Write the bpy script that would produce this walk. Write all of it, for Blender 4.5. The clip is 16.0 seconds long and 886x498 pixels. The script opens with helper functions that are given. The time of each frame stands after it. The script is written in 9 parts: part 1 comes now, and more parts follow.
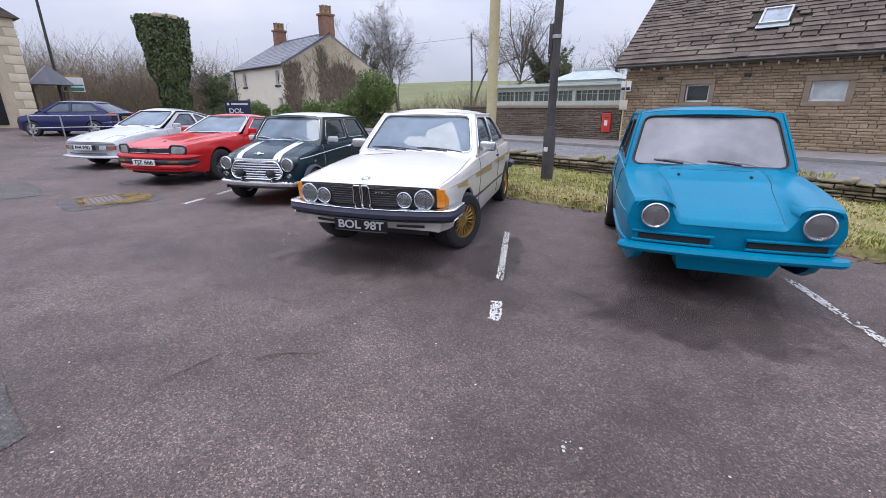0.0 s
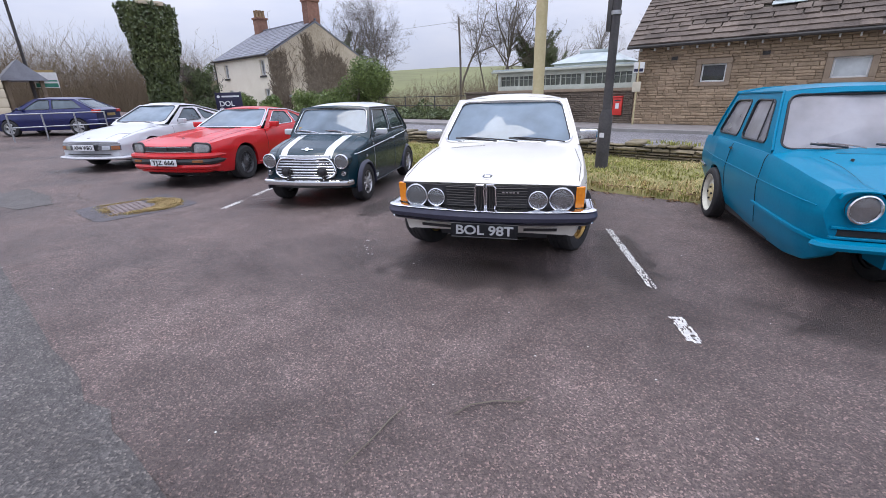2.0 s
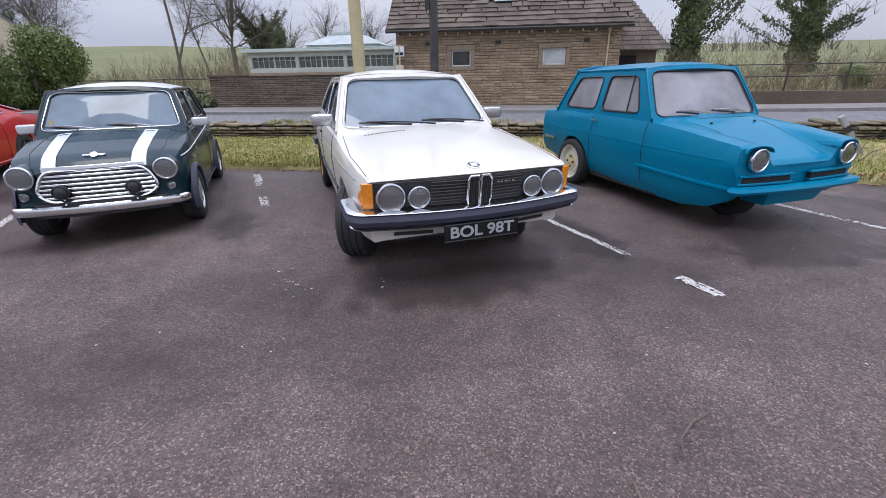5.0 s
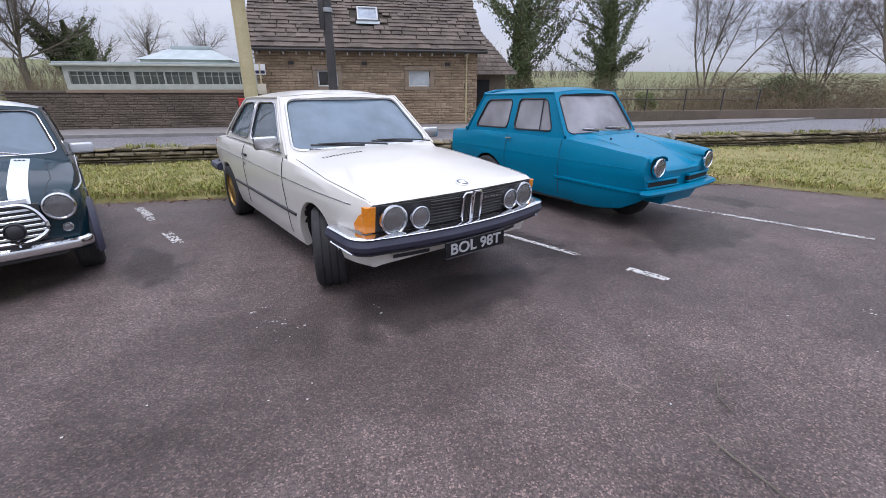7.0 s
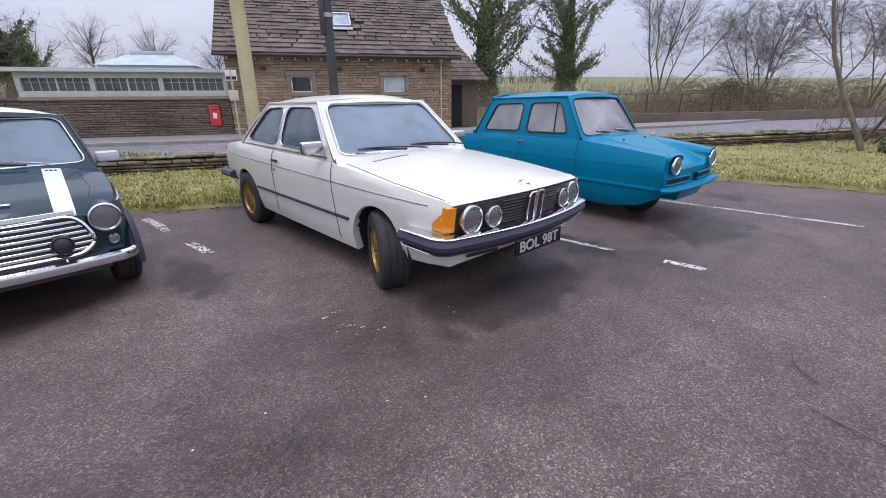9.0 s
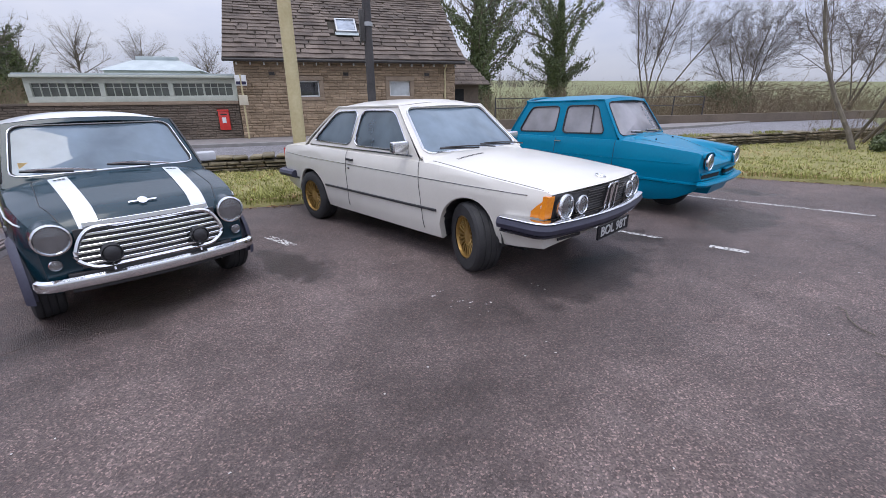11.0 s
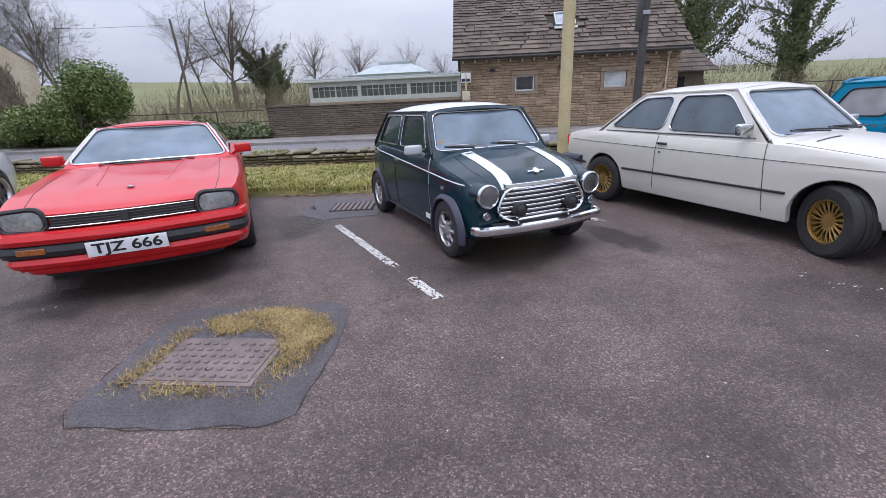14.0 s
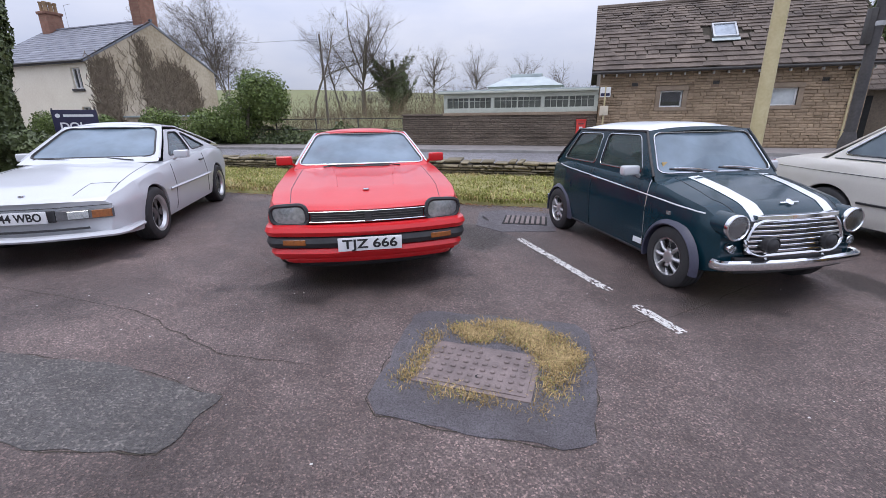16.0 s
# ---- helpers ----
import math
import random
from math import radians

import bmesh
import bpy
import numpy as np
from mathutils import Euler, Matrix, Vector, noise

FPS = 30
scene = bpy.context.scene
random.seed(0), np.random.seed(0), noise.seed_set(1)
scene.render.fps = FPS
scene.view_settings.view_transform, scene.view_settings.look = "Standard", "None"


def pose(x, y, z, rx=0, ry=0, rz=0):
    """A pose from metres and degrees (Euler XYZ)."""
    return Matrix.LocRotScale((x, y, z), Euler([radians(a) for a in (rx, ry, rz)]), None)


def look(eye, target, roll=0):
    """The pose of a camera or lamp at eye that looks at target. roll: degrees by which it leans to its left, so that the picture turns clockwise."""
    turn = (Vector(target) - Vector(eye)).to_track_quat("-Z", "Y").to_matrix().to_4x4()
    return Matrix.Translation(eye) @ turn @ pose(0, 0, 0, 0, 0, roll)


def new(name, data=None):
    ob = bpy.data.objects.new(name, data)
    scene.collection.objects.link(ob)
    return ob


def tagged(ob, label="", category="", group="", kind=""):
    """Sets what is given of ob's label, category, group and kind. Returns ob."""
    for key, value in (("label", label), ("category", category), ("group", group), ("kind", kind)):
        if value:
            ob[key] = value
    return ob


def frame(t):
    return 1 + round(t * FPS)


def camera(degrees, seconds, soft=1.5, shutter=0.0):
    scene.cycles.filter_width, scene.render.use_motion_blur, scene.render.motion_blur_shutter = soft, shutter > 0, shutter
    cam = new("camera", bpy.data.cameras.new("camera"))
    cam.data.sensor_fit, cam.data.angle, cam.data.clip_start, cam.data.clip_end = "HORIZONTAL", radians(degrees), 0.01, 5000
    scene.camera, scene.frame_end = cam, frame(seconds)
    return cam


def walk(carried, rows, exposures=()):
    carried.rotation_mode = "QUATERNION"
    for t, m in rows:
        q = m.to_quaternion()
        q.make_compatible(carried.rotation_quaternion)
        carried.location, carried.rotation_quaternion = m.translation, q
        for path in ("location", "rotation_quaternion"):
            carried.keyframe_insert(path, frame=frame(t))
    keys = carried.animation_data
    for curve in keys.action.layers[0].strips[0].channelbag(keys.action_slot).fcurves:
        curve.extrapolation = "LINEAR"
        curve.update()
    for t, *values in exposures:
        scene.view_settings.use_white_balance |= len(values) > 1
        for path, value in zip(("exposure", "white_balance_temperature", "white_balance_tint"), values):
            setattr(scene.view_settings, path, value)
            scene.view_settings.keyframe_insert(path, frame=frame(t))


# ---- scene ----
cam = camera(91.5, 16.0, soft=0.8)
METRES, EYE, TILT, LEAN, TURN = 8.4, 1.44, 0.0, 0.0, 43.5
ROWS = [
    (0.0, 0.0, 0.0, 0.0, 0.03, -18.25, -0.08),
    (0.5, -0.0392, 0.0154, 0.0007, -0.42, -18.74, 0.21),
    (1.0, -0.075, 0.0337, -0.0012, -0.99, -18.98, -0.02),
    (1.5, -0.1072, 0.0527, 0.0006, -1.69, -19.61, 0.34),
    (2.0, -0.1443, 0.0704, -0.0008, -2.72, -19.78, 1.32),
    (2.5, -0.1811, 0.0901, -0.0021, -3.17, -20.12, 1.67),
    (3.0, -0.2197, 0.1164, -0.0012, -3.36, -20.22, 1.61),
    (3.5, -0.2491, 0.1389, -0.0051, -7.09, -20.71, 1.13),
    (4.0, -0.2706, 0.1629, -0.0057, -17.19, -21.51, 1.83),
    (4.5, -0.2881, 0.1914, -0.007, -27.24, -21.84, 2.82),
    (5.0, -0.3029, 0.2123, -0.0079, -35.84, -22.17, 0.93),
    (7.5, -0.3979, 0.3018, -0.0057, -56.7, -19.58, 1.31),
    (8.0, -0.408, 0.3244, -0.007, -58.05, -19.41, 2.14),
    (8.5, -0.4205, 0.3389, -0.0071, -59.08, -19.45, 0.98),
    (11.0, -0.5225, 0.4088, -0.0063, -61.51, -18.89, 0.64),
    (11.5, -0.5637, 0.4283, -0.0048, -50.09, -18.72, 1.21),
    (12.0, -0.5938, 0.4477, -0.0073, -43.05, -18.36, 1.54),
    (12.5, -0.6207, 0.4651, -0.0063, -39.85, -18.4, 0.93),
    (13.0, -0.6444, 0.4787, -0.0071, -39.19, -18.44, 0.72),
    (13.5, -0.6698, 0.4918, -0.0058, -39.37, -18.65, 1.63),
    (14.0, -0.6888, 0.513, -0.0093, -39.87, -18.96, 2.38),
    (14.5, -0.7106, 0.5354, -0.005, -39.76, -19.24, 2.68),
    (15.0, -0.7386, 0.5541, -0.0043, -36.46, -19.01, 1.86),
    (15.5, -0.7701, 0.5707, -0.0003, -30.14, -18.14, 2.16),
    (16.0, -0.788, 0.586, -0.0008, -26.3, -17.27, 0.68),
]
walk(cam, [(t, pose(0, 0, EYE, TILT, LEAN, TURN) @ pose(METRES * x, METRES * y, METRES * z, 90 + pitch, roll, yaw)) for t, x, y, z, yaw, pitch, roll in ROWS],
     exposures=[(0.0, 0.02), (2.5, 0.08), (5.0, -0.1), (8.0, -0.06), (12.5, -0.06), (16.0, -0.03)])

# ---- light: an overcast sky, with a very soft sun behind the cloud ----
world = bpy.data.worlds.new("overcast_sky")
scene.world = world
world.use_nodes = True
wt = world.node_tree
wt.nodes.clear()
sky = wt.nodes.new("ShaderNodeTexSky")
sky.sky_type, sky.sun_disc = "NISHITA", False
sky.sun_elevation, sky.sun_rotation = radians(76), radians(208)
coord = wt.nodes.new("ShaderNodeTexCoord")
stretch = wt.nodes.new("ShaderNodeMapping")
stretch.inputs["Scale"].default_value = (1.0, 1.0, 3.2)
cloud = wt.nodes.new("ShaderNodeTexNoise")
cloud.inputs["Scale"].default_value, cloud.inputs["Detail"].default_value, cloud.inputs["Roughness"].default_value = 2.2, 6.0, 0.55
ramp = wt.nodes.new("ShaderNodeValToRGB")
ramp.color_ramp.elements[0].position, ramp.color_ramp.elements[0].color = 0.32, (0.57, 0.62, 0.82, 1)
ramp.color_ramp.elements[1].position, ramp.color_ramp.elements[1].color = 0.68, (0.765, 0.78, 0.915, 1)
dim = wt.nodes.new("ShaderNodeVectorMath")
dim.operation = "SCALE"
dim.inputs["Scale"].default_value = 0.09
blend = wt.nodes.new("ShaderNodeMix")
blend.data_type = "RGBA"
blend.inputs[0].default_value = 0.88
back = wt.nodes.new("ShaderNodeBackground")
back.inputs["Strength"].default_value = 1.13
wout = wt.nodes.new("ShaderNodeOutputWorld")
wt.links.new(coord.outputs["Generated"], stretch.inputs["Vector"])
wt.links.new(stretch.outputs["Vector"], cloud.inputs["Vector"])
wt.links.new(cloud.outputs["Fac"], ramp.inputs["Fac"])
wt.links.new(sky.outputs["Color"], dim.inputs[0])
wt.links.new(dim.outputs["Vector"], blend.inputs[6])
wt.links.new(ramp.outputs["Color"], blend.inputs[7])
# an overcast sky is brighter overhead than at the horizon
sep = wt.nodes.new("ShaderNodeSeparateXYZ")
wt.links.new(coord.outputs["Generated"], sep.inputs[0])
up = wt.nodes.new("ShaderNodeMapRange")
up.inputs[1].default_value, up.inputs[2].default_value = 0.0, 1.0
up.inputs[3].default_value, up.inputs[4].default_value = 0.68, 2.75
wt.links.new(sep.outputs["Z"], up.inputs[0])
bright = wt.nodes.new("ShaderNodeVectorMath")
bright.operation = "SCALE"
wt.links.new(blend.outputs[2], bright.inputs[0])
wt.links.new(up.outputs[0], bright.inputs["Scale"])
wt.links.new(bright.outputs["Vector"], back.inputs["Color"])
wt.links.new(back.outputs["Background"], wout.inputs["Surface"])
sun = new("sun", bpy.data.lights.new("sun", "SUN"))
sun.data.energy, sun.data.angle, sun.data.color = 0.9, radians(25), (1.0, 0.96, 0.9)
sun.matrix_world = look((0, 0, 30), (3.5, 6.5, 0))


# ---- materials ----
def node_mat(name):
    m = bpy.data.materials.new(name)
    m.use_nodes = True
    return m, m.node_tree, m.node_tree.nodes["Principled BSDF"]


def mat(name, a, b=None, rough=0.6, metal=0.0, scale=8.0, fine=60.0, bump=0.0, coat=0.0, spec=0.5, rough2=None, pieces=0.0, low=0.35, high=0.65, dist=0.01):
    """A surface whose colour wanders from a to b at two scales, with relief; pieces: how far single pieces differ in lightness."""
    m, t, bs = node_mat(name)
    b = b or a
    tc = t.nodes.new("ShaderNodeTexCoord")
    where = tc.outputs["Object"]
    if pieces:
        spot = t.nodes.new("ShaderNodeObjectInfo")
        shift = t.nodes.new("ShaderNodeVectorMath")
        shift.operation = "ADD"
        t.links.new(where, shift.inputs[0])
        t.links.new(spot.outputs["Location"], shift.inputs[1])
        where = shift.outputs["Vector"]
    n1 = t.nodes.new("ShaderNodeTexNoise")
    n1.inputs["Scale"].default_value, n1.inputs["Detail"].default_value = scale, 5.0
    n2 = t.nodes.new("ShaderNodeTexNoise")
    n2.inputs["Scale"].default_value, n2.inputs["Detail"].default_value = fine, 3.0
    t.links.new(where, n1.inputs["Vector"])
    t.links.new(where, n2.inputs["Vector"])
    add = t.nodes.new("ShaderNodeMath")
    add.operation = "MULTIPLY_ADD"
    add.inputs[1].default_value = 0.4
    t.links.new(n2.outputs["Fac"], add.inputs[0])
    half = t.nodes.new("ShaderNodeMath")
    half.operation = "MULTIPLY"
    half.inputs[1].default_value = 0.6
    t.links.new(n1.outputs["Fac"], half.inputs[0])
    t.links.new(half.outputs[0], add.inputs[2])
    r = t.nodes.new("ShaderNodeValToRGB")
    r.color_ramp.elements[0].position, r.color_ramp.elements[0].color = low, (*a, 1)
    r.color_ramp.elements[1].position, r.color_ramp.elements[1].color = high, (*b, 1)
    t.links.new(add.outputs[0], r.inputs["Fac"])
    col = r.outputs["Color"]
    if pieces:
        info = t.nodes.new("ShaderNodeObjectInfo")
        geo = t.nodes.new("ShaderNodeNewGeometry")
        sm = t.nodes.new("ShaderNodeMath")
        sm.operation = "ADD"
        t.links.new(info.outputs["Random"], sm.inputs[0])
        t.links.new(geo.outputs["Random Per Island"], sm.inputs[1])
        fr = t.nodes.new("ShaderNodeMath")
        fr.operation = "FRACT"
        t.links.new(sm.outputs[0], fr.inputs[0])
        mr = t.nodes.new("ShaderNodeMapRange")
        mr.inputs[3].default_value, mr.inputs[4].default_value = 1 - pieces, 1 + pieces
        t.links.new(fr.outputs[0], mr.inputs[0])
        hs = t.nodes.new("ShaderNodeHueSaturation")
        t.links.new(mr.outputs[0], hs.inputs["Value"])
        t.links.new(col, hs.inputs["Color"])
        col = hs.outputs["Color"]
    t.links.new(col, bs.inputs["Base Color"])
    bs.inputs["Roughness"].default_value, bs.inputs["Metallic"].default_value = rough, metal
    if rough2 is not None:
        rr = t.nodes.new("ShaderNodeMapRange")
        rr.inputs[3].default_value, rr.inputs[4].default_value = rough, rough2
        t.links.new(n1.outputs["Fac"], rr.inputs[0])
        rr.inputs[1].default_value, rr.inputs[2].default_value = 0.35, 0.65
        t.links.new(rr.outputs[0], bs.inputs["Roughness"])
    bs.inputs["Coat Weight"].default_value, bs.inputs["Coat Roughness"].default_value = coat, 0.06
    bs.inputs["Specular IOR Level"].default_value = spec
    if bump:
        bp = t.nodes.new("ShaderNodeBump")
        bp.inputs["Strength"].default_value, bp.inputs["Distance"].default_value = bump, dist
        t.links.new(add.outputs[0], bp.inputs["Height"])
        t.links.new(bp.outputs["Normal"], bs.inputs["Normal"])
    return m


def asphalt_mat(name, dark, light, chips, scale=1.0, damp_shade=()):
    """Tarmac: chips of stone in bitumen, broad paler and damper patches; its ovals (x, y, half length, half width,
    turn) are drip stains with under-car shade painted in.
    """
    m, t, bs = node_mat(name)
    tc = t.nodes.new("ShaderNodeTexCoord")
    big = t.nodes.new("ShaderNodeTexNoise")
    big.inputs["Scale"].default_value, big.inputs["Detail"].default_value, big.inputs["Roughness"].default_value = 0.55, 6.0, 0.62
    vor = t.nodes.new("ShaderNodeTexVoronoi")
    vor.inputs["Scale"].default_value = 95.0 * scale
    fine = t.nodes.new("ShaderNodeTexNoise")
    fine.inputs["Scale"].default_value, fine.inputs["Detail"].default_value = 42.0, 4.0
    for n in (big, vor, fine):
        t.links.new(tc.outputs["Object"], n.inputs["Vector"])
    r1 = t.nodes.new("ShaderNodeValToRGB")
    r1.color_ramp.elements[0].position, r1.color_ramp.elements[0].color = 0.33, (*dark, 1)
    r1.color_ramp.elements[1].position, r1.color_ramp.elements[1].color = 0.68, (*light, 1)
    t.links.new(big.outputs["Fac"], r1.inputs["Fac"])
    r2 = t.nodes.new("ShaderNodeValToRGB")
    r2.color_ramp.elements[0].position, r2.color_ramp.elements[0].color = 0.0, (0.5, 0.49, 0.5, 1)
    r2.color_ramp.elements[1].position, r2.color_ramp.elements[1].color = 1.0, (*chips, 1)
    for at, v in ((0.25, 0.66), (0.84, 1.2)):
        el = r2.color_ramp.elements.new(at)
        el.color = (v, v, v, 1)
    sep = t.nodes.new("ShaderNodeSeparateColor")
    t.links.new(vor.outputs["Color"], sep.inputs["Color"])
    t.links.new(sep.outputs["Red"], r2.inputs["Fac"])
    mul = t.nodes.new("ShaderNodeMix")
    mul.data_type, mul.blend_type = "RGBA", "MULTIPLY"
    mul.inputs[0].default_value = 1.0
    t.links.new(r1.outputs["Color"], mul.inputs[6])
    t.links.new(r2.outputs["Color"], mul.inputs[7])
    mid = t.nodes.new("ShaderNodeTexNoise")
    mid.inputs["Scale"].default_value, mid.inputs["Detail"].default_value, mid.inputs["Roughness"].default_value = 3.2, 7.0, 0.7
    t.links.new(tc.outputs["Object"], mid.inputs["Vector"])
    r3 = t.nodes.new("ShaderNodeValToRGB")
    r3.color_ramp.elements[0].position, r3.color_ramp.elements[0].color = 0.3, (0.72, 0.67, 0.66, 1)
    r3.color_ramp.elements[1].position, r3.color_ramp.elements[1].color = 0.7, (1.2, 1.18, 1.19, 1)
    t.links.new(mid.outputs["Fac"], r3.inputs["Fac"])
    mul2 = t.nodes.new("ShaderNodeMix")
    mul2.data_type, mul2.blend_type = "RGBA", "MULTIPLY"
    mul2.inputs[0].default_value = 1.0
    t.links.new(mul.outputs[2], mul2.inputs[6])
    t.links.new(r3.outputs["Color"], mul2.inputs[7])
    mr = t.nodes.new("ShaderNodeMapRange")
    mr.inputs[1].default_value, mr.inputs[2].default_value = 0.35, 0.65
    mr.inputs[3].default_value, mr.inputs[4].default_value = 0.42, 0.75
    t.links.new(big.outputs["Fac"], mr.inputs[0])
    colour, gloss, oval_mask = mul2.outputs[2], mr.outputs[0], None
    for x, y, rx, ry, turn in damp_shade:
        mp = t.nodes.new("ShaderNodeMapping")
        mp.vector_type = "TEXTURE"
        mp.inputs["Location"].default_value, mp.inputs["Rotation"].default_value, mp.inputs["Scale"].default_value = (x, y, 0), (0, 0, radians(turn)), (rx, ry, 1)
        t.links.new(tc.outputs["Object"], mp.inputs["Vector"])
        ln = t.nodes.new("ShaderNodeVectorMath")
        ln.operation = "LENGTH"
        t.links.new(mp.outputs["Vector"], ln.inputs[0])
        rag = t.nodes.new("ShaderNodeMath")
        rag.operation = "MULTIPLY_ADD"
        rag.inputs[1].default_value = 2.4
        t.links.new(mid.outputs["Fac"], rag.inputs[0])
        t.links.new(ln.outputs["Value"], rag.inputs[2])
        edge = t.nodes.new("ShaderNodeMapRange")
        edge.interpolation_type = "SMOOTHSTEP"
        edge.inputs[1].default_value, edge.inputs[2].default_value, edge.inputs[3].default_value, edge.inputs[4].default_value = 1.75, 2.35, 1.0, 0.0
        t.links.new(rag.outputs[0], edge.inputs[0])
        if oval_mask is None:
            oval_mask = edge.outputs[0]
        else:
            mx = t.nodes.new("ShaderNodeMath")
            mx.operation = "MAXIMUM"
            t.links.new(oval_mask, mx.inputs[0])
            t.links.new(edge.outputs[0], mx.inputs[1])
            oval_mask = mx.outputs[0]
    # one mask darkens the drip stains and the painted under-car shade
    if oval_mask is not None:
        oval_darken = t.nodes.new("ShaderNodeMix")
        oval_darken.data_type, oval_darken.blend_type = "RGBA", "MULTIPLY"
        oval_darken.inputs[7].default_value = (0.46, 0.45, 0.45, 1)
        t.links.new(oval_mask, oval_darken.inputs[0])
        t.links.new(colour, oval_darken.inputs[6])
        colour = oval_darken.outputs[2]
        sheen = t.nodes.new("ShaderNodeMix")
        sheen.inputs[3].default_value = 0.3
        t.links.new(oval_mask, sheen.inputs[0])
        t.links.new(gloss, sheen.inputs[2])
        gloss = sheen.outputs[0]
    t.links.new(colour, bs.inputs["Base Color"])
    t.links.new(gloss, bs.inputs["Roughness"])
    sm = t.nodes.new("ShaderNodeMath")
    sm.operation = "ADD"
    t.links.new(vor.outputs["Distance"], sm.inputs[0])
    t.links.new(fine.outputs["Fac"], sm.inputs[1])
    bp = t.nodes.new("ShaderNodeBump")
    bp.inputs["Strength"].default_value, bp.inputs["Distance"].default_value = 1.0, 0.009
    t.links.new(sm.outputs[0], bp.inputs["Height"])
    t.links.new(bp.outputs["Normal"], bs.inputs["Normal"])
    return m


def glass_mat(name, tint, haze, haze_colour, rough=0.02):
    """Thin glass; haze: how much of its face takes the even haze_colour, such as mist and painted reflection."""
    m, t, bs = node_mat(name)
    t.nodes.remove(bs)
    out = t.nodes["Material Output"]
    tr = t.nodes.new("ShaderNodeBsdfTransparent")
    tr.inputs["Color"].default_value = (*tint, 1)
    df = t.nodes.new("ShaderNodeBsdfDiffuse")
    df.inputs["Color"].default_value = (*haze_colour, 1)
    tc = t.nodes.new("ShaderNodeTexCoord")
    nz = t.nodes.new("ShaderNodeTexNoise")
    nz.inputs["Scale"].default_value, nz.inputs["Detail"].default_value = 2.5, 5.0
    t.links.new(tc.outputs["Object"], nz.inputs["Vector"])
    mr = t.nodes.new("ShaderNodeMapRange")
    mr.inputs[1].default_value, mr.inputs[2].default_value = 0.3, 0.7
    mr.inputs[3].default_value, mr.inputs[4].default_value = haze * 0.7, min(1.0, haze * 1.25)
    t.links.new(nz.outputs["Fac"], mr.inputs[0])
    m1 = t.nodes.new("ShaderNodeMixShader")
    t.links.new(mr.outputs[0], m1.inputs["Fac"])
    t.links.new(tr.outputs[0], m1.inputs[1])
    t.links.new(df.outputs[0], m1.inputs[2])
    gl = t.nodes.new("ShaderNodeBsdfGlossy")
    gl.inputs["Roughness"].default_value = rough
    lw = t.nodes.new("ShaderNodeLayerWeight")
    lw.inputs["Blend"].default_value = 0.5
    p5 = t.nodes.new("ShaderNodeMath")
    p5.operation = "POWER"
    p5.inputs[1].default_value = 5.0
    t.links.new(lw.outputs["Facing"], p5.inputs[0])
    fr = t.nodes.new("ShaderNodeMath")
    fr.operation = "MULTIPLY_ADD"
    fr.inputs[1].default_value, fr.inputs[2].default_value = 0.93, 0.06
    t.links.new(p5.outputs[0], fr.inputs[0])
    m2 = t.nodes.new("ShaderNodeMixShader")
    t.links.new(fr.outputs[0], m2.inputs["Fac"])
    t.links.new(m1.outputs[0], m2.inputs[1])
    t.links.new(gl.outputs[0], m2.inputs[2])
    t.links.new(m2.outputs[0], out.inputs["Surface"])
    return m


# ovals at and between the cars: drip stains plus shade put into the colour
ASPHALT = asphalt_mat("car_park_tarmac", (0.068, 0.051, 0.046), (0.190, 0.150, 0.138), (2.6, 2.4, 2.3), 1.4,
                      damp_shade=((-0.55, 3.2, 0.8, 0.42, 20), (-3.35, 2.3, 0.95, 0.36, 24), (-2.45, 3.4, 0.8, 0.26, 120), (-6.8, 2.75, 0.75, 0.3, 28), (-10.1, 2.2, 1.0, 0.36, 28), (-13.6, 1.7, 1.0, 0.4, 28), (-9.3, 4.1, 0.7, 0.35, 115), (-5.75, 3.4, 0.6, 0.25, 118), (0.9, 4.4, 0.7, 0.25, 120)))
ROAD = asphalt_mat("road_tarmac", (0.17, 0.17, 0.18), (0.24, 0.24, 0.25), (1.3, 1.3, 1.3))
PATCH = asphalt_mat("smooth_patch_tarmac", (0.115, 0.108, 0.118), (0.155, 0.147, 0.158), (1.12, 1.12, 1.12), 2.0)
REPAIR = asphalt_mat("coarse_repair_tarmac", (0.072, 0.067, 0.064), (0.115, 0.108, 0.102), (2.4, 2.35, 2.2), 1.0)
PAVING = mat("pavement_tarmac", (0.16, 0.145, 0.14), (0.24, 0.22, 0.21), 0.8, scale=2, bump=0.2)
KERB = mat("kerb_stone", (0.22, 0.21, 0.2), (0.33, 0.32, 0.3), 0.75, scale=3, bump=0.3, pieces=0.12)
LINE = mat("worn_line_paint", (0.45, 0.44, 0.42), (0.74, 0.73, 0.7), 0.7, scale=9, bump=0.25)
FIELD = mat("winter_field", (0.12, 0.125, 0.05), (0.18, 0.19, 0.075), 0.9, scale=0.06, fine=1.5)
BANK = mat("leaf_litter_bank", (0.085, 0.07, 0.04), (0.16, 0.14, 0.07), 0.95, scale=0.9, fine=14, bump=0.6, dist=0.04)
TURF = mat("verge_turf", (0.15, 0.14, 0.045), (0.3, 0.27, 0.11), 0.95, scale=1.6, fine=30, bump=0.6, dist=0.03)
GRASS_A = mat("green_grass_blades", (0.19, 0.20, 0.05), (0.38, 0.38, 0.13), 0.75, scale=1.3, fine=20, spec=0.2, pieces=0.35)
GRASS_B = mat("dry_grass_blades", (0.38, 0.29, 0.13), (0.58, 0.47, 0.25), 0.8, scale=1.3, fine=20, spec=0.2, pieces=0.3)
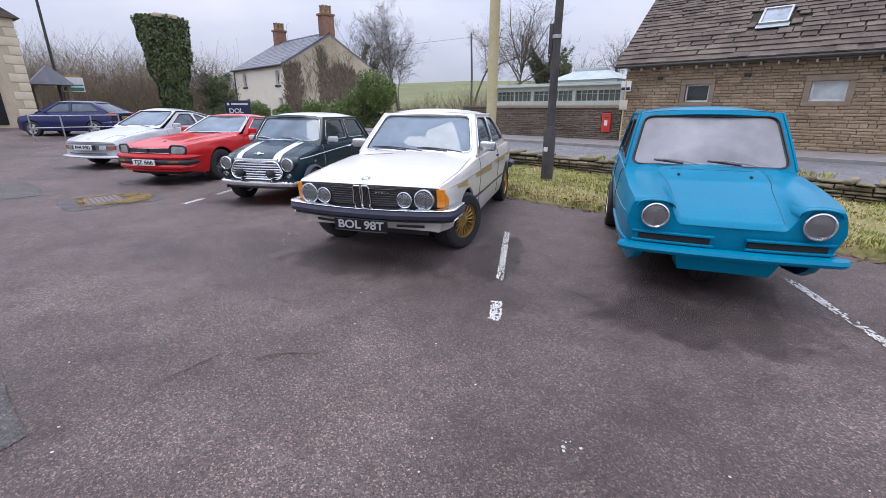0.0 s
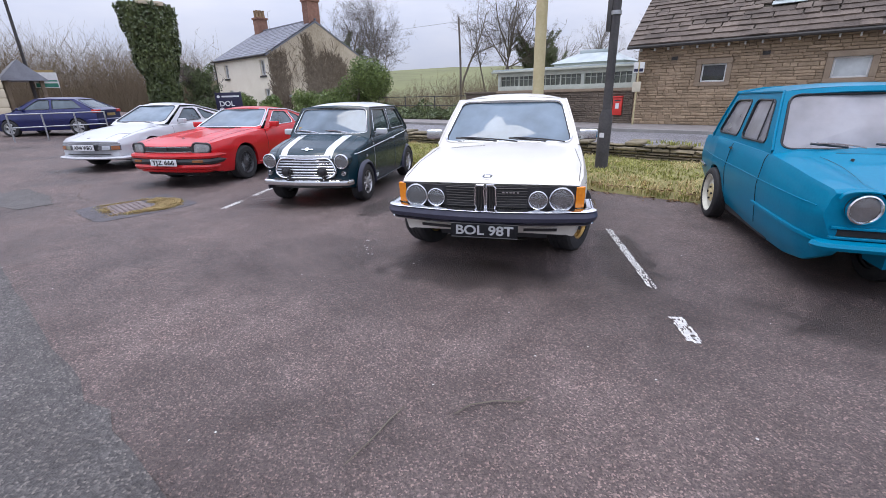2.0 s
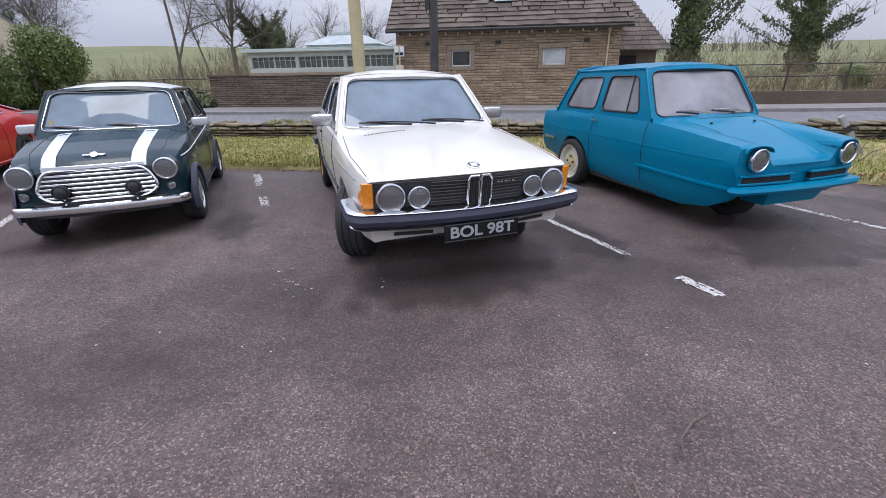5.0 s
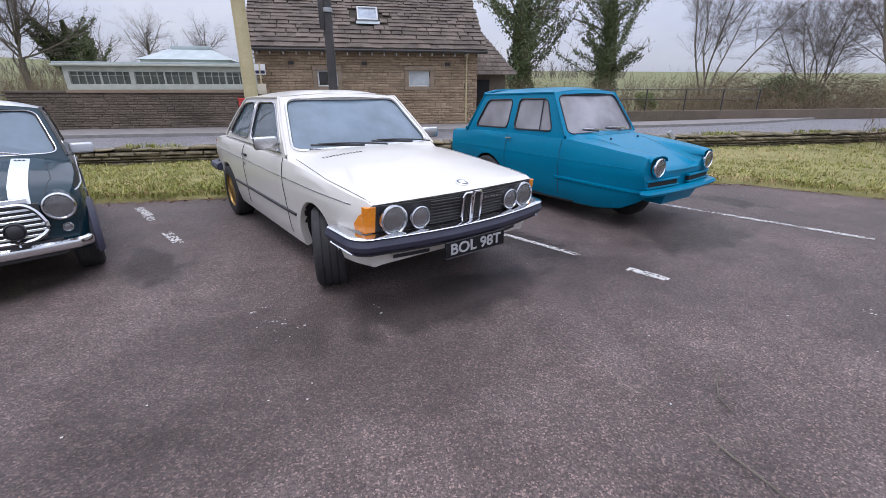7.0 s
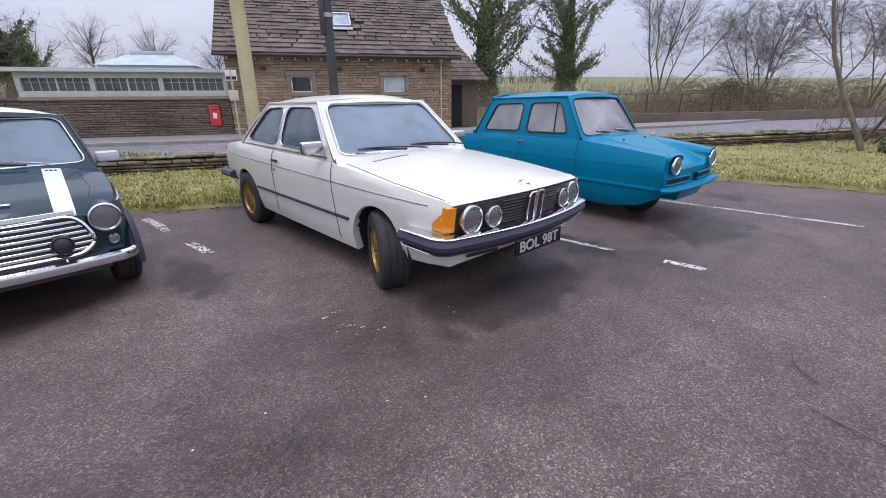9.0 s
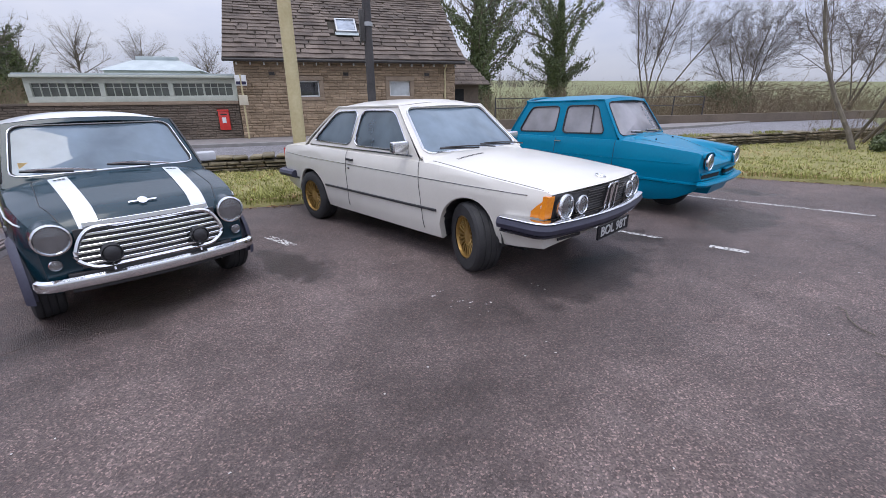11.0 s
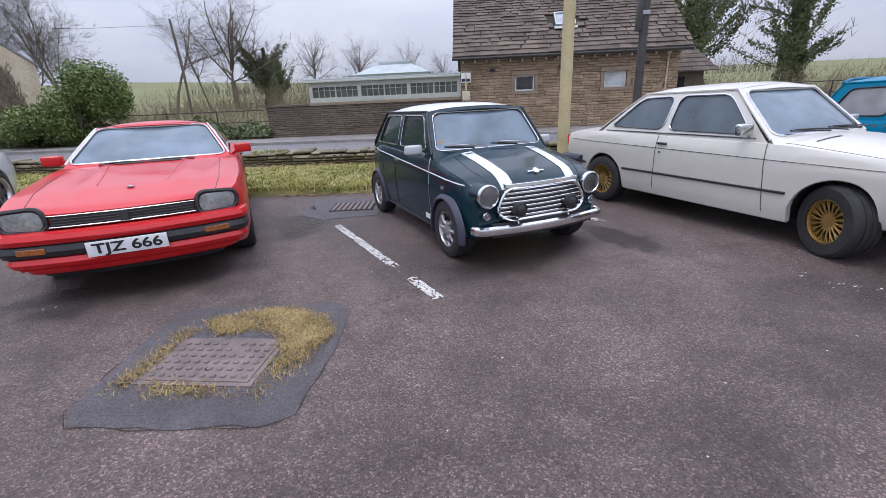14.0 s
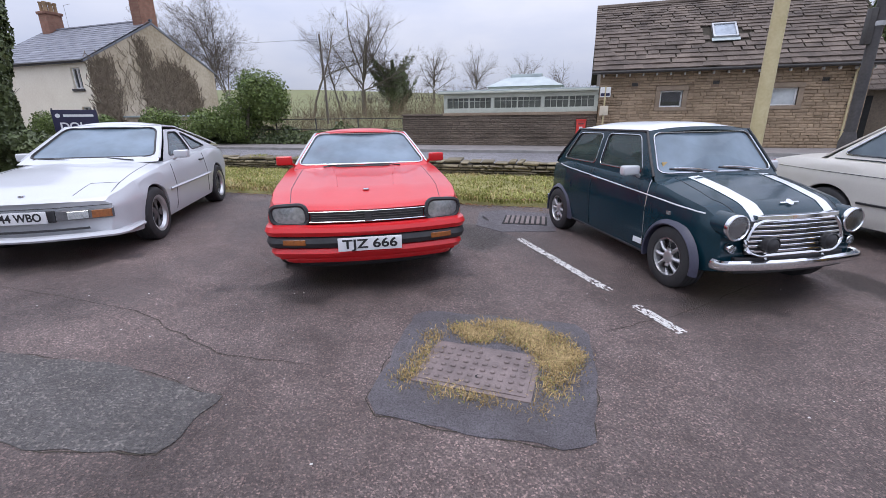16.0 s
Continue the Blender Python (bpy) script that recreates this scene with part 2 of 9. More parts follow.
MOSS = mat("moss_and_grass_clump", (0.24, 0.17, 0.075), (0.46, 0.34, 0.17), 0.9, scale=6, fine=60, pieces=0.45, spec=0.2)
DEADLEAF = mat("dead_leaves", (0.16, 0.09, 0.04), (0.3, 0.18, 0.08), 0.8, scale=3, pieces=0.35)
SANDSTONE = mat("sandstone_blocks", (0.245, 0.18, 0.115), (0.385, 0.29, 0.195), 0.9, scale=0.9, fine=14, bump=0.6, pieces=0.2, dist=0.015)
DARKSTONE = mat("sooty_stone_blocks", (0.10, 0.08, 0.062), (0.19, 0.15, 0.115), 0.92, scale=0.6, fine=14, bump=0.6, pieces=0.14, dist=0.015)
WALLSTONE = mat("mossy_dry_stone", (0.10, 0.085, 0.05), (0.25, 0.21, 0.14), 0.94, scale=2.5, fine=24, bump=0.6, pieces=0.32, dist=0.015)
MORTAR = mat("lime_mortar", (0.17, 0.125, 0.085), (0.26, 0.195, 0.135), 0.95, scale=3, bump=0.3)
DARKMORTAR = mat("sooty_mortar", (0.085, 0.068, 0.052), (0.15, 0.118, 0.09), 0.95, scale=3, bump=0.3)
DARKJOINT = mat("earth_filled_joints", (0.03, 0.026, 0.02), (0.06, 0.05, 0.035), 0.95, scale=4)
DRESSED = mat("dressed_stone_surround", (0.22, 0.165, 0.115), (0.31, 0.24, 0.17), 0.85, scale=2.5, fine=30, bump=0.25)
STONESLATE = mat("stone_roof_slates", (0.062, 0.048, 0.04), (0.17, 0.135, 0.11), 0.85, scale=1.4, fine=22, bump=0.5, pieces=0.24, dist=0.015)
SLATE = mat("welsh_slate", (0.12, 0.125, 0.15), (0.19, 0.2, 0.23), 0.55, scale=1.5, fine=20, bump=0.2, pieces=0.2)
RENDER = mat("cream_render", (0.74, 0.67, 0.54), (0.85, 0.79, 0.66), 0.9, scale=0.6, fine=9, bump=0.15)
STAIN = mat("weathered_render", (0.36, 0.29, 0.2), (0.66, 0.57, 0.44), 0.92, scale=0.55, fine=7, bump=0.3)
DRYIVY = mat("dead_creeper_stems", (0.13, 0.10, 0.07), (0.25, 0.20, 0.145), 0.95, scale=3, bump=0.4)
BRICK = mat("chimney_brick", (0.20, 0.095, 0.068), (0.30, 0.165, 0.12), 0.9, scale=4, fine=40, bump=0.3, pieces=0.25)
POT = mat("clay_chimney_pots", (0.24, 0.15, 0.09), (0.36, 0.26, 0.15), 0.85, scale=6)
CREAMSTONE = mat("cream_stonework", (0.5, 0.41, 0.28), (0.62, 0.53, 0.38), 0.88, scale=1.5, fine=12, bump=0.3, pieces=0.12)
QUOIN = mat("pale_quoin_stone", (0.62, 0.53, 0.38), (0.72, 0.64, 0.48), 0.88, scale=2, bump=0.2)
BARK = mat("bark", (0.10, 0.085, 0.065), (0.19, 0.165, 0.13), 0.95, scale=5, fine=40, bump=0.5)
TWIG = mat("winter_twigs", (0.085, 0.07, 0.062), (0.16, 0.135, 0.12), 0.95, scale=1)
BRUSH = mat("brown_brushwood", (0.12, 0.09, 0.058), (0.22, 0.17, 0.11), 0.95, scale=0.5)
IVY = mat("ivy_leaves", (0.048, 0.07, 0.024), (0.135, 0.165, 0.065), 0.5, scale=1.5, pieces=0.45)
LAUREL = mat("evergreen_leaves", (0.075, 0.12, 0.025), (0.17, 0.22, 0.06), 0.5, scale=0.9, pieces=0.45)
CREAMPOLE = mat("weathered_cream_paint", (0.44, 0.37, 0.20), (0.55, 0.48, 0.29), 0.6, scale=2.5, fine=25, bump=0.1)
DARKPOLE = mat("tarred_timber", (0.035, 0.033, 0.035), (0.075, 0.07, 0.07), 0.7, scale=4, fine=30, bump=0.3)
GREYMETAL = mat("galvanised_steel", (0.32, 0.33, 0.34), (0.45, 0.46, 0.47), 0.45, 0.7, scale=6)
POSTRED = mat("post_box_red", (0.55, 0.025, 0.02), (0.66, 0.05, 0.035), 0.35, scale=5, coat=0.3)
WHITEPAINT = mat("white_gloss_paint", (0.72, 0.72, 0.7), (0.82, 0.82, 0.8), 0.35, scale=4)
PALEGREEN = mat("pale_green_painted_timber", (0.42, 0.45, 0.38), (0.55, 0.57, 0.49), 0.55, scale=3, fine=30)
LEADROOF = mat("grey_lead_roof", (0.34, 0.39, 0.40), (0.47, 0.53, 0.53), 0.5, scale=2)
BLACKIRON = mat("black_gutter_iron", (0.03, 0.028, 0.027), (0.06, 0.055, 0.05), 0.5, scale=5)
IRON = mat("cast_iron_cover", (0.12, 0.095, 0.09), (0.235, 0.185, 0.175), 0.6, 0.3, scale=9, fine=80, bump=0.25)
# near-black fill that paints the shade of rooms and openings
DARKVOID = mat("painted_void_black", (0.012, 0.012, 0.013), (0.02, 0.02, 0.02), 0.9)
SIGNBOARD = mat("grey_sign_face", (0.6, 0.6, 0.58), (0.7, 0.7, 0.68), 0.5)
BUFF = mat("buff_notice_box", (0.5, 0.45, 0.34), (0.6, 0.55, 0.43), 0.6, scale=6)
NAVY = mat("navy_vinyl_banner", (0.012, 0.012, 0.04), (0.02, 0.02, 0.06), 0.45)
GREENSIGN = mat("green_sign_paint", (0.03, 0.18, 0.12), (0.04, 0.22, 0.15), 0.5)
WINGLASS = glass_mat("window_pane", (0.25, 0.27, 0.3), 0.08, (0.5, 0.52, 0.55))
ANNEXGLASS = glass_mat("dull_annex_pane", (0.3, 0.32, 0.3), 0.45, (0.24, 0.26, 0.23), 0.06)
FROSTED = glass_mat("frosted_pane", (0.5, 0.5, 0.5), 0.85, (0.62, 0.66, 0.66), 0.15)
# pale blue haze paints the sky's reflection into the rooflight
SKYPANE = glass_mat("rooflight_pane", (0.5, 0.55, 0.6), 0.5, (0.6, 0.68, 0.78), 0.05)

# car surfaces
WHITE_CAR = mat("off_white_car_paint", (0.63, 0.605, 0.55), (0.675, 0.65, 0.595), 0.3, scale=3, coat=0.4, spec=0.4)
ARCTIC_CAR = mat("bright_white_car_paint", (0.51, 0.525, 0.55), (0.55, 0.565, 0.59), 0.28, scale=3, coat=0.6)
GREEN_CAR = mat("dark_green_car_paint", (0.003, 0.022, 0.034), (0.005, 0.03, 0.044), 0.25, scale=3, coat=0.3, spec=0.3)
RED_CAR = mat("bright_red_car_paint", (0.52, 0.012, 0.016), (0.58, 0.018, 0.022), 0.28, scale=3, coat=0.4, spec=0.3)
BLUE_CAR = mat("turquoise_car_paint", (0.0, 0.165, 0.29), (0.0, 0.20, 0.34), 0.3, scale=1.5, fine=40, coat=0.14, spec=0.08, bump=0.02)
NAVY_CAR = mat("metallic_blue_car_paint", (0.006, 0.01, 0.075), (0.01, 0.016, 0.11), 0.3, 0.3, scale=3, coat=0.5)
CHROME = mat("chrome", (0.72, 0.73, 0.75), (0.8, 0.81, 0.83), 0.12, 1.0, scale=5)
DULLCHROME = mat("worn_bright_trim", (0.55, 0.56, 0.58), (0.66, 0.67, 0.69), 0.25, 1.0, scale=8)
BLACKTRIM = mat("black_rubber_trim", (0.016, 0.016, 0.018), (0.03, 0.03, 0.033), 0.5, scale=8)
BUMPERBLUE = mat("dark_blue_grey_rubber_bumper", (0.035, 0.036, 0.06), (0.055, 0.056, 0.085), 0.45, scale=8)
TYRE = mat("tyre_rubber", (0.018, 0.018, 0.02), (0.034, 0.033, 0.034), 0.75, scale=12, fine=80, bump=0.2)
GOLD = mat("gold_painted_alloy", (0.30, 0.18, 0.05), (0.40, 0.26, 0.085), 0.4, 0.55, scale=9)
SILVER = mat("silver_alloy", (0.52, 0.52, 0.53), (0.63, 0.63, 0.64), 0.35, 0.8, scale=9)
DARKALLOY = mat("dark_alloy", (0.1, 0.1, 0.105), (0.16, 0.16, 0.165), 0.45, 0.6, scale=9)
WHEELWHITE = mat("white_painted_steel_wheel", (0.68, 0.66, 0.56), (0.76, 0.74, 0.65), 0.4, scale=6)
WHEELCREAM = mat("cream_painted_wheel_centre", (0.62, 0.52, 0.28), (0.7, 0.6, 0.35), 0.45, scale=6)
DIMORANGE = mat("dark_amber_lens", (0.2, 0.06, 0.01), (0.3, 0.09, 0.015), 0.25, scale=30, coat=0.4)
ORANGE = mat("amber_indicator_lens", (0.75, 0.22, 0.01), (0.85, 0.29, 0.015), 0.25, scale=30, coat=0.5)
REDLENS = mat("red_tail_lens", (0.5, 0.02, 0.015), (0.6, 0.03, 0.02), 0.25, scale=30, coat=0.5)
LENS = glass_mat("clear_headlamp_glass", (0.8, 0.82, 0.83), 0.03, (0.6, 0.62, 0.64), 0.03)
REFLECTOR = mat("silvered_lamp_bowl", (0.36, 0.37, 0.38), (0.62, 0.63, 0.64), 0.1, 1.0, scale=25, fine=110, bump=0.2, dist=0.004)
SMOKELENS = mat("smoked_headlamp_glass", (0.16, 0.17, 0.17), (0.36, 0.37, 0.37), 0.14, 0.35, scale=9, fine=40, coat=1.0)
SEAT = mat("dark_seat_cloth", (0.03, 0.03, 0.032), (0.06, 0.058, 0.058), 0.85, scale=8)
SEATGREY = mat("grey_seat_vinyl", (0.14, 0.135, 0.135), (0.22, 0.215, 0.21), 0.6, scale=8)
PLATEWHITE = mat("white_number_plate", (0.68, 0.69, 0.7), (0.75, 0.76, 0.77), 0.35, scale=10)
PLATEBLACK = mat("black_number_plate", (0.010, 0.010, 0.012), (0.018, 0.018, 0.02), 0.5, scale=10, spec=0.15)
LETTERBLACK = mat("black_lettering", (0.015, 0.015, 0.017), None, 0.5)
LETTERSILVER = mat("silver_lettering", (0.42, 0.43, 0.44), (0.5, 0.51, 0.52), 0.4, 0.3)
STRIPEGOLD = mat("gold_brown_side_stripe", (0.32, 0.22, 0.075), (0.42, 0.30, 0.12), 0.45, scale=6)
STRIPEWHITE = mat("white_bonnet_stripe", (0.66, 0.7, 0.74), (0.74, 0.77, 0.8), 0.3, scale=5, coat=0.5)
# blue-grey haze on these two is mist plus a painted reflection of the sky
MISTED_SKYTINT = glass_mat("misted_sky_tinted_windscreen", (0.28, 0.33, 0.37), 0.72, (0.215, 0.285, 0.35))
SIDEGLASS = glass_mat("sky_tinted_car_side_window", (0.30, 0.36, 0.39), 0.42, (0.21, 0.28, 0.33))
CLEARGLASS = glass_mat("grey_hazed_clear_glass", (0.72, 0.70, 0.71), 0.55, (0.5, 0.49, 0.52))
GREENGLASS = glass_mat("green_tinted_side_window", (0.2, 0.3, 0.27), 0.22, (0.16, 0.24, 0.23))


# ---- mesh helpers ----
def mesh_of(name, bm, material, smooth=True):
    me = bpy.data.meshes.new(name)
    bmesh.ops.recalc_face_normals(bm, faces=bm.faces)
    bm.to_mesh(me)
    bm.free()
    me.materials.append(material)
    if smooth:
        me.polygons.foreach_set("use_smooth", [True] * len(me.polygons))
        me.set_sharp_from_angle(angle=radians(34))
    return me


def part(name, bm, material, parent=None, label="", smooth=True):
    ob = new(name, mesh_of(name, bm, material, smooth))
    if parent is not None:
        ob.parent = parent
    if label:
        ob["label"] = label
    return ob


def thing(name, m, label, category, group="", kind=""):
    ob = new(name)
    ob.empty_display_size = 0.2
    ob.matrix_world = m
    return tagged(ob, label, category, group, kind)


def raw(name, verts, faces, material, parent=None, smooth=False):
    me = bpy.data.meshes.new(name)
    me.from_pydata(verts, [], faces)
    me.materials.append(material)
    if smooth:
        me.polygons.foreach_set("use_smooth", [True] * len(me.polygons))
        me.set_sharp_from_angle(angle=radians(34))
    ob = new(name, me)
    if parent is not None:
        ob.parent = parent
    return ob


def box(bm, x0, x1, y0, y1, z0, z1, bevel=0.0, seg=2):
    r = bmesh.ops.create_cube(bm, size=1)
    vs = r["verts"]
    for v in vs:
        v.co = Vector((x0 + (v.co.x + 0.5) * (x1 - x0), y0 + (v.co.y + 0.5) * (y1 - y0), z0 + (v.co.z + 0.5) * (z1 - z0)))
    if bevel:
        es = list({e for v in vs for e in v.link_edges})
        bmesh.ops.bevel(bm, geom=es, offset=bevel, segments=seg, profile=0.6, affect="EDGES")
    return vs


def boxm(*a, **k):
    bm = bmesh.new()
    box(bm, *a, **k)
    return bm


def tube(bm, pts, r, n=6, closed=False, flat=None):
    """A tube along pts; r: one radius or one for each point; flat: squash along z."""
    pts = [Vector(p) for p in pts]
    rs = r if isinstance(r, (list, tuple)) else [r] * len(pts)
    rings, up = [], Vector((0, 0, 1))
    k = len(pts)
    for i, p in enumerate(pts):
        a = pts[(i - 1) % k] if closed or i > 0 else p
        b = pts[(i + 1) % k] if closed or i < k - 1 else p
        d = (b - a).normalized() if (b - a).length > 1e-9 else up
        s = d.cross(up)
        s = s.normalized() if s.length > 0.05 else d.cross(Vector((0, 1, 0))).normalized()
        u = s.cross(d).normalized()
        rings.append([bm.verts.new(p + rs[i] * (math.cos(2 * math.pi * j / n) * s + (flat or 1) * math.sin(2 * math.pi * j / n) * u)) for j in range(n)])
    for i in range(k if closed else k - 1):
        A, B = rings[i], rings[(i + 1) % k]
        for j in range(n):
            bm.faces.new((A[j], A[(j + 1) % n], B[(j + 1) % n], B[j]))
    if not closed:
        bm.faces.new(rings[0][::-1])
        bm.faces.new(rings[-1])


def tubem(*a, **k):
    bm = bmesh.new()
    tube(bm, *a, **k)
    return bm


def lathe(bm, prof, n=32, axis="x", centre=(0, 0, 0), cap=True):
    """Turns a profile of (radius, along) about an axis."""
    c = Vector(centre)
    rings = []
    for r, a in prof:
        ring = []
        for j in range(n):
            p, q = r * math.cos(2 * math.pi * j / n), r * math.sin(2 * math.pi * j / n)
            v = {"x": (a, p, q), "y": (p, a, q), "z": (p, q, a)}[axis]
            ring.append(bm.verts.new(c + Vector(v)))
        rings.append(ring)
    for A, B in zip(rings, rings[1:]):
        for j in range(n):
            bm.faces.new((A[j], A[(j + 1) % n], B[(j + 1) % n], B[j]))
    if cap and prof[0][0] > 1e-4:
        bm.faces.new(rings[0])
    if cap and prof[-1][0] > 1e-4:
        bm.faces.new(rings[-1])


def lathem(*a, **k):
    bm = bmesh.new()
    lathe(bm, *a, **k)
    bmesh.ops.remove_doubles(bm, verts=bm.verts, dist=1e-5)
    return bm


def grid(bm, nu, nv, f):
    vs = [[bm.verts.new(f(i / (nu - 1), j / (nv - 1))) for j in range(nv)] for i in range(nu)]
    for i in range(nu - 1):
        for j in range(nv - 1):
            bm.faces.new((vs[i][j], vs[i + 1][j], vs[i + 1][j + 1], vs[i][j + 1]))
    return vs


def quad_pane(x0, x1, y, z0, z1, lean=0.0):
    """One sheet of glass facing -y."""
    bm = bmesh.new()
    bm.faces.new([bm.verts.new(p) for p in ((x0, y, z0), (x1, y, z0), (x1, y + lean, z1), (x0, y + lean, z1))])
    return bm


def outward(ob, way):
    if sum(Vector(way).dot(f.normal) for f in ob.data.polygons) < 0:
        ob.data.flip_normals()
    return ob


def lettering(name, words, size, m, material, parent, width=None, depth=0.002, space=1.0):
    """Words in the built-in font as a mesh, centred, in the plane x-z, facing -y."""
    cu = bpy.data.curves.new(name, "FONT")
    cu.offset = size * 0.022
    cu.body, cu.size, cu.extrude, cu.align_x, cu.align_y, cu.space_character = words, size, depth, "CENTER", "CENTER", space
    tmp = bpy.data.objects.new(name + "_curve", cu)
    me = bpy.data.meshes.new_from_object(tmp)
    bpy.data.objects.remove(tmp)
    me.name = name
    me.materials.clear()
    me.materials.append(material)
    ob = new(name, me)
    if parent is not None:
        ob.parent = parent
    xs = [v.co.x for v in me.vertices]
    k = width / (max(xs) - min(xs)) if width else 1.0
    ob.matrix_local = m @ pose(0, 0, 0, 90, 0, 0) @ Matrix.Diagonal((k, 1, 1, 1))
    return ob


# ---- ground, car park, verge, road ----
def hill(x, y):
    """The height of the land: level round the car park, rising to fields beyond the road."""
    h = 0.0
    if y > 27:
        h += 0.062 * (y - 27) if y < 190 else 0.062 * 163
    if y < -60:
        h += 0.03 * (-60 - y)
    if x < -60:
        h += 0.05 * min(-60 - x, 200)
    return min(h, 14.0)


def ground_sheet():
    xs = np.concatenate([np.linspace(-3000, -150, 8), np.linspace(-130, 90, 56), np.linspace(110, 3000, 8)])
    ys = np.concatenate([np.linspace(-3000, -100, 7), np.linspace(-80, 200, 71), np.linspace(240, 3000, 8)])
    vs = [(x, y, hill(x, y) - 0.08) for x in xs for y in ys]
    n = len(ys)
    fs = [(i * n + j, (i + 1) * n + j, (i + 1) * n + j + 1, i * n + j + 1) for i in range(len(xs) - 1) for j in range(n - 1)]
    ob = raw("ground", vs, fs, FIELD, smooth=True)
    return tagged(ob, "winter green field land rising beyond the road", "ground", kind="structure")


ground_sheet()


def edge_y(x):
    """Where the tarmac ends and the verge begins."""
    return float(np.interp(x, [-21, -19, 0, 2.0, 3.3, 12], [7.6, 5.95, 5.95, 5.35, 3.8, -5.2]))


def bend(x):
    """How far the road swings away towards the right."""
    return 0.016 * max(0.0, x - 6.0) ** 2


def park_z(x):
    """The tarmac climbs gently towards the lane at its far end."""
    return 0.025 * max(0.0, -19.0 - x)


def car_park():
    bm = bmesh.new()
    xs = np.linspace(-60, 40, 101)
    low = [bm.verts.new((x, -45, park_z(x))) for x in xs]
    high = [bm.verts.new((x, edge_y(x) if -20 < x < 12 else (10.4 if x <= -20 else -5.2), park_z(x))) for x in xs]
    for i in range(100):
        bm.faces.new((low[i], low[i + 1], high[i + 1], high[i]))
    return tagged(part("pavement", bm, ASPHALT, smooth=False), "damp grey-brown car park tarmac with worn patches and painted under-car shade", "car park", kind="structure")


car_park()


def strip(name, material, y0, y1, z, label, category, x0=-90.0, x1=60.0, th=0.12):
    bm = bmesh.new()
    xs = np.linspace(x0, x1, 76)
    rows = [[bm.verts.new((x, y0 + bend(x), z)), bm.verts.new((x, y1 + bend(x), z)), bm.verts.new((x, y1 + bend(x), z - th)), bm.verts.new((x, y0 + bend(x), z - th))] for x in xs]
    for a, b in zip(rows, rows[1:]):
        for k in range(4):
            bm.faces.new((a[k], a[(k + 1) % 4], b[(k + 1) % 4], b[k]))
    bm.faces.new(rows[0])
    bm.faces.new(rows[-1][::-1])
    return tagged(part(name, bm, material, smooth=False), label, category, kind="structure")


strip("road", ROAD, 9.9, 16.1, -0.012, "pale grey worn tarmac road beside the car park", "road")
strip("pavement", PAVING, 16.25, 18.98, 0.085, "brown-grey tarmac footway beside the stone buildings", "pavement", x1=5.0, th=0.2)
strip("pavement", PAVING, 16.25, 18.2, 0.085, "brown-grey tarmac footway along the bend", "pavement", x0=5.0, th=0.2)
kerb = strip("kerb", KERB, 16.1, 16.25, 0.095, "grey stone kerb along the far side of the road", "kerb", th=0.22)


def verge():
    bm = bmesh.new()
    xs = np.linspace(-21, 16, 186)
    rows = []
    for x in xs:
        y0, y1 = edge_y(x), 9.9 + bend(x)
        row = []
        for k in range(15):
            s = k / 14
            y = y0 + (y1 - y0) * s
            lift = 0.0 if k == 0 else 0.03 + 0.05 * min(1, s * 4) + 0.05 * noise.noise((x * 0.9, y * 0.9, 0)) + 0.025 * noise.noise((x * 4, y * 4, 3))
            wob = 0.06 * noise.noise((x * 2.3, 7, 1)) if k == 0 else 0
            row.append(bm.verts.new((x, y + wob, lift - (0.015 if k == 0 else 0))))
        rows.append(row)
    for a, b in zip(rows, rows[1:]):
        for k in range(14):
            bm.faces.new((a[k], b[k], b[k + 1], a[k + 1]))
    return tagged(part("verge", bm, TURF), "rough winter turf verge between tarmac and stone wall", "verge", kind="structure")


verge()


def blades(name, material, n, area, hmin, hmax, seed, label, lean=0.6, wide=0.006):
    """Tufts of bent grass blades, strewn by area(rng) -> (x, y, z)."""
    rng = random.Random(seed)
    vs, fs = [], []
    for _ in range(n):
        got = area(rng)
        if got is None:
            continue
        x, y, z = got
        for _ in range(5):
            h = rng.uniform(hmin, hmax)
            a = rng.uniform(0, 6.283)
            l = lean * h * rng.uniform(0.2, 1.6)
            bx, by = x + rng.gauss(0, 0.035), y + rng.gauss(0, 0.035)
            px, py = -math.sin(a) * wide, math.cos(a) * wide
            k = len(vs)
            vs += [(bx - px, by - py, z - 0.01), (bx + px, by + py, z - 0.01), (bx + l * 0.35 * math.cos(a) + px * 0.8, by + l * 0.35 * math.sin(a) + py * 0.8, z + h * 0.6),
                   (bx + l * 0.35 * math.cos(a) - px * 0.8, by + l * 0.35 * math.sin(a) - py * 0.8, z + h * 0.6), (bx + l * math.cos(a), by + l * math.sin(a), z + h * 0.85)]
            fs += [(k, k + 1, k + 2, k + 3), (k + 3, k + 2, k + 4)]
    return tagged(raw(name, vs, fs, material), label, "grass", kind="stuff")


def on_verge(dry):
    def area(rng):
        x = rng.uniform(-20.5, 13)
        y0, y1 = edge_y(x), 9.05
        y = y0 + (y1 - y0) * rng.random() ** 1.15 + 0.03
        if y < -2:
            return None
        g = noise.noise((x * 0.35, y * 0.6, 9)) + (0.35 if -5.5 < x < 0.2 else -0.1)
        if (g > 0.12) != dry and rng.random() < 0.8:
            return None
        return x, y, 0.05 + 0.04 * noise.noise((x * 0.9, y * 0.9, 0))
    return area


blades("grass", GRASS_A, 26000, on_verge(False), 0.03, 0.11, 11, "short green winter grass on the verge")
blades("grass", GRASS_B, 9000, on_verge(True), 0.03, 0.13, 12, "dry straw-coloured grass on the verge", 0.9)


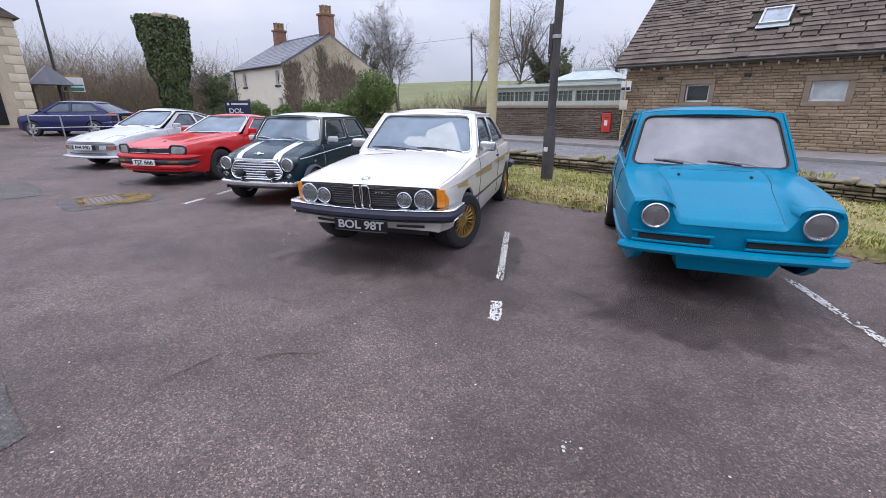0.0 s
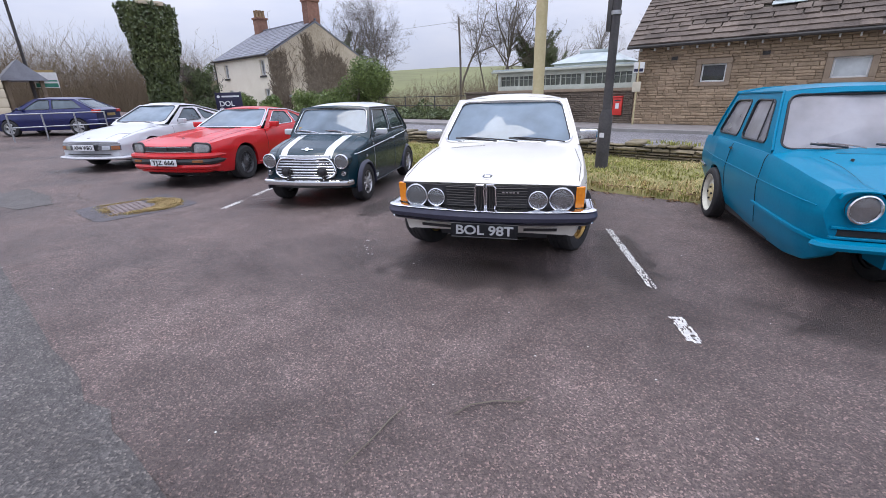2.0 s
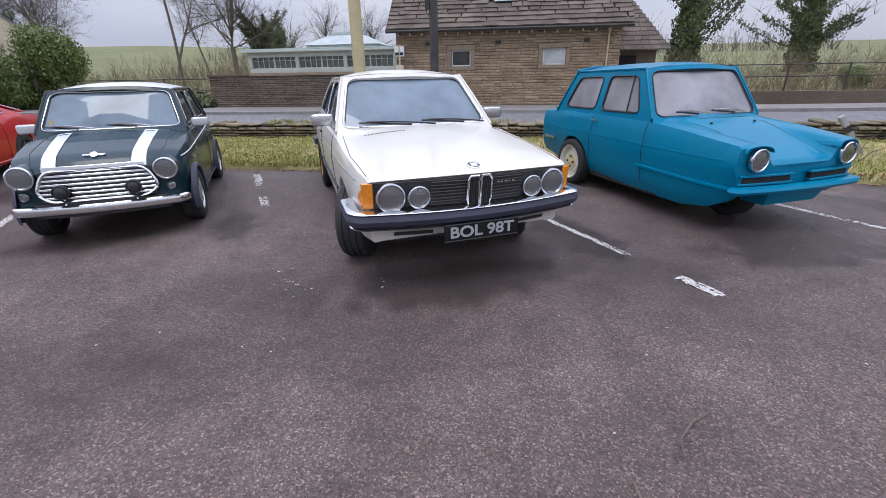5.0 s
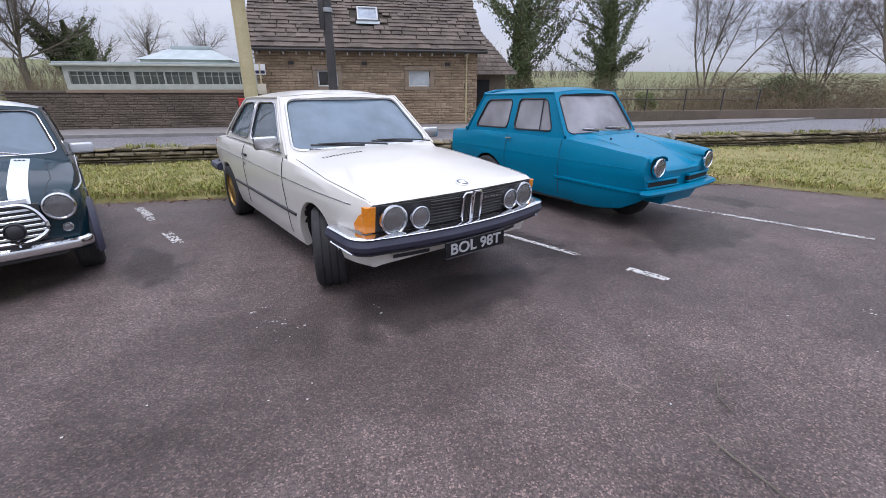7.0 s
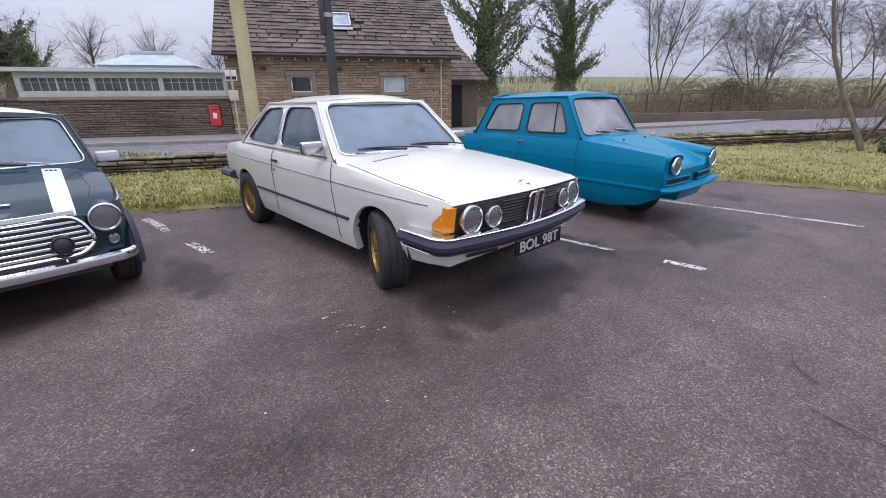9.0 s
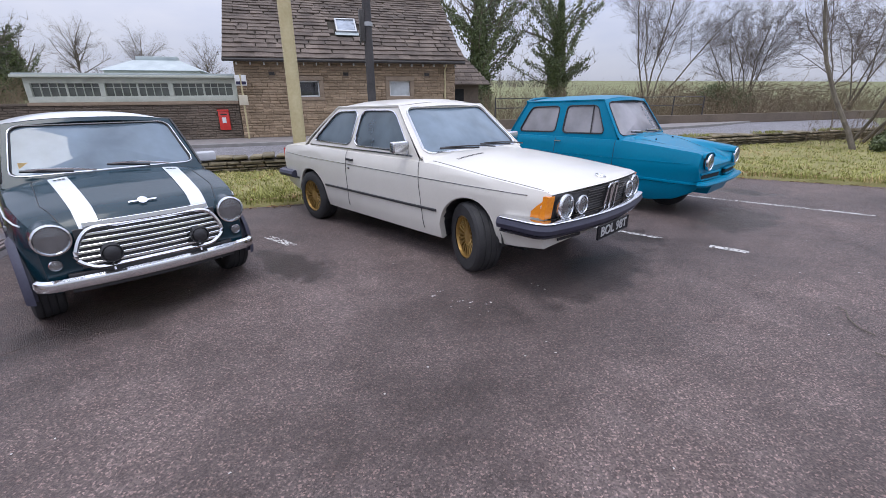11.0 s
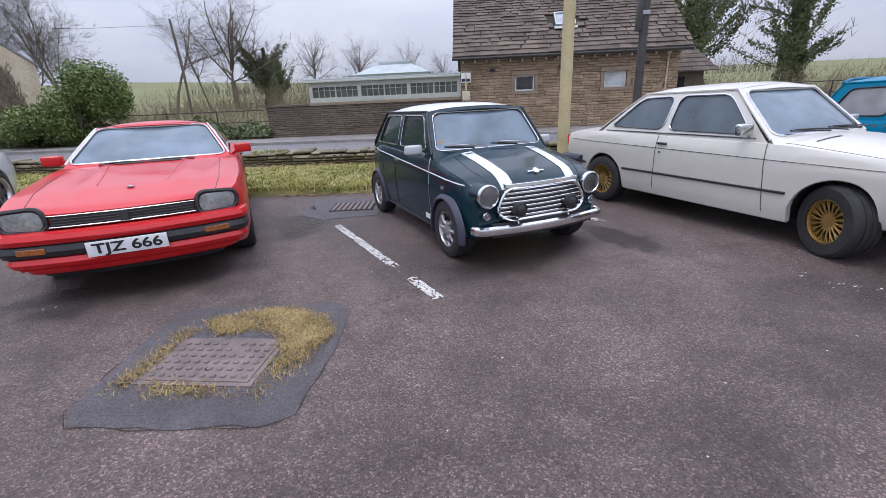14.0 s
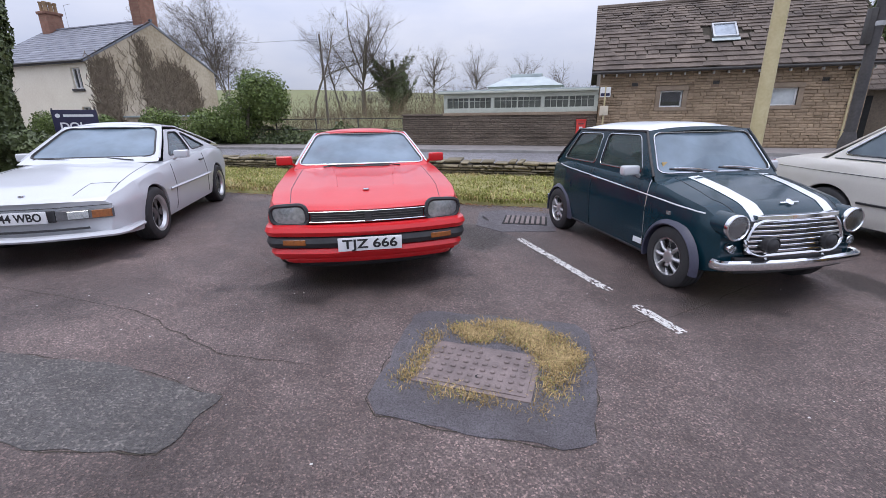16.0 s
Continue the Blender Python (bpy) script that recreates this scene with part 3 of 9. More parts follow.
def line_mark(x0, y0, x1, y1, seed, wear, wide=0.09, label="worn white parking bay line on the tarmac"):
    """A bay line, broken where the paint has gone."""
    rng = random.Random(seed)
    d = Vector((x1 - x0, y1 - y0))
    L = d.length
    d.normalize()
    nrm = Vector((-d.y, d.x))
    vs, fs = [], []
    s, st = 0.0, 0.025
    while s < L:
        gone = noise.noise((s * 1.6 + seed * 3.7, 0.5, 0)) * 0.5 + 0.5
        if gone > wear:
            cells = 6
            for k in range(cells):
                if rng.random() < 0.12 + 0.55 * max(0.0, noise.noise((s * 9, k * 1.7, seed)) + 0.1) + 0.5 * max(0, wear + 0.16 - gone) / 0.16:
                    continue
                a, b = (k / cells - 0.5) * wide, ((k + 1) / cells - 0.5) * wide
                p = Vector((x0, y0)) + d * s
                i = len(vs)
                for q, w in ((0, a), (st, a), (st, b), (0, b)):
                    c = p + d * q + nrm * (w + rng.uniform(-0.006, 0.006))
                    vs.append((c.x, c.y, 0.005))
                fs.append((i, i + 1, i + 2, i + 3))
        s += st
    return tagged(raw("bay_line", vs, fs, LINE), label, "line marking", "parking bay lines", "structure")


line_mark(-1.66, 2.28, -3.98, 5.85, 1, 0.64, 0.06)
line_mark(-1.62, 2.24, -1.8, 2.5, 21, 0.25, 0.085)
line_mark(-4.57, 2.16, -6.75, 5.55, 2, 0.66)
line_mark(-6.45, 5.12, -6.75, 5.57, 22, 0.2)
line_mark(-7.43, 1.99, -9.75, 5.45, 3, 0.5, 0.085)
line_mark(-10.35, 1.85, -12.7, 5.4, 4, 0.62)
line_mark(1.05, 2.71, -0.95, 5.75, 5, 0.36, 0.075)
line_mark(3.2, 0.05, 1.75, 1.9, 6, 0.5)


# ---- the stone cottage beyond the road ----
def rect_cells(x0, x1, z0, z1, holes):
    """The rectangles of a wall around its openings (x0, x1, z0, z1)."""
    xs = sorted({x0, x1, *[h[0] for h in holes], *[h[1] for h in holes]})
    zs = sorted({z0, z1, *[h[2] for h in holes], *[h[3] for h in holes]})
    out = []
    for a, b in zip(xs, xs[1:]):
        for c, d in zip(zs, zs[1:]):
            mx, mz = (a + b) / 2, (c + d) / 2
            if not any(h[0] < mx < h[1] and h[2] < mz < h[3] for h in holes):
                out.append((a, b, c, d))
    return out


def wall_core(name, x0, x1, z0, z1, y0, y1, holes, material, label, parent=None):
    bm = bmesh.new()
    for a, b, c, d in rect_cells(x0, x1, z0, z1, holes):
        box(bm, a, b, y0, y1, c, d)
    bmesh.ops.remove_doubles(bm, verts=bm.verts, dist=0.0005)
    ob = part(name, bm, material, parent, smooth=False)
    if parent is None:
        tagged(ob, label, "wall", kind="structure")
    return ob


FY = 18.9
WIN_A, WIN_B = (-5.32, -4.52, 1.62, 2.24), (-1.62, -0.72, 1.62, 2.24)
VENTS = [(x - 0.11, x + 0.11, 2.43, 2.56) for x in (-6.29, -3.42, 0.05)]
cottage_front = wall_core("wall_north", -7.62, 1.35, 0.0, 3.12, FY + 0.03, FY + 0.45, [WIN_A, WIN_B, *VENTS], MORTAR, "coursed brown sandstone cottage front with small windows")
for nm, x0, x1 in (("wall_west", -7.62, -7.2), ("wall_east", 0.93, 1.35)):
    bm = bmesh.new()
    vs = [bm.verts.new((x, y, z)) for x in (x0, x1) for y, z in ((FY + 0.45, 0), (25.0, 0), (25.0, 3.12), (21.95, 5.75), (FY + 0.45, 3.12))]
    bm.faces.new(vs[:5])
    bm.faces.new(vs[5:][::-1])
    for k in range(5):
        bm.faces.new((vs[k], vs[(k + 1) % 5], vs[5 + (k + 1) % 5], vs[5 + k]))
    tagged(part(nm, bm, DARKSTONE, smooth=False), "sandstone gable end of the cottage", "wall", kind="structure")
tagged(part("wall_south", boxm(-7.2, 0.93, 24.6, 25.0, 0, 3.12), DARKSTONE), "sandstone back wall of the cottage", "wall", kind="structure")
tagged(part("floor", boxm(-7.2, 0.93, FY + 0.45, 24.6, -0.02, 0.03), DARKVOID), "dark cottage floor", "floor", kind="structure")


def casement(name, x0, x1, z0, z1, y, pane, label, mid=False):
    w = thing(name, pose(0, 0, 0), label, "window", "cottage windows", "structure")
    fr = bmesh.new()
    t = 0.055
    box(fr, x0, x1, y + 0.1, y + 0.16, z0, z0 + t, 0.006)
    box(fr, x0, x1, y + 0.1, y + 0.16, z1 - t, z1, 0.006)
    box(fr, x0, x0 + t, y + 0.1, y + 0.16, z0 + t, z1 - t, 0.006)
    box(fr, x1 - t, x1, y + 0.1, y + 0.16, z0 + t, z1 - t, 0.006)
    if mid:
        box(fr, (x0 + x1) / 2 - 0.02, (x0 + x1) / 2 + 0.02, y + 0.1, y + 0.15, z0 + t, z1 - t, 0.004)
    part("window_frame", fr, WHITEPAINT, w, "white painted timber frame")
    p = outward(part("pane", quad_pane(x0 + t, x1 - t, y + 0.128, z0 + t, z1 - t), pane, w), (0, -1, 0))
    p.visible_shadow = False
    for nm, b in (("window_lintel", (x0 - 0.17, x1 + 0.17, y - 0.05, y + 0.1, z1, z1 + 0.17)), ("window_sill", (x0 - 0.17, x1 + 0.17, y - 0.045, y + 0.1, z0 - 0.14, z0)),
                  ("window_jamb", (x0 - 0.17, x0, y - 0.015, y + 0.1, z0, z1)), ("window_jamb", (x1, x1 + 0.17, y - 0.015, y + 0.1, z0, z1))):
        part(nm, boxm(*b, bevel=0.012), DRESSED, w, "dressed stone " + nm.split("_")[1])
    return w


casement("window_1", *WIN_A, FY, WINGLASS, "small white-framed cottage window with dark pane")
casement("window_2", *WIN_B, FY, FROSTED, "small white-framed cottage window with pale frosted pane")
for v in VENTS:
    bm = bmesh.new()
    box(bm, v[0], v[1], FY + 0.06, FY + 0.3, v[2], v[3])
    for k in range(3):
        box(bm, v[0], v[1], FY + 0.035, FY + 0.06, v[2] + 0.015 + k * 0.042, v[2] + 0.035 + k * 0.042)
    tagged(part("air_vent", bm, BLACKIRON, smooth=False), "small dark air brick in the sandstone wall", "vent", "air vents")

# roof: rafters, a black gutter and courses of stone slates laid at the end of the file
RY0, RZ0, RY1, RZ1 = 18.55, 3.02, 21.95, 5.9
SLOPE = math.atan2(RZ1 - RZ0, RY1 - RY0)
bm = bmesh.new()
vs = [bm.verts.new(p) for x in (-7.9, 1.62) for p in ((x, RY0, RZ0), (x, RY1, RZ1), (x, 25.4, 3.0), (x, 25.4, 2.86), (x, RY1, RZ1 - 0.16), (x, RY0, RZ0 - 0.12))]
for k in range(6):
    bm.faces.new((vs[k], vs[(k + 1) % 6], vs[6 + (k + 1) % 6], vs[6 + k]))
bm.faces.new(vs[:6])
bm.faces.new(vs[6:][::-1])
cottage_roof = tagged(part("roof", bm, DARKJOINT, smooth=False), "steep cottage roof of weathered brown stone slates", "roof", kind="structure")
part("ridge", tubem([(-7.92, RY1, RZ1 + 0.03), (1.64, RY1, RZ1 + 0.03)], 0.12, 8), STONESLATE, cottage_roof, "stone ridge pieces")
gutter = thing("gutter", pose(0, 0, 0), "dark iron gutter on pale brackets below the slates", "gutter")
part("trough", tubem([(-7.95, RY0 - 0.02, RZ0 - 0.06), (1.66, RY0 - 0.02, RZ0 - 0.06)], 0.065, 8), BLACKIRON, gutter)
for k in range(19):
    x = -7.5 + k * 0.49
    part("bracket", boxm(x - 0.025, x + 0.025, FY - 0.16, FY + 0.03, RZ0 - 0.22, RZ0 - 0.12, bevel=0.01), WHITEPAINT, gutter, "pale gutter bracket")
dpipe = thing("drainpipe", pose(0, 0, 0), "thin cream drainpipe down the sandstone wall", "drainpipe")
part("pipe", tubem([(0.85, RY0, RZ0 - 0.08), (0.85, FY - 0.06, 2.7), (0.85, FY - 0.06, 0.1)], 0.035, 8), CREAMPOLE, dpipe)
for z in (0.7, 1.6, 2.5):
    part("clip", boxm(0.79, 0.91, FY - 0.06, FY + 0.03, z, z + 0.04), BLACKIRON, dpipe)


def rooflight(x0, x1, s0, s1):
    """A roof window between distances s0 and s1 up the slope."""
    c, s = math.cos(SLOPE), math.sin(SLOPE)
    m = Matrix(((1, 0, 0, 0), (0, c, -s, RY0), (0, s, c, RZ0), (0, 0, 0, 1)))
    w = thing("rooflight", m, "grey-framed roof window with a pane painted pale like reflected sky", "roof window")
    bm = bmesh.new()
    t = 0.07
    for b in ((x0, x1, s0, s0 + t), (x0, x1, s1 - t, s1), (x0, x0 + t, s0 + t, s1 - t), (x1 - t, x1, s0 + t, s1 - t)):
        box(bm, b[0], b[1], b[2], b[3], 0.02, 0.17, 0.01)
    part("frame", bm, GREYMETAL, w)
    bm = bmesh.new()
    bm.faces.new([bm.verts.new(q) for q in ((x0 + t, s0 + t, 0.12), (x1 - t, s0 + t, 0.12), (x1 - t, s1 - t, 0.12), (x0 + t, s1 - t, 0.12))])
    outward(part("pane", bm, SKYPANE, w), (0, 0, 1))
    part("flashing", boxm(x0 - 0.05, x1 + 0.05, s0 - 0.18, s0, 0.075, 0.1), LEADROOF, w, "lead apron flashing")


rooflight(-3.58, -2.72, 1.65, 2.55)

# the lower lean-to beyond the cottage
ext = thing("lean_to", pose(0, 0, 0), "low stone lean-to with a stone-slate roof beside the cottage", "outbuilding")
part("wall", boxm(1.4, 3.3, 20.9, 24.6, 0, 2.2), DARKSTONE, ext)
part("door", boxm(1.75, 2.5, 20.86, 20.9, 0.05, 1.95), DARKVOID, ext, "dark boarded door")
for k in range(12):
    a, b = k / 12, (k + 1) / 12
    y0, z0 = 20.55 + 2.9 * a, 2.12 + 2.3 * a
    y1, z1 = 20.55 + 2.9 * b, 2.12 + 2.3 * b
    x, rng = 1.38, random.Random(k)
    while x < 3.7 - 0.1 * k:
        w = min(rng.uniform(0.28, 0.5), 3.75 - 0.1 * k - x)
        raw("slate", [(x, y0 - 0.04, z0 + 0.02), (x + w - 0.015, y0 - 0.04, z0 + 0.02), (x + w - 0.015, y1, z1 + 0.03), (x, y1, z1 + 0.03), (x, y0 - 0.04, z0 + 0.07), (x + w - 0.015, y0 - 0.04, z0 + 0.07), (x + w - 0.015, y1, z1 + 0.06), (x, y1, z1 + 0.06)],
            [(0, 1, 5, 4), (4, 5, 6, 7), (1, 2, 6, 5), (3, 0, 4, 7), (0, 3, 2, 1)], STONESLATE, ext)
        x += w

# the long low annex: dark stone wall below, a strip of painted windows above
wall_core("wall_annex", -16.35, -7.64, 0.0, 1.38, FY + 0.03, FY + 0.4, [(-8.42, -8.06, 0.42, 1.16)], DARKMORTAR, "long low soot-dark stone wall beside the footway")
coping = tagged(part("coping", boxm(-16.4, -14.3, FY - 0.04, FY + 0.46, 1.38, 1.47, bevel=0.02), DARKSTONE), "flat stone coping on the low wall", "coping", kind="structure")
annex = thing("glazed_annex", pose(0, 0, 0), "pale green timber annex with a strip of small-paned windows", "outbuilding")
part("sill", boxm(-14.35, -7.64, FY - 0.05, FY + 0.6, 1.38, 1.5, bevel=0.02), DRESSED, annex, "stone ledge under the windows")
part("base_board", boxm(-14.3, -7.64, FY + 0.02, FY + 0.2, 1.5, 1.7, bevel=0.008), PALEGREEN, annex)
part("head_board", boxm(-14.3, -7.64, FY + 0.0, FY + 0.2, 2.13, 2.32, bevel=0.008), PALEGREEN, annex)
part("fascia", boxm(-14.55, -7.64, FY - 0.22, FY + 0.3, 2.32, 2.4, bevel=0.015), PALEGREEN, annex)
part("flat_roof", boxm(-14.5, -7.64, FY - 0.18, 24.5, 2.4, 2.46, bevel=0.015), LEADROOF, annex, "grey lead flat roof")
part("side_wall", boxm(-14.3, -14.15, FY + 0.2, 24.3, 1.4, 2.32), PALEGREEN, annex)
part("rear_wall", boxm(-14.15, -7.64, 24.2, 24.3, 0, 2.32), PALEGREEN, annex)
for k in range(4):
    x = -14.3 + k * 2.17
    part("mullion", boxm(x, x + 0.16, FY + 0.0, FY + 0.18, 1.7, 2.13, bevel=0.006), PALEGREEN, annex)
    if k < 3:
        win = outward(part("window", quad_pane(x + 0.16, x + 2.17, FY + 0.134, 1.7, 2.13), ANNEXGLASS, annex, "row of small dark panes"), (0, -1, 0))
        for j in range(7):
            bx = x + 0.16 + (j + 1) * 2.01 / 8
            wd = 0.03 if j == 3 else 0.012
            part("glazing_bar", boxm(bx - wd, bx + wd, FY + 0.08, FY + 0.13, 1.7, 2.13), PALEGREEN, win)
        part("glazing_bar", boxm(x + 0.16, x + 2.17, FY + 0.09, FY + 0.128, 1.985, 2.0), PALEGREEN, win)
lantern = thing("roof_lantern", pose(0, 0, 0), "hipped grey glass and lead roof lantern above the annex", "roof lantern")
part("upstand", boxm(-12.9, -9.3, 22.0, 24.2, 2.44, 2.75, bevel=0.02), PALEGREEN, lantern)
bm = bmesh.new()
vs = [bm.verts.new(p) for p in ((-13.0, 21.8, 2.75), (-9.2, 21.8, 2.75), (-9.2, 24.4, 2.75), (-13.0, 24.4, 2.75), (-12.0, 22.8, 3.22), (-10.2, 22.8, 3.22), (-10.2, 23.4, 3.22), (-12.0, 23.4, 3.22))]
for f in ((0, 1, 5, 4), (1, 2, 6, 5), (2, 3, 7, 6), (3, 0, 4, 7), (4, 5, 6, 7), (0, 3, 2, 1)):
    bm.faces.new([vs[i] for i in f])
part("hipped_roof", bm, LEADROOF, lantern, smooth=False)
part("cap", boxm(-11.9, -10.3, 22.85, 23.35, 3.22, 3.38, bevel=0.03), LEADROOF, lantern, "small glazed cap")

# post box, bus stop notice and flag
pb = thing("post_box", pose(-8.24, FY, 0.76), "bright red wall post box set in the dark stone wall", "post box")
part("body", boxm(-0.19, 0.19, -0.06, 0.2, -0.35, 0.37, bevel=0.02), POSTRED, pb)
part("hood", boxm(-0.205, 0.205, -0.1, 0.1, 0.36, 0.42, bevel=0.015), POSTRED, pb)
part("slot", boxm(-0.12, 0.12, -0.068, -0.05, 0.22, 0.26), BLACKIRON, pb, "dark letter slot")
part("collection_plate", boxm(-0.07, 0.07, -0.068, -0.055, -0.08, 0.13), PLATEWHITE, pb, "white collection plate")
bs = thing("bus_stop", pose(-7.4, 18.45, 0.085), "slim bus stop post with a buff notice box and flag", "bus stop")
part("post", tubem([(0, 0, 0), (0, 0, 2.35)], 0.035, 8), CREAMPOLE, bs)
part("notice_box", boxm(-0.16, 0.16, -0.07, -0.03, 1.25, 1.62, bevel=0.01), BUFF, bs, "buff timetable box")
part("flag", boxm(-0.2, 0.2, -0.02, 0.02, 1.95, 2.33, bevel=0.008), SIGNBOARD, bs, "white bus stop flag")
part("flag_bar", boxm(-0.17, 0.17, -0.026, -0.02, 1.99, 2.1), NAVY, bs)

# ---- poles in the verge ----
cp = thing("telegraph_pole", pose(-5.54, 7.24, 0.03), "tall cream-painted pole standing in the grass verge", "pole")
part("shaft", tubem([(0, 0, -0.2), (0, 0, 3), (0, 0, 8.2)], [0.105, 0.1, 0.08], 14), CREAMPOLE, cp)
dp = thing("lighting_pole", pose(-4.27, 7.38, 0.03), "dark tarred pole with equipment box in the verge", "pole")
part("shaft", tubem([(0, 0, 1.0), (0, 0, 4), (0, 0, 8.0)], [0.072, 0.068, 0.06], 12), DARKPOLE, dp)
part("base_sleeve", lathem([(0.11, -0.2), (0.11, 0.95), (0.075, 1.08), (0.0, 1.09)], 14, "z"), DARKPOLE, dp, "thicker access base")
part("control_box", boxm(-0.13, -0.05, -0.06, 0.08, 2.3, 2.78, bevel=0.015), BLACKIRON, dp, "dark equipment box")
part("strap", lathem([(0.0, 2.54), (0.085, 2.54), (0.085, 2.6), (0.0, 2.6)], 12, "z"), GREYMETAL, dp)
part("sticker", boxm(-0.04, 0.04, -0.115, -0.108, 0.62, 0.7), PLATEWHITE, dp)


# ---- cars: local x across, y back from the nose, z up ----
def curve(tab, y):
    return float(np.interp(y, tab[0], tab[1]))


def round_poly(pts, r, n=4):
    """A convex outline with its corners rounded."""
    out = []
    k = len(pts)
    for i in range(k):
        p, a, b = Vector(pts[i]), Vector(pts[i - 1]), Vector(pts[(i + 1) % k])
        ra = min(r, (a - p).length * 0.45)
        rb = min(r, (b - p).length * 0.45)
        s, e = p + (a - p).normalized() * ra, p + (b - p).normalized() * rb
        for j in range(n + 1):
            t = j / n
            out.append(tuple((1 - t) ** 2 * s + 2 * t * (1 - t) * p + t * t * e))
    return out


def cast(poly, c, ang):
    """Where the ray from c at an angle leaves a convex outline."""
    d = (math.cos(ang), math.sin(ang))
    best = None
    for i in range(len(poly)):
        (x0, y0), (x1, y1) = poly[i - 1], poly[i]
        ex, ey = x1 - x0, y1 - y0
        den = d[0] * ey - d[1] * ex
        if abs(den) < 1e-12:
            continue
        t = ((x0 - c[0]) * ey - (y0 - c[1]) * ex) / den
        u = ((x0 - c[0]) * d[1] - (y0 - c[1]) * d[0]) / den
        if t > 0 and -1e-6 <= u <= 1 + 1e-6 and (best is None or t > best):
            best = t
    best = best or 0.0
    return (c[0] + best * d[0], c[1] + best * d[1])


def ring_panel(bm, outer, hole, surf, lip):
    """A panel with one opening; lip: the surface a little further in, to turn the edge of the opening."""
    c = (sum(p[0] for p in hole) / len(hole), sum(p[1] for p in hole) / len(hole))
    angs = sorted({math.atan2(p[1] - c[1], p[0] - c[0]) for p in list(outer) + list(hole)} | {-math.pi + 2 * math.pi * k / 28 + 0.003 for k in range(28)})
    o = [cast(outer, c, a) for a in angs]
    h = [cast(hole, c, a) for a in angs]
    rows = []
    for s in (0.0, 0.5, 1.0):
        rows.append([bm.verts.new(surf(p[0] + (q[0] - p[0]) * s, p[1] + (q[1] - p[1]) * s)) for p, q in zip(o, h)])
    rows.append([bm.verts.new(lip(*q)) for q in h])
    k = len(angs)
    for A, B in zip(rows, rows[1:]):
        for i in range(k):
            bm.faces.new((A[i], A[(i + 1) % k], B[(i + 1) % k], B[i]))


def pane(bm, hole, surf):
    c = (sum(p[0] for p in hole) / len(hole), sum(p[1] for p in hole) / len(hole))
    k = len(hole)
    prev = None
    for s in (1.0, 0.8, 0.6, 0.4, 0.2):
        ring = [bm.verts.new(surf(c[0] + (p[0] - c[0]) * s, c[1] + (p[1] - c[1]) * s)) for p in hole]
        if prev:
            for i in range(k):
                bm.faces.new((prev[i], prev[(i + 1) % k], ring[(i + 1) % k], ring[i]))
        prev = ring
    bm.faces.new(prev)


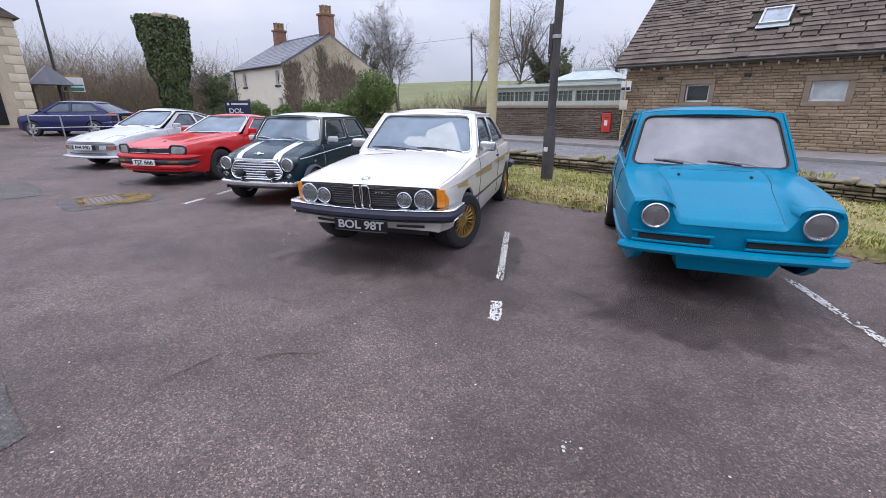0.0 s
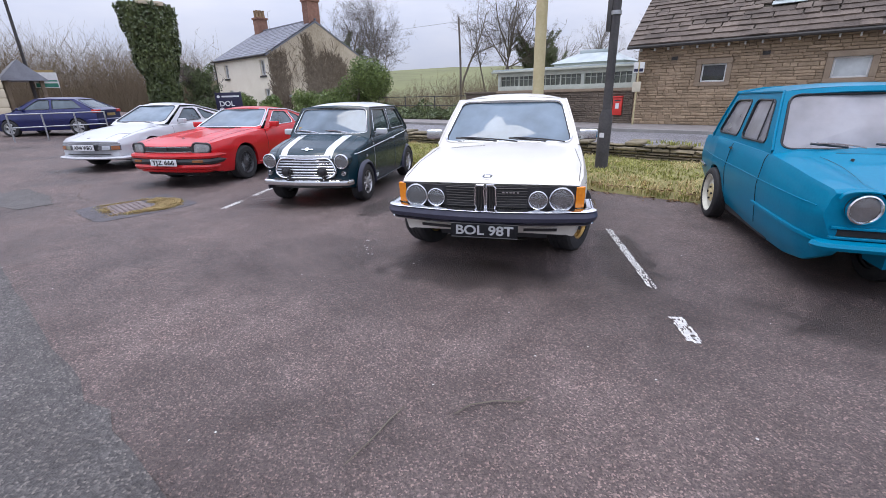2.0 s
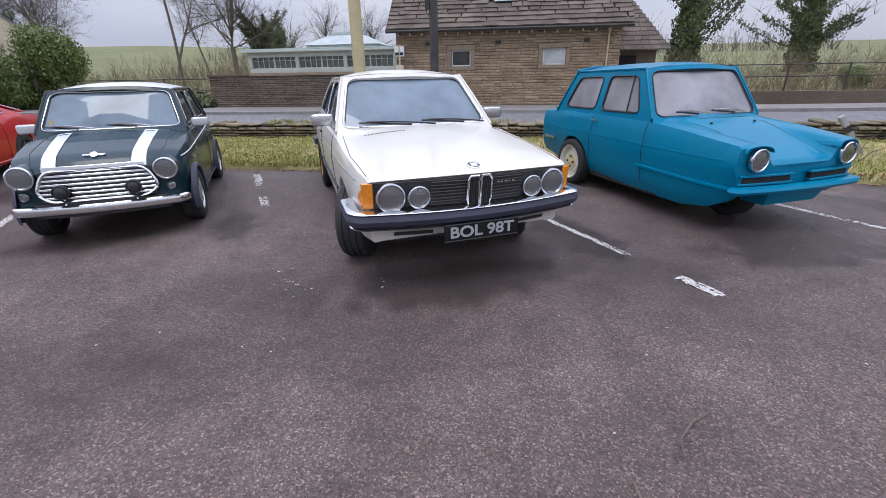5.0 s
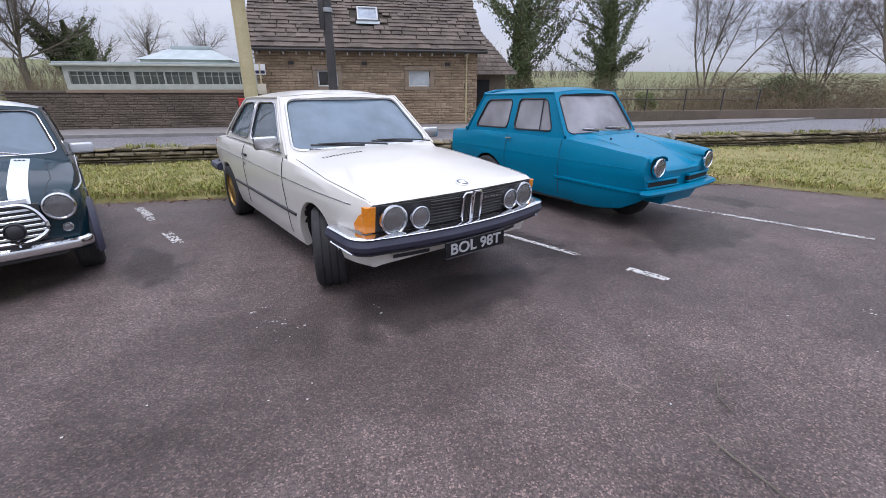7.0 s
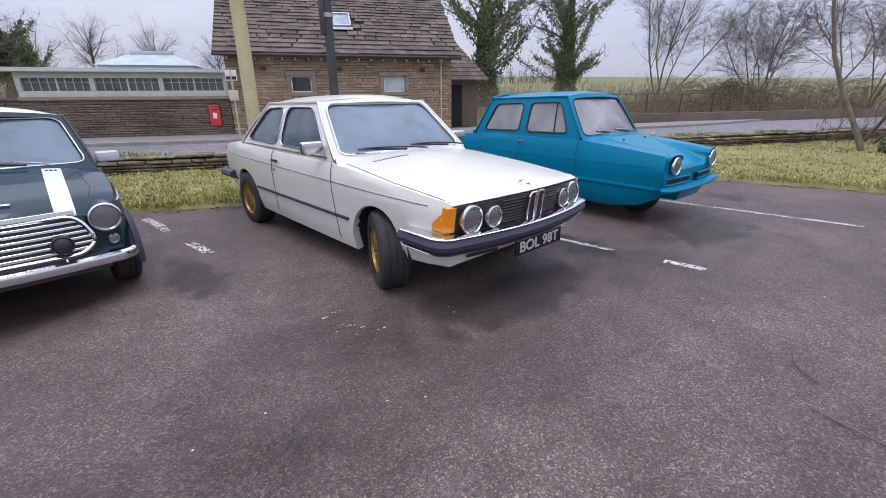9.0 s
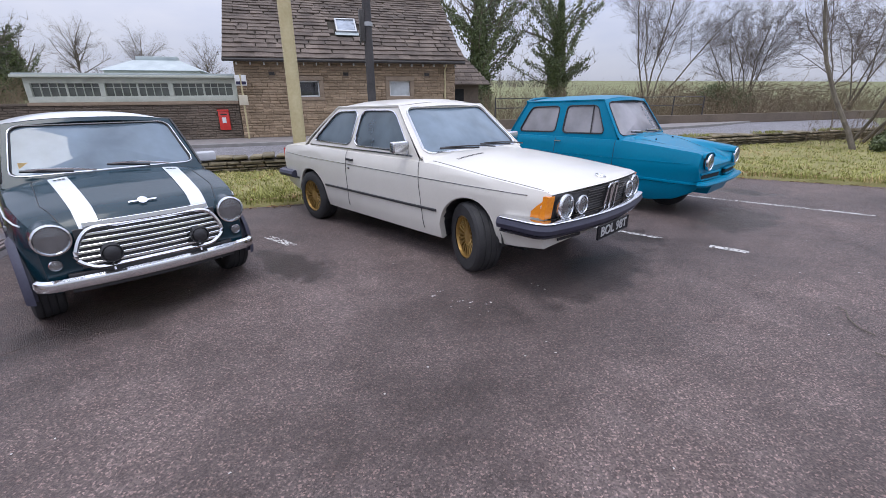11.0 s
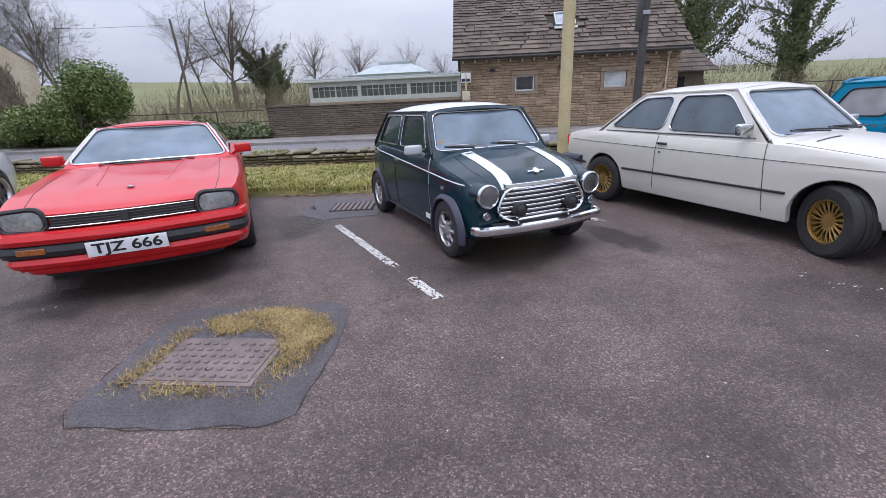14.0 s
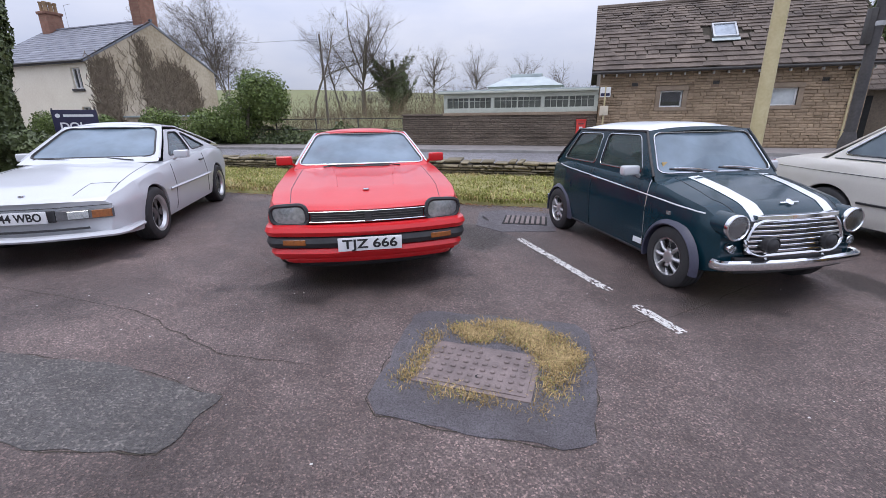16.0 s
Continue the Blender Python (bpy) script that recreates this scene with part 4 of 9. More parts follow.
class Car:
    """One car. top(s, y): extra height of the upper surface at s = 0 (middle) .. 1 (shoulder)."""

    def __init__(self, name, m, label, P):
        self.P = P
        self.ob = thing(name, m, label, "car", "parked classic cars")

    def front(self, x, z):
        P = self.P
        w = curve(P["w"], 0.0)
        return P.get("setback", 0.0) + P.get("bow", 0.08) * (x / w) ** 2 + P.get("lean", 0.0) * (P.get("zref", 0.6) - z)

    def warp(self, x, y, z):
        P = self.P
        t = max(0.0, 1 - y / 0.75)
        w = curve(P["w"], y)
        L = P["L"]
        b = max(0.0, 1 - (L - y) / 0.5)
        ny = y + t * (P.get("setback", 0.0) + P.get("bow", 0.08) * (x / w) ** 2 + P.get("lean", 0.0) * (P.get("zref", 0.6) - z))
        ny -= b * (0.1 * (x / w) ** 2 + P.get("tail_lean", 0.0) * (z - 0.6))
        return (x, ny, z)

    def side_x(self, y, z):
        P = self.P
        w, zs = curve(P["w"], y), curve(P["shoulder"], y)
        zl, zc = curve(P["sill"], y), P["crease"]
        return w * float(np.interp(z, [zl, zl + 0.12, zc, zs - 0.07, zs - 0.02, zs], [P.get("tuck", 0.95), P.get("tuck", 0.95) + (1 - P.get("tuck", 0.95)) * 0.6, 1.0, P.get("shx", 0.985), P.get("shx", 0.985) - 0.012, P.get("shx", 0.985) - 0.035]))

    def top_z(self, s, y):
        P = self.P
        zs, zt = curve(P["shoulder"], y), curve(P["top"], y)
        return zs + (zt - zs) * (1 - s ** P.get("power", 2.2)) + P.get("relief", lambda s, y: 0.0)(s, y)

    def deck(self, x, y, lift=0.004):
        """A point on the bonnet or boot."""
        w = self.side_x(y, curve(self.P["shoulder"], y))
        s = min(1.0, abs(x) / w)
        p = self.warp(x, y, self.top_z(s, y) + lift)
        return Vector(p)

    def shell(self, paint):
        P = self.P
        L = P["L"]
        ys = set(np.round(np.linspace(0, L, int(L / 0.06)), 4))
        for yc, R in P["arches"]:
            ys |= {round(yc + R * math.cos(math.pi * k / 18), 4) for k in range(19)} | {round(yc - R - 0.001, 4), round(yc + R + 0.001, 4)}
        ys |= {P["cab"][0], P["cab"][1], 0.02, 0.05}
        ys = sorted(y for y in ys if 0 <= y <= L)
        S = P.get("across", [0.96, 0.9, 0.8, 0.68, 0.55, 0.4, 0.2, 0.0])
        nz = 9
        rows = []
        bm = bmesh.new()
        for y in ys:
            zs, zl = curve(P["shoulder"], y), curve(P["sill"], y)
            for yc, R in P["arches"]:
                if abs(y - yc) < R:
                    zl = max(zl, min(P["axle"] + math.sqrt(R * R - (y - yc) ** 2), zs - 0.05))
            half = []
            x0 = self.side_x(y, zl)
            half.append((x0 - 0.06, zl + 0.012))
            half.append((x0 - 0.012, zl))
            for k in range(nz + 1):
                z = zl + (zs - zl) * (k / nz)
                if k == 0:
                    z += 0.008
                half.append((self.side_x(y, z), z))
            wt = half[-1][0]
            for s in S:
                half.append((wt * s, self.top_z(s, y)))
            full = [(-x, z) for x, z in half] + [(x, z) for x, z in half[-2::-1]]
            rows.append([bm.verts.new(self.warp(x, y, z)) for x, z in full])
        n = len(rows[0])
        first = 2 + nz + 1
        for i in range(len(ys) - 1):
            mid = (ys[i] + ys[i + 1]) / 2
            for j in range(n - 1):
                if P["cab"][0] < mid < P["cab"][1] and first + 1 <= j < n - 2 - first:
                    continue
                bm.faces.new((rows[i][j], rows[i + 1][j], rows[i + 1][j + 1], rows[i][j + 1]))
        bm.faces.new(rows[0])
        bm.faces.new(rows[-1][::-1])
        part("body", bm, paint, self.ob)
        # dark floor pan, inner arches and cabin tub
        wm = max(P["w"][1])
        bm = bmesh.new()
        y0, y1 = P["arches"][0][0] + P["arches"][0][1] + 0.02, P["arches"][-1][0] - P["arches"][-1][1] - 0.02
        if len(P["arches"]) == 1:
            y0 = 1.0
        zl = min(P["sill"][1]) + 0.03
        box(bm, -wm * 0.88, wm * 0.88, y0, y1, zl - 0.02, zl + 0.08)
        box(bm, -wm * 0.6, wm * 0.6, 0.5 if len(P["arches"]) > 1 else 1.0, L - 0.25, zl - 0.04, zl + 0.14)
        for yc, R in P["arches"]:
            for sgn in (-1, 1):
                box(bm, min(sgn * wm * 0.5, sgn * wm * 0.62), max(sgn * wm * 0.5, sgn * wm * 0.62), yc - R, yc + R, zl + 0.02, P["axle"] + R + 0.02)
                A = [bm.verts.new((sgn * wm * 0.55, yc + (R + 0.005) * math.cos(math.pi * k / 12), P["axle"] + (R + 0.005) * math.sin(math.pi * k / 12))) for k in range(13)]
                B = [bm.verts.new((sgn * (self.side_x(yc, P["axle"] + R) - 0.03), v.co.y, v.co.z)) for v in A]
                for k in range(12):
                    bm.faces.new((A[k], A[k + 1], B[k + 1], B[k]))
        part("underbody", bm, BLACKTRIM, self.ob, "dark underbody and wheel arches", smooth=False)

    def line(self, name, pts, r, material, label="", n=5, closed=False):
        return part(name, tubem(pts, r, n, closed), material, self.ob, label)

    def side_pts(self, sgn, y0, y1, z0, z1, n=16, out=0.002):
        return [self.warp(sgn * (self.side_x(y0 + (y1 - y0) * k / (n - 1), z0 + (z1 - z0) * k / (n - 1)) + out), y0 + (y1 - y0) * k / (n - 1), z0 + (z1 - z0) * k / (n - 1)) for k in range(n)]

    def deck_pts(self, pts, n=10, lift=0.002):
        out = []
        for (x0, y0), (x1, y1) in zip(pts, pts[1:]):
            out += [self.deck(x0 + (x1 - x0) * k / n, y0 + (y1 - y0) * k / n, lift) for k in range(n)]
        return out + [self.deck(*pts[-1], lift)]

    def facing(self, name, x0, x1, z0, z1, d0, d1, material, label="", parent=None, n=14):
        """A bar on the nose that follows its curve, from d0 to d1 in front of it."""
        bm = bmesh.new()
        rows = []
        for k in range(n):
            x = x0 + (x1 - x0) * k / (n - 1)
            rows.append([bm.verts.new((x, self.front(x, z) - d, z)) for z, d in ((z0, d0), (z0, d1 - 0.003), (z0 + 0.003, d1), (z1 - 0.003, d1), (z1, d1 - 0.003), (z1, d0))])
        for a, b in zip(rows, rows[1:]):
            for j in range(6):
                bm.faces.new((a[j], b[j], b[(j + 1) % 6], a[(j + 1) % 6]))
        bm.faces.new(rows[0])
        bm.faces.new(rows[-1][::-1])
        return part(name, bm, material, parent or self.ob, label)

    def lamp(self, name, x, z, r, out, lens, rim, label, depth=0.08, tilt=0.0, pod=None):
        """A round lamp: a bowl, its lens and its ring."""
        y = self.front(x, z) - out
        solid = lens is BLACKTRIM
        bm = bmesh.new()
        back = [(r * 1.16, depth), (r * 1.12, depth * 0.4), (r * 1.04, 0.0), (r * 0.98, -0.004)] if pod else [(r * 1.02, depth), (r * 1.02, 0.0), (r * 0.98, -0.004)]
        lathe(bm, back + ([(0.0, -0.004)] if solid else []), 28, "y", cap=False)
        o = part(name, bm, pod or BLACKTRIM, self.ob, label)
        o.matrix_local = pose(x, y, z, tilt)
        dip = max(0.01, out - 0.006)
        if not solid:
            part("reflector", lathem([(r * 0.97, -0.002), (r * 0.75, dip * 0.42), (r * 0.5, dip * 0.75), (r * 0.22, dip * 0.96), (0.0, dip)], 28, "y"), REFLECTOR, o, "silvered bowl")
            part("bulb", lathem([(r * 0.13, dip), (r * 0.12, dip * 0.3), (r * 0.06, dip * 0.1), (0.0, dip * 0.1)], 12, "y"), DULLCHROME, o)
        dome = lathem([(r * 0.95, 0.0), (r * 0.86, -0.013), (r * 0.6, -0.023), (r * 0.3, -0.028), (0.0, -0.03)], 28, "y")
        part("lens", dome, lens, o, "" if solid else "clear glass lens").visible_shadow = False
        ring = [(r * 1.08, 0.02), (r * 1.12, 0.0), (r * 1.09, -0.012), (r * 0.99, -0.016), (r * 0.92, -0.006)]
        part("rim", lathem(ring, 28, "y", cap=False), rim, o, "bright ring" if rim is CHROME else "")
        return o

    def plate(self, words, z, out, face, ink, y=None, w=0.52, h=0.112, tilt=0.0, label="number plate"):
        o = part("number_plate", boxm(-w / 2, w / 2, -0.008, 0.008, -h / 2, h / 2, bevel=0.004), face, self.ob, label)
        o.matrix_local = pose(0, (self.front(0, z) if y is None else y) - out, z, tilt)
        lettering("lettering", words, 0.105, pose(0, -0.0095, 0), ink, o, width=w * 0.86)
        if ink is LETTERSILVER:
            bm = bmesh.new()
            tube(bm, [(-w / 2, -0.008, -h / 2), (w / 2, -0.008, -h / 2), (w / 2, -0.008, h / 2), (-w / 2, -0.008, h / 2)], 0.004, 4, True)
            part("edge", bm, BLACKTRIM, o)
        return o

    def bumper(self, name, z, h, d, out, material, label, wrap, flatten=1.0, rear=False, inset=0.0):
        """A bar round the nose or the tail, turned back along the sides by wrap."""
        P = self.P
        w = curve(P["w"], 0.1 if not rear else P["L"] - 0.1) - inset
        pts = []
        yy = (lambda x: self.front(x, z) - out) if not rear else (lambda x: P["L"] - 0.1 * (x / w) ** 2 + out)
        sg = 1 if not rear else -1
        wide, R = w + out * 0.8, min(0.1, wrap + 0.03)
        flat_w = wide - R
        y_side = yy(flat_w) + sg * R
        for k in range(7):
            a = math.pi / 2 * k / 6
            pts.append((-flat_w - R * math.cos(a), y_side - sg * R * math.sin(a), z))
        for k in range(1, 16):
            x = -flat_w + 2 * flat_w * k / 16
            pts.append((x, yy(x), z))
        for k in range(7):
            a = math.pi / 2 * (1 - k / 6)
            pts.append((flat_w + R * math.cos(a), y_side - sg * R * math.sin(a), z))
        if wrap + 0.02 > R + 0.01:
            end = yy(w) + sg * (wrap + 0.02)
            pts = [(-wide, end, z), (-wide, (end + y_side) / 2, z)] + pts + [(wide, (end + y_side) / 2, z), (wide, end, z)]
        bm = bmesh.new()
        sec = [(-d, -h * 0.8), (-d * 0.2, -h), (d * 0.7, -h * 0.7), (d, 0), (d * 0.7, h * 0.7), (-d * 0.2, h), (-d, h * 0.8)]
        rows = []
        V = [Vector(p) for p in pts]
        for i, p in enumerate(V):
            a, b = V[max(0, i - 1)], V[min(len(V) - 1, i + 1)]
            t = (b - a).normalized()
            nrm = Vector((t.y, -t.x, 0)) * sg
            rows.append([bm.verts.new(p + nrm * q + Vector((0, 0, r))) for q, r in sec])
        for a, b in zip(rows, rows[1:]):
            for j in range(7):
                bm.faces.new((a[j], b[j], b[(j + 1) % 7], a[(j + 1) % 7]))
        bm.faces.new(rows[0])
        bm.faces.new(rows[-1][::-1])
        return part(name, bm, material, self.ob, label)

    def cabin(self, C, paint, roof_paint, trim, trim_label):
        """Greenhouse: screen, roof, sides and rear window. C: its corners."""
        ob = self.ob
        y1, y2, y3, y4 = C["y"]
        zb1, zb4, zr2, zr3 = C["z"]
        wb1, wb4, wr2, wr3 = C["wide"]
        bow, crown = C.get("bow", 0.1), C.get("crown", 0.05)

        def sx(y, z):
            f = (y - y1) / (y4 - y1)
            b, zb = wb1 + (wb4 - wb1) * f, zb1 + (zb4 - zb1) * f
            g = min(1, max(0, (y - y2) / (y3 - y2)))
            r, zr = wr2 + (wr3 - wr2) * g, zr2 + (zr3 - zr2) * g
            v = (z - zb) / (zr - zb)
            return b + (r - b) * (v + 0.25 * v * (v - 1))

        def side(sgn, inset):
            return lambda y, z: (sgn * (sx(y, z) - inset), y, z)

        def screen(ins):
            def f(u, v):
                w = wb1 + (wr2 - wb1) * (v + 0.25 * v * (v - 1))
                return (u * w * (1 - ins * 0.3), y1 + (y2 - y1) * v - bow * (1 - u * u) * (1 - 0.6 * v) + ins, zb1 + (zr2 - zb1) * v + crown * 0.55 * v * (1 - u * u) - ins * 0.5)
            return f

        def rear(ins):
            def f(u, v):
                w = wb4 + (wr3 - wb4) * (v + 0.25 * v * (v - 1))
                return (u * w * (1 - ins * 0.3), y4 + (y3 - y4) * v + bow * 0.6 * (1 - u * u) * (1 - 0.6 * v) - ins, zb4 + (zr3 - zb4) * v + crown * 0.55 * v * (1 - u * u) - ins * 0.5)
            return f

        e = 0.02
        def glass(name, hole, surf, mat_, label, rim_surf, r=C.get("side_trim", 0.009)):
            bm = bmesh.new()
            pane(bm, hole, surf)
            g = part(name, bm, mat_, ob, label)
            mid = Vector((0, (y1 + y4) / 2, zb1 - 0.1))
            if sum((f.center - mid).dot(f.normal) for f in g.data.polygons) < 0:
                g.data.flip_normals()
            bm = bmesh.new()
            pts = [rim_surf(*p) for p in hole]
            tube(bm, pts, r, 5, True)
            part("trim", bm, trim, g, trim_label)
            bm = bmesh.new()
            c = (sum(p[0] for p in hole) / len(hole), sum(p[1] for p in hole) / len(hole))
            pts = [surf(c[0] + (p[0] - c[0]) * 0.985, c[1] + (p[1] - c[1]) * 0.985) for p in hole]
            tube(bm, pts, 0.008, 4, True)
            part("seal", bm, BLACKTRIM, g)
            return g

        fu, fl, ft = C.get("screen", (0.93, 0.06, 0.93))
        outer = [(-1, -0.1), (1, -0.1), (1, 1), (-1, 1)]
        hole = round_poly([(-fu, fl), (fu, fl), (fu * 0.985, ft), (-fu * 0.985, ft)], 0.13, 5)
        bm = bmesh.new()
        ring_panel(bm, outer, hole, screen(0), screen(e))
        part("windscreen_surround", bm, paint, ob)
        glass("windscreen", hole, screen(e * 0.6), C["glass"], C["glass_label"], screen(-0.002), C.get("trim", 0.009))
        ru, rl, rt = C.get("back", (0.88, 0.12, 0.9))
        hole = round_poly([(-ru, rl), (ru, rl), (ru * 0.97, rt), (-ru * 0.97, rt)], 0.13, 5)
        bm = bmesh.new()
        ring_panel(bm, outer, hole, rear(0), rear(e))
        part("rear_window_surround", bm, paint, ob)
        glass("rear_window", hole, rear(e * 0.6), C["side_glass"], "", rear(-0.002))
        for sgn in (-1, 1):
            bm = bmesh.new()
            for cell, hole in C["sides"]:
                cell = [(p[0], p[1] - 0.045 if p[1] < 1.02 else p[1]) for p in cell]
                ring_panel(bm, cell, round_poly(hole, C.get("corner", 0.06), 4), side(sgn, 0), side(sgn, e))
            part("window_frame", bm, C.get("pillar_paint", paint), ob)
            for cell, hole in C["sides"]:
                glass("side_window", round_poly(hole, C.get("corner", 0.06), 4), side(sgn, e * 0.7), C["side_glass"], "", side(sgn, -0.002))
        bm = bmesh.new()
        nu, nv = 21, 19

        def roof(a, b):
            u = -1 + 2 * a
            f2, f3 = screen(0)(u, 1), rear(0)(u, 1)
            y = f2[1] + (f3[1] - f2[1]) * b
            w = wr2 + (wr3 - wr2) * b
            edge = min(1, min(b, 1 - b) * 5)
            c = crown * (0.55 + 0.45 * math.sin(math.pi / 2 * edge)) + C.get("dome", 0.012) * math.sin(math.pi * b)
            return (u * w, y, zr2 + (zr3 - zr2) * b + c * (1 - abs(u) ** 2.6) * (1 if edge >= 1 else 0.55 / 0.55) - (0.0))
        grid(bm, nu, nv, roof)
        part("roof", bm, roof_paint, ob, C.get("roof_label", ""))
        for sgn in (-1, 1):
            pts = []
            for k in range(9):
                v = k / 8
                pts.append(side(sgn, -0.004)(y1 + (y2 - y1) * v, zb1 + (zr2 - zb1) * v))
            for k in range(1, 11):
                b = k / 10
                pts.append((sgn * (wr2 + (wr3 - wr2) * b + 0.004), y2 + (y3 - y2) * b, zr2 + (zr3 - zr2) * b))
            for k in range(1, 9):
                v = 1 - k / 8
                pts.append(side(sgn, -0.004)(y4 + (y3 - y4) * v, zb4 + (zr3 - zb4) * v))
            self.line("roof_gutter", pts, 0.012, C.get("gutter", paint))

    def inside(self, y_dash, y_seat, z_floor, z_seat, w, cloth, y_back=None, wheel=True):
        ob = self.ob
        part("dashboard", boxm(-w, w, y_dash - 0.18, y_dash + 0.12, z_seat + 0.2, z_seat + 0.36, bevel=0.04), BLACKTRIM, ob)
        for yy in (y_seat, y_back):
            if yy is None:
                continue
            for sx in (-0.33, 0.33):
                bm = bmesh.new()
                box(bm, sx - 0.23, sx + 0.23, yy - 0.25, yy + 0.25, z_floor, z_seat, 0.04)
                vs = box(bm, sx - 0.22, sx + 0.22, yy + 0.2, yy + 0.31, z_seat - 0.05, z_seat + 0.5, 0.04)
                part("seat", bm, cloth, ob)
                if yy == y_seat:
                    part("headrest", boxm(sx - 0.12, sx + 0.12, yy + 0.26, yy + 0.34, z_seat + 0.5, z_seat + 0.66, bevel=0.03), cloth, ob)
        if wheel:
            bm = bmesh.new()
            pts = [(-0.33 + 0.18 * math.cos(2 * math.pi * k / 20), 0, 0.18 * math.sin(2 * math.pi * k / 20)) for k in range(20)]
            tube(bm, pts, 0.013, 6, True)
            box(bm, -0.5, -0.16, -0.01, 0.01, -0.02, 0.02)
            o = part("steering_wheel", bm, BLACKTRIM, ob)
            o.matrix_local = pose(0.66, y_dash + 0.24, z_seat + 0.33, -25)
        part("mirror", boxm(-0.1, 0.1, y_seat - 0.42, y_seat - 0.4, z_seat + 0.62, z_seat + 0.68, bevel=0.008), BLACKTRIM, ob, "dark interior mirror")

    def wheel(self, x, y, r, wide, rim_r, kind, steer=0.0):
        """kind: which rim. x < 0 for the car's right side."""
        ob = self.ob
        sgn = 1 if x > 0 else -1
        o = thing("wheel", Matrix.Identity(4), "", "")
        o.parent = ob
        o.matrix_local = pose(x, y, r - 0.006, 0, 0, steer) @ (Matrix.Identity(4) if sgn > 0 else pose(0, 0, 0, 0, 0, 180))
        h = wide / 2
        bm = bmesh.new()
        lathe(bm, [(rim_r, -h), (rim_r + 0.02, -h - 0.004), (r * 0.9, -h * 1.02), (r * 0.975, -h * 0.86), (r, -h * 0.62), (r, -h * 0.5), (r - 0.007, -h * 0.48), (r - 0.007, -h * 0.4), (r, -h * 0.38), (r, -h * 0.06), (r - 0.007, -h * 0.04), (r - 0.007, h * 0.04), (r, h * 0.06), (r, h * 0.38), (r - 0.007, h * 0.4), (r - 0.007, h * 0.48), (r, h * 0.5), (r, h * 0.62), (r * 0.975, h * 0.86), (r * 0.9, h * 1.02), (rim_r + 0.02, h + 0.004), (rim_r, h)], 40, cap=False)
        part("tyre", bm, TYRE, o)
        rim = bmesh.new()
        lathe(rim, [(rim_r * 0.9, -h * 0.7), (rim_r * 0.99, -h * 0.8), (rim_r * 1.02, h * 0.92), (rim_r * 0.95, h * 0.95), (rim_r * 0.92, h * 0.8), (rim_r * 0.88, h * 0.35)], 36, cap=False)
        main = {"mesh": GOLD, "minilite": SILVER, "lattice": DARKALLOY, "dial": DARKALLOY, "steel": WHEELWHITE, "plain": SILVER, "dark": BLACKTRIM}[kind]
        if kind == "mesh":
            for k in range(18):
                a = 2 * math.pi * k / 18
                for tw in (-0.075, 0.075):
                    tube(rim, [(h * 0.62, 0.055 * math.cos(a - tw), 0.055 * math.sin(a - tw)), (h * 0.7, rim_r * 0.55 * math.cos(a), rim_r * 0.55 * math.sin(a)), (h * 0.72, rim_r * 0.93 * math.cos(a + tw), rim_r * 0.93 * math.sin(a + tw))], 0.0065, 5)
            lathe(rim, [(0.075, h * 0.2), (0.072, h * 0.62), (0.05, h * 0.68), (0.0, h * 0.66)], 20)
        elif kind == "minilite":
            for k in range(8):
                a = 2 * math.pi * k / 8
                tube(rim, [(h * 0.5, 0.03 * math.cos(a), 0.03 * math.sin(a)), (h * 0.78, rim_r * 0.5 * math.cos(a), rim_r * 0.5 * math.sin(a)), (h * 0.62, rim_r * 0.92 * math.cos(a), rim_r * 0.92 * math.sin(a))], [0.022, 0.015, 0.02], 6)
            lathe(rim, [(0.062, h * 0.2), (0.06, h * 0.75), (0.045, h * 0.86), (0.0, h * 0.86)], 18)
        elif kind == "lattice":
            for k in range(20):
                a = 2 * math.pi * k / 20
                for tw in (-0.2, 0.2):
                    tube(rim, [(h * 0.5, 0.05 * math.cos(a), 0.05 * math.sin(a)), (h * 0.6, rim_r * 0.92 * math.cos(a + tw), rim_r * 0.92 * math.sin(a + tw))], 0.007, 4)
            lathe(rim, [(0.06, h * 0.2), (0.055, h * 0.6), (0.0, h * 0.64)], 18)
        elif kind in ("dial", "plain", "dark"):
            for k in range(5):
                a = 2 * math.pi * k / 5
                b = 0.36
                vs = []
                for rr, q in ((0.04, b * 1.5), (rim_r * 0.55, b * 0.9), (rim_r * 0.93, b * 1.05)):
                    vs.append([rim.verts.new((h * 0.55 + (0.02 if rr < 0.1 else 0), rr * math.cos(a + s * q), rr * math.sin(a + s * q))) for s in (-1, 0, 1)])
                for A, B in zip(vs, vs[1:]):
                    for j in range(2):
                        rim.faces.new((A[j], A[j + 1], B[j + 1], B[j]))
            lathe(rim, [(0.07, h * 0.2), (0.066, h * 0.6), (0.03, h * 0.7), (0.0, h * 0.7)], 18)
        elif kind == "steel":
            lathe(rim, [(rim_r * 0.92, h * 0.3), (rim_r * 0.7, h * 0.1), (rim_r * 0.62, h * 0.45), (rim_r * 0.3, h * 0.5)], 30, cap=False)
        part("rim", rim, main, o, {"mesh": "gold cross-spoke alloy rim", "minilite": "silver eight-spoke alloy rim", "lattice": "dark lattice alloy rim", "dial": "polished five-spoke alloy rim", "steel": "white painted steel rim", "plain": "silver rim", "dark": "dark steel rim"}[kind])
        part("brake_drum", lathem([(rim_r * 0.9, -h * 0.5), (rim_r * 0.86, h * 0.1), (0.0, h * 0.12)], 20), BLACKTRIM if kind != "steel" else WHEELCREAM, o)
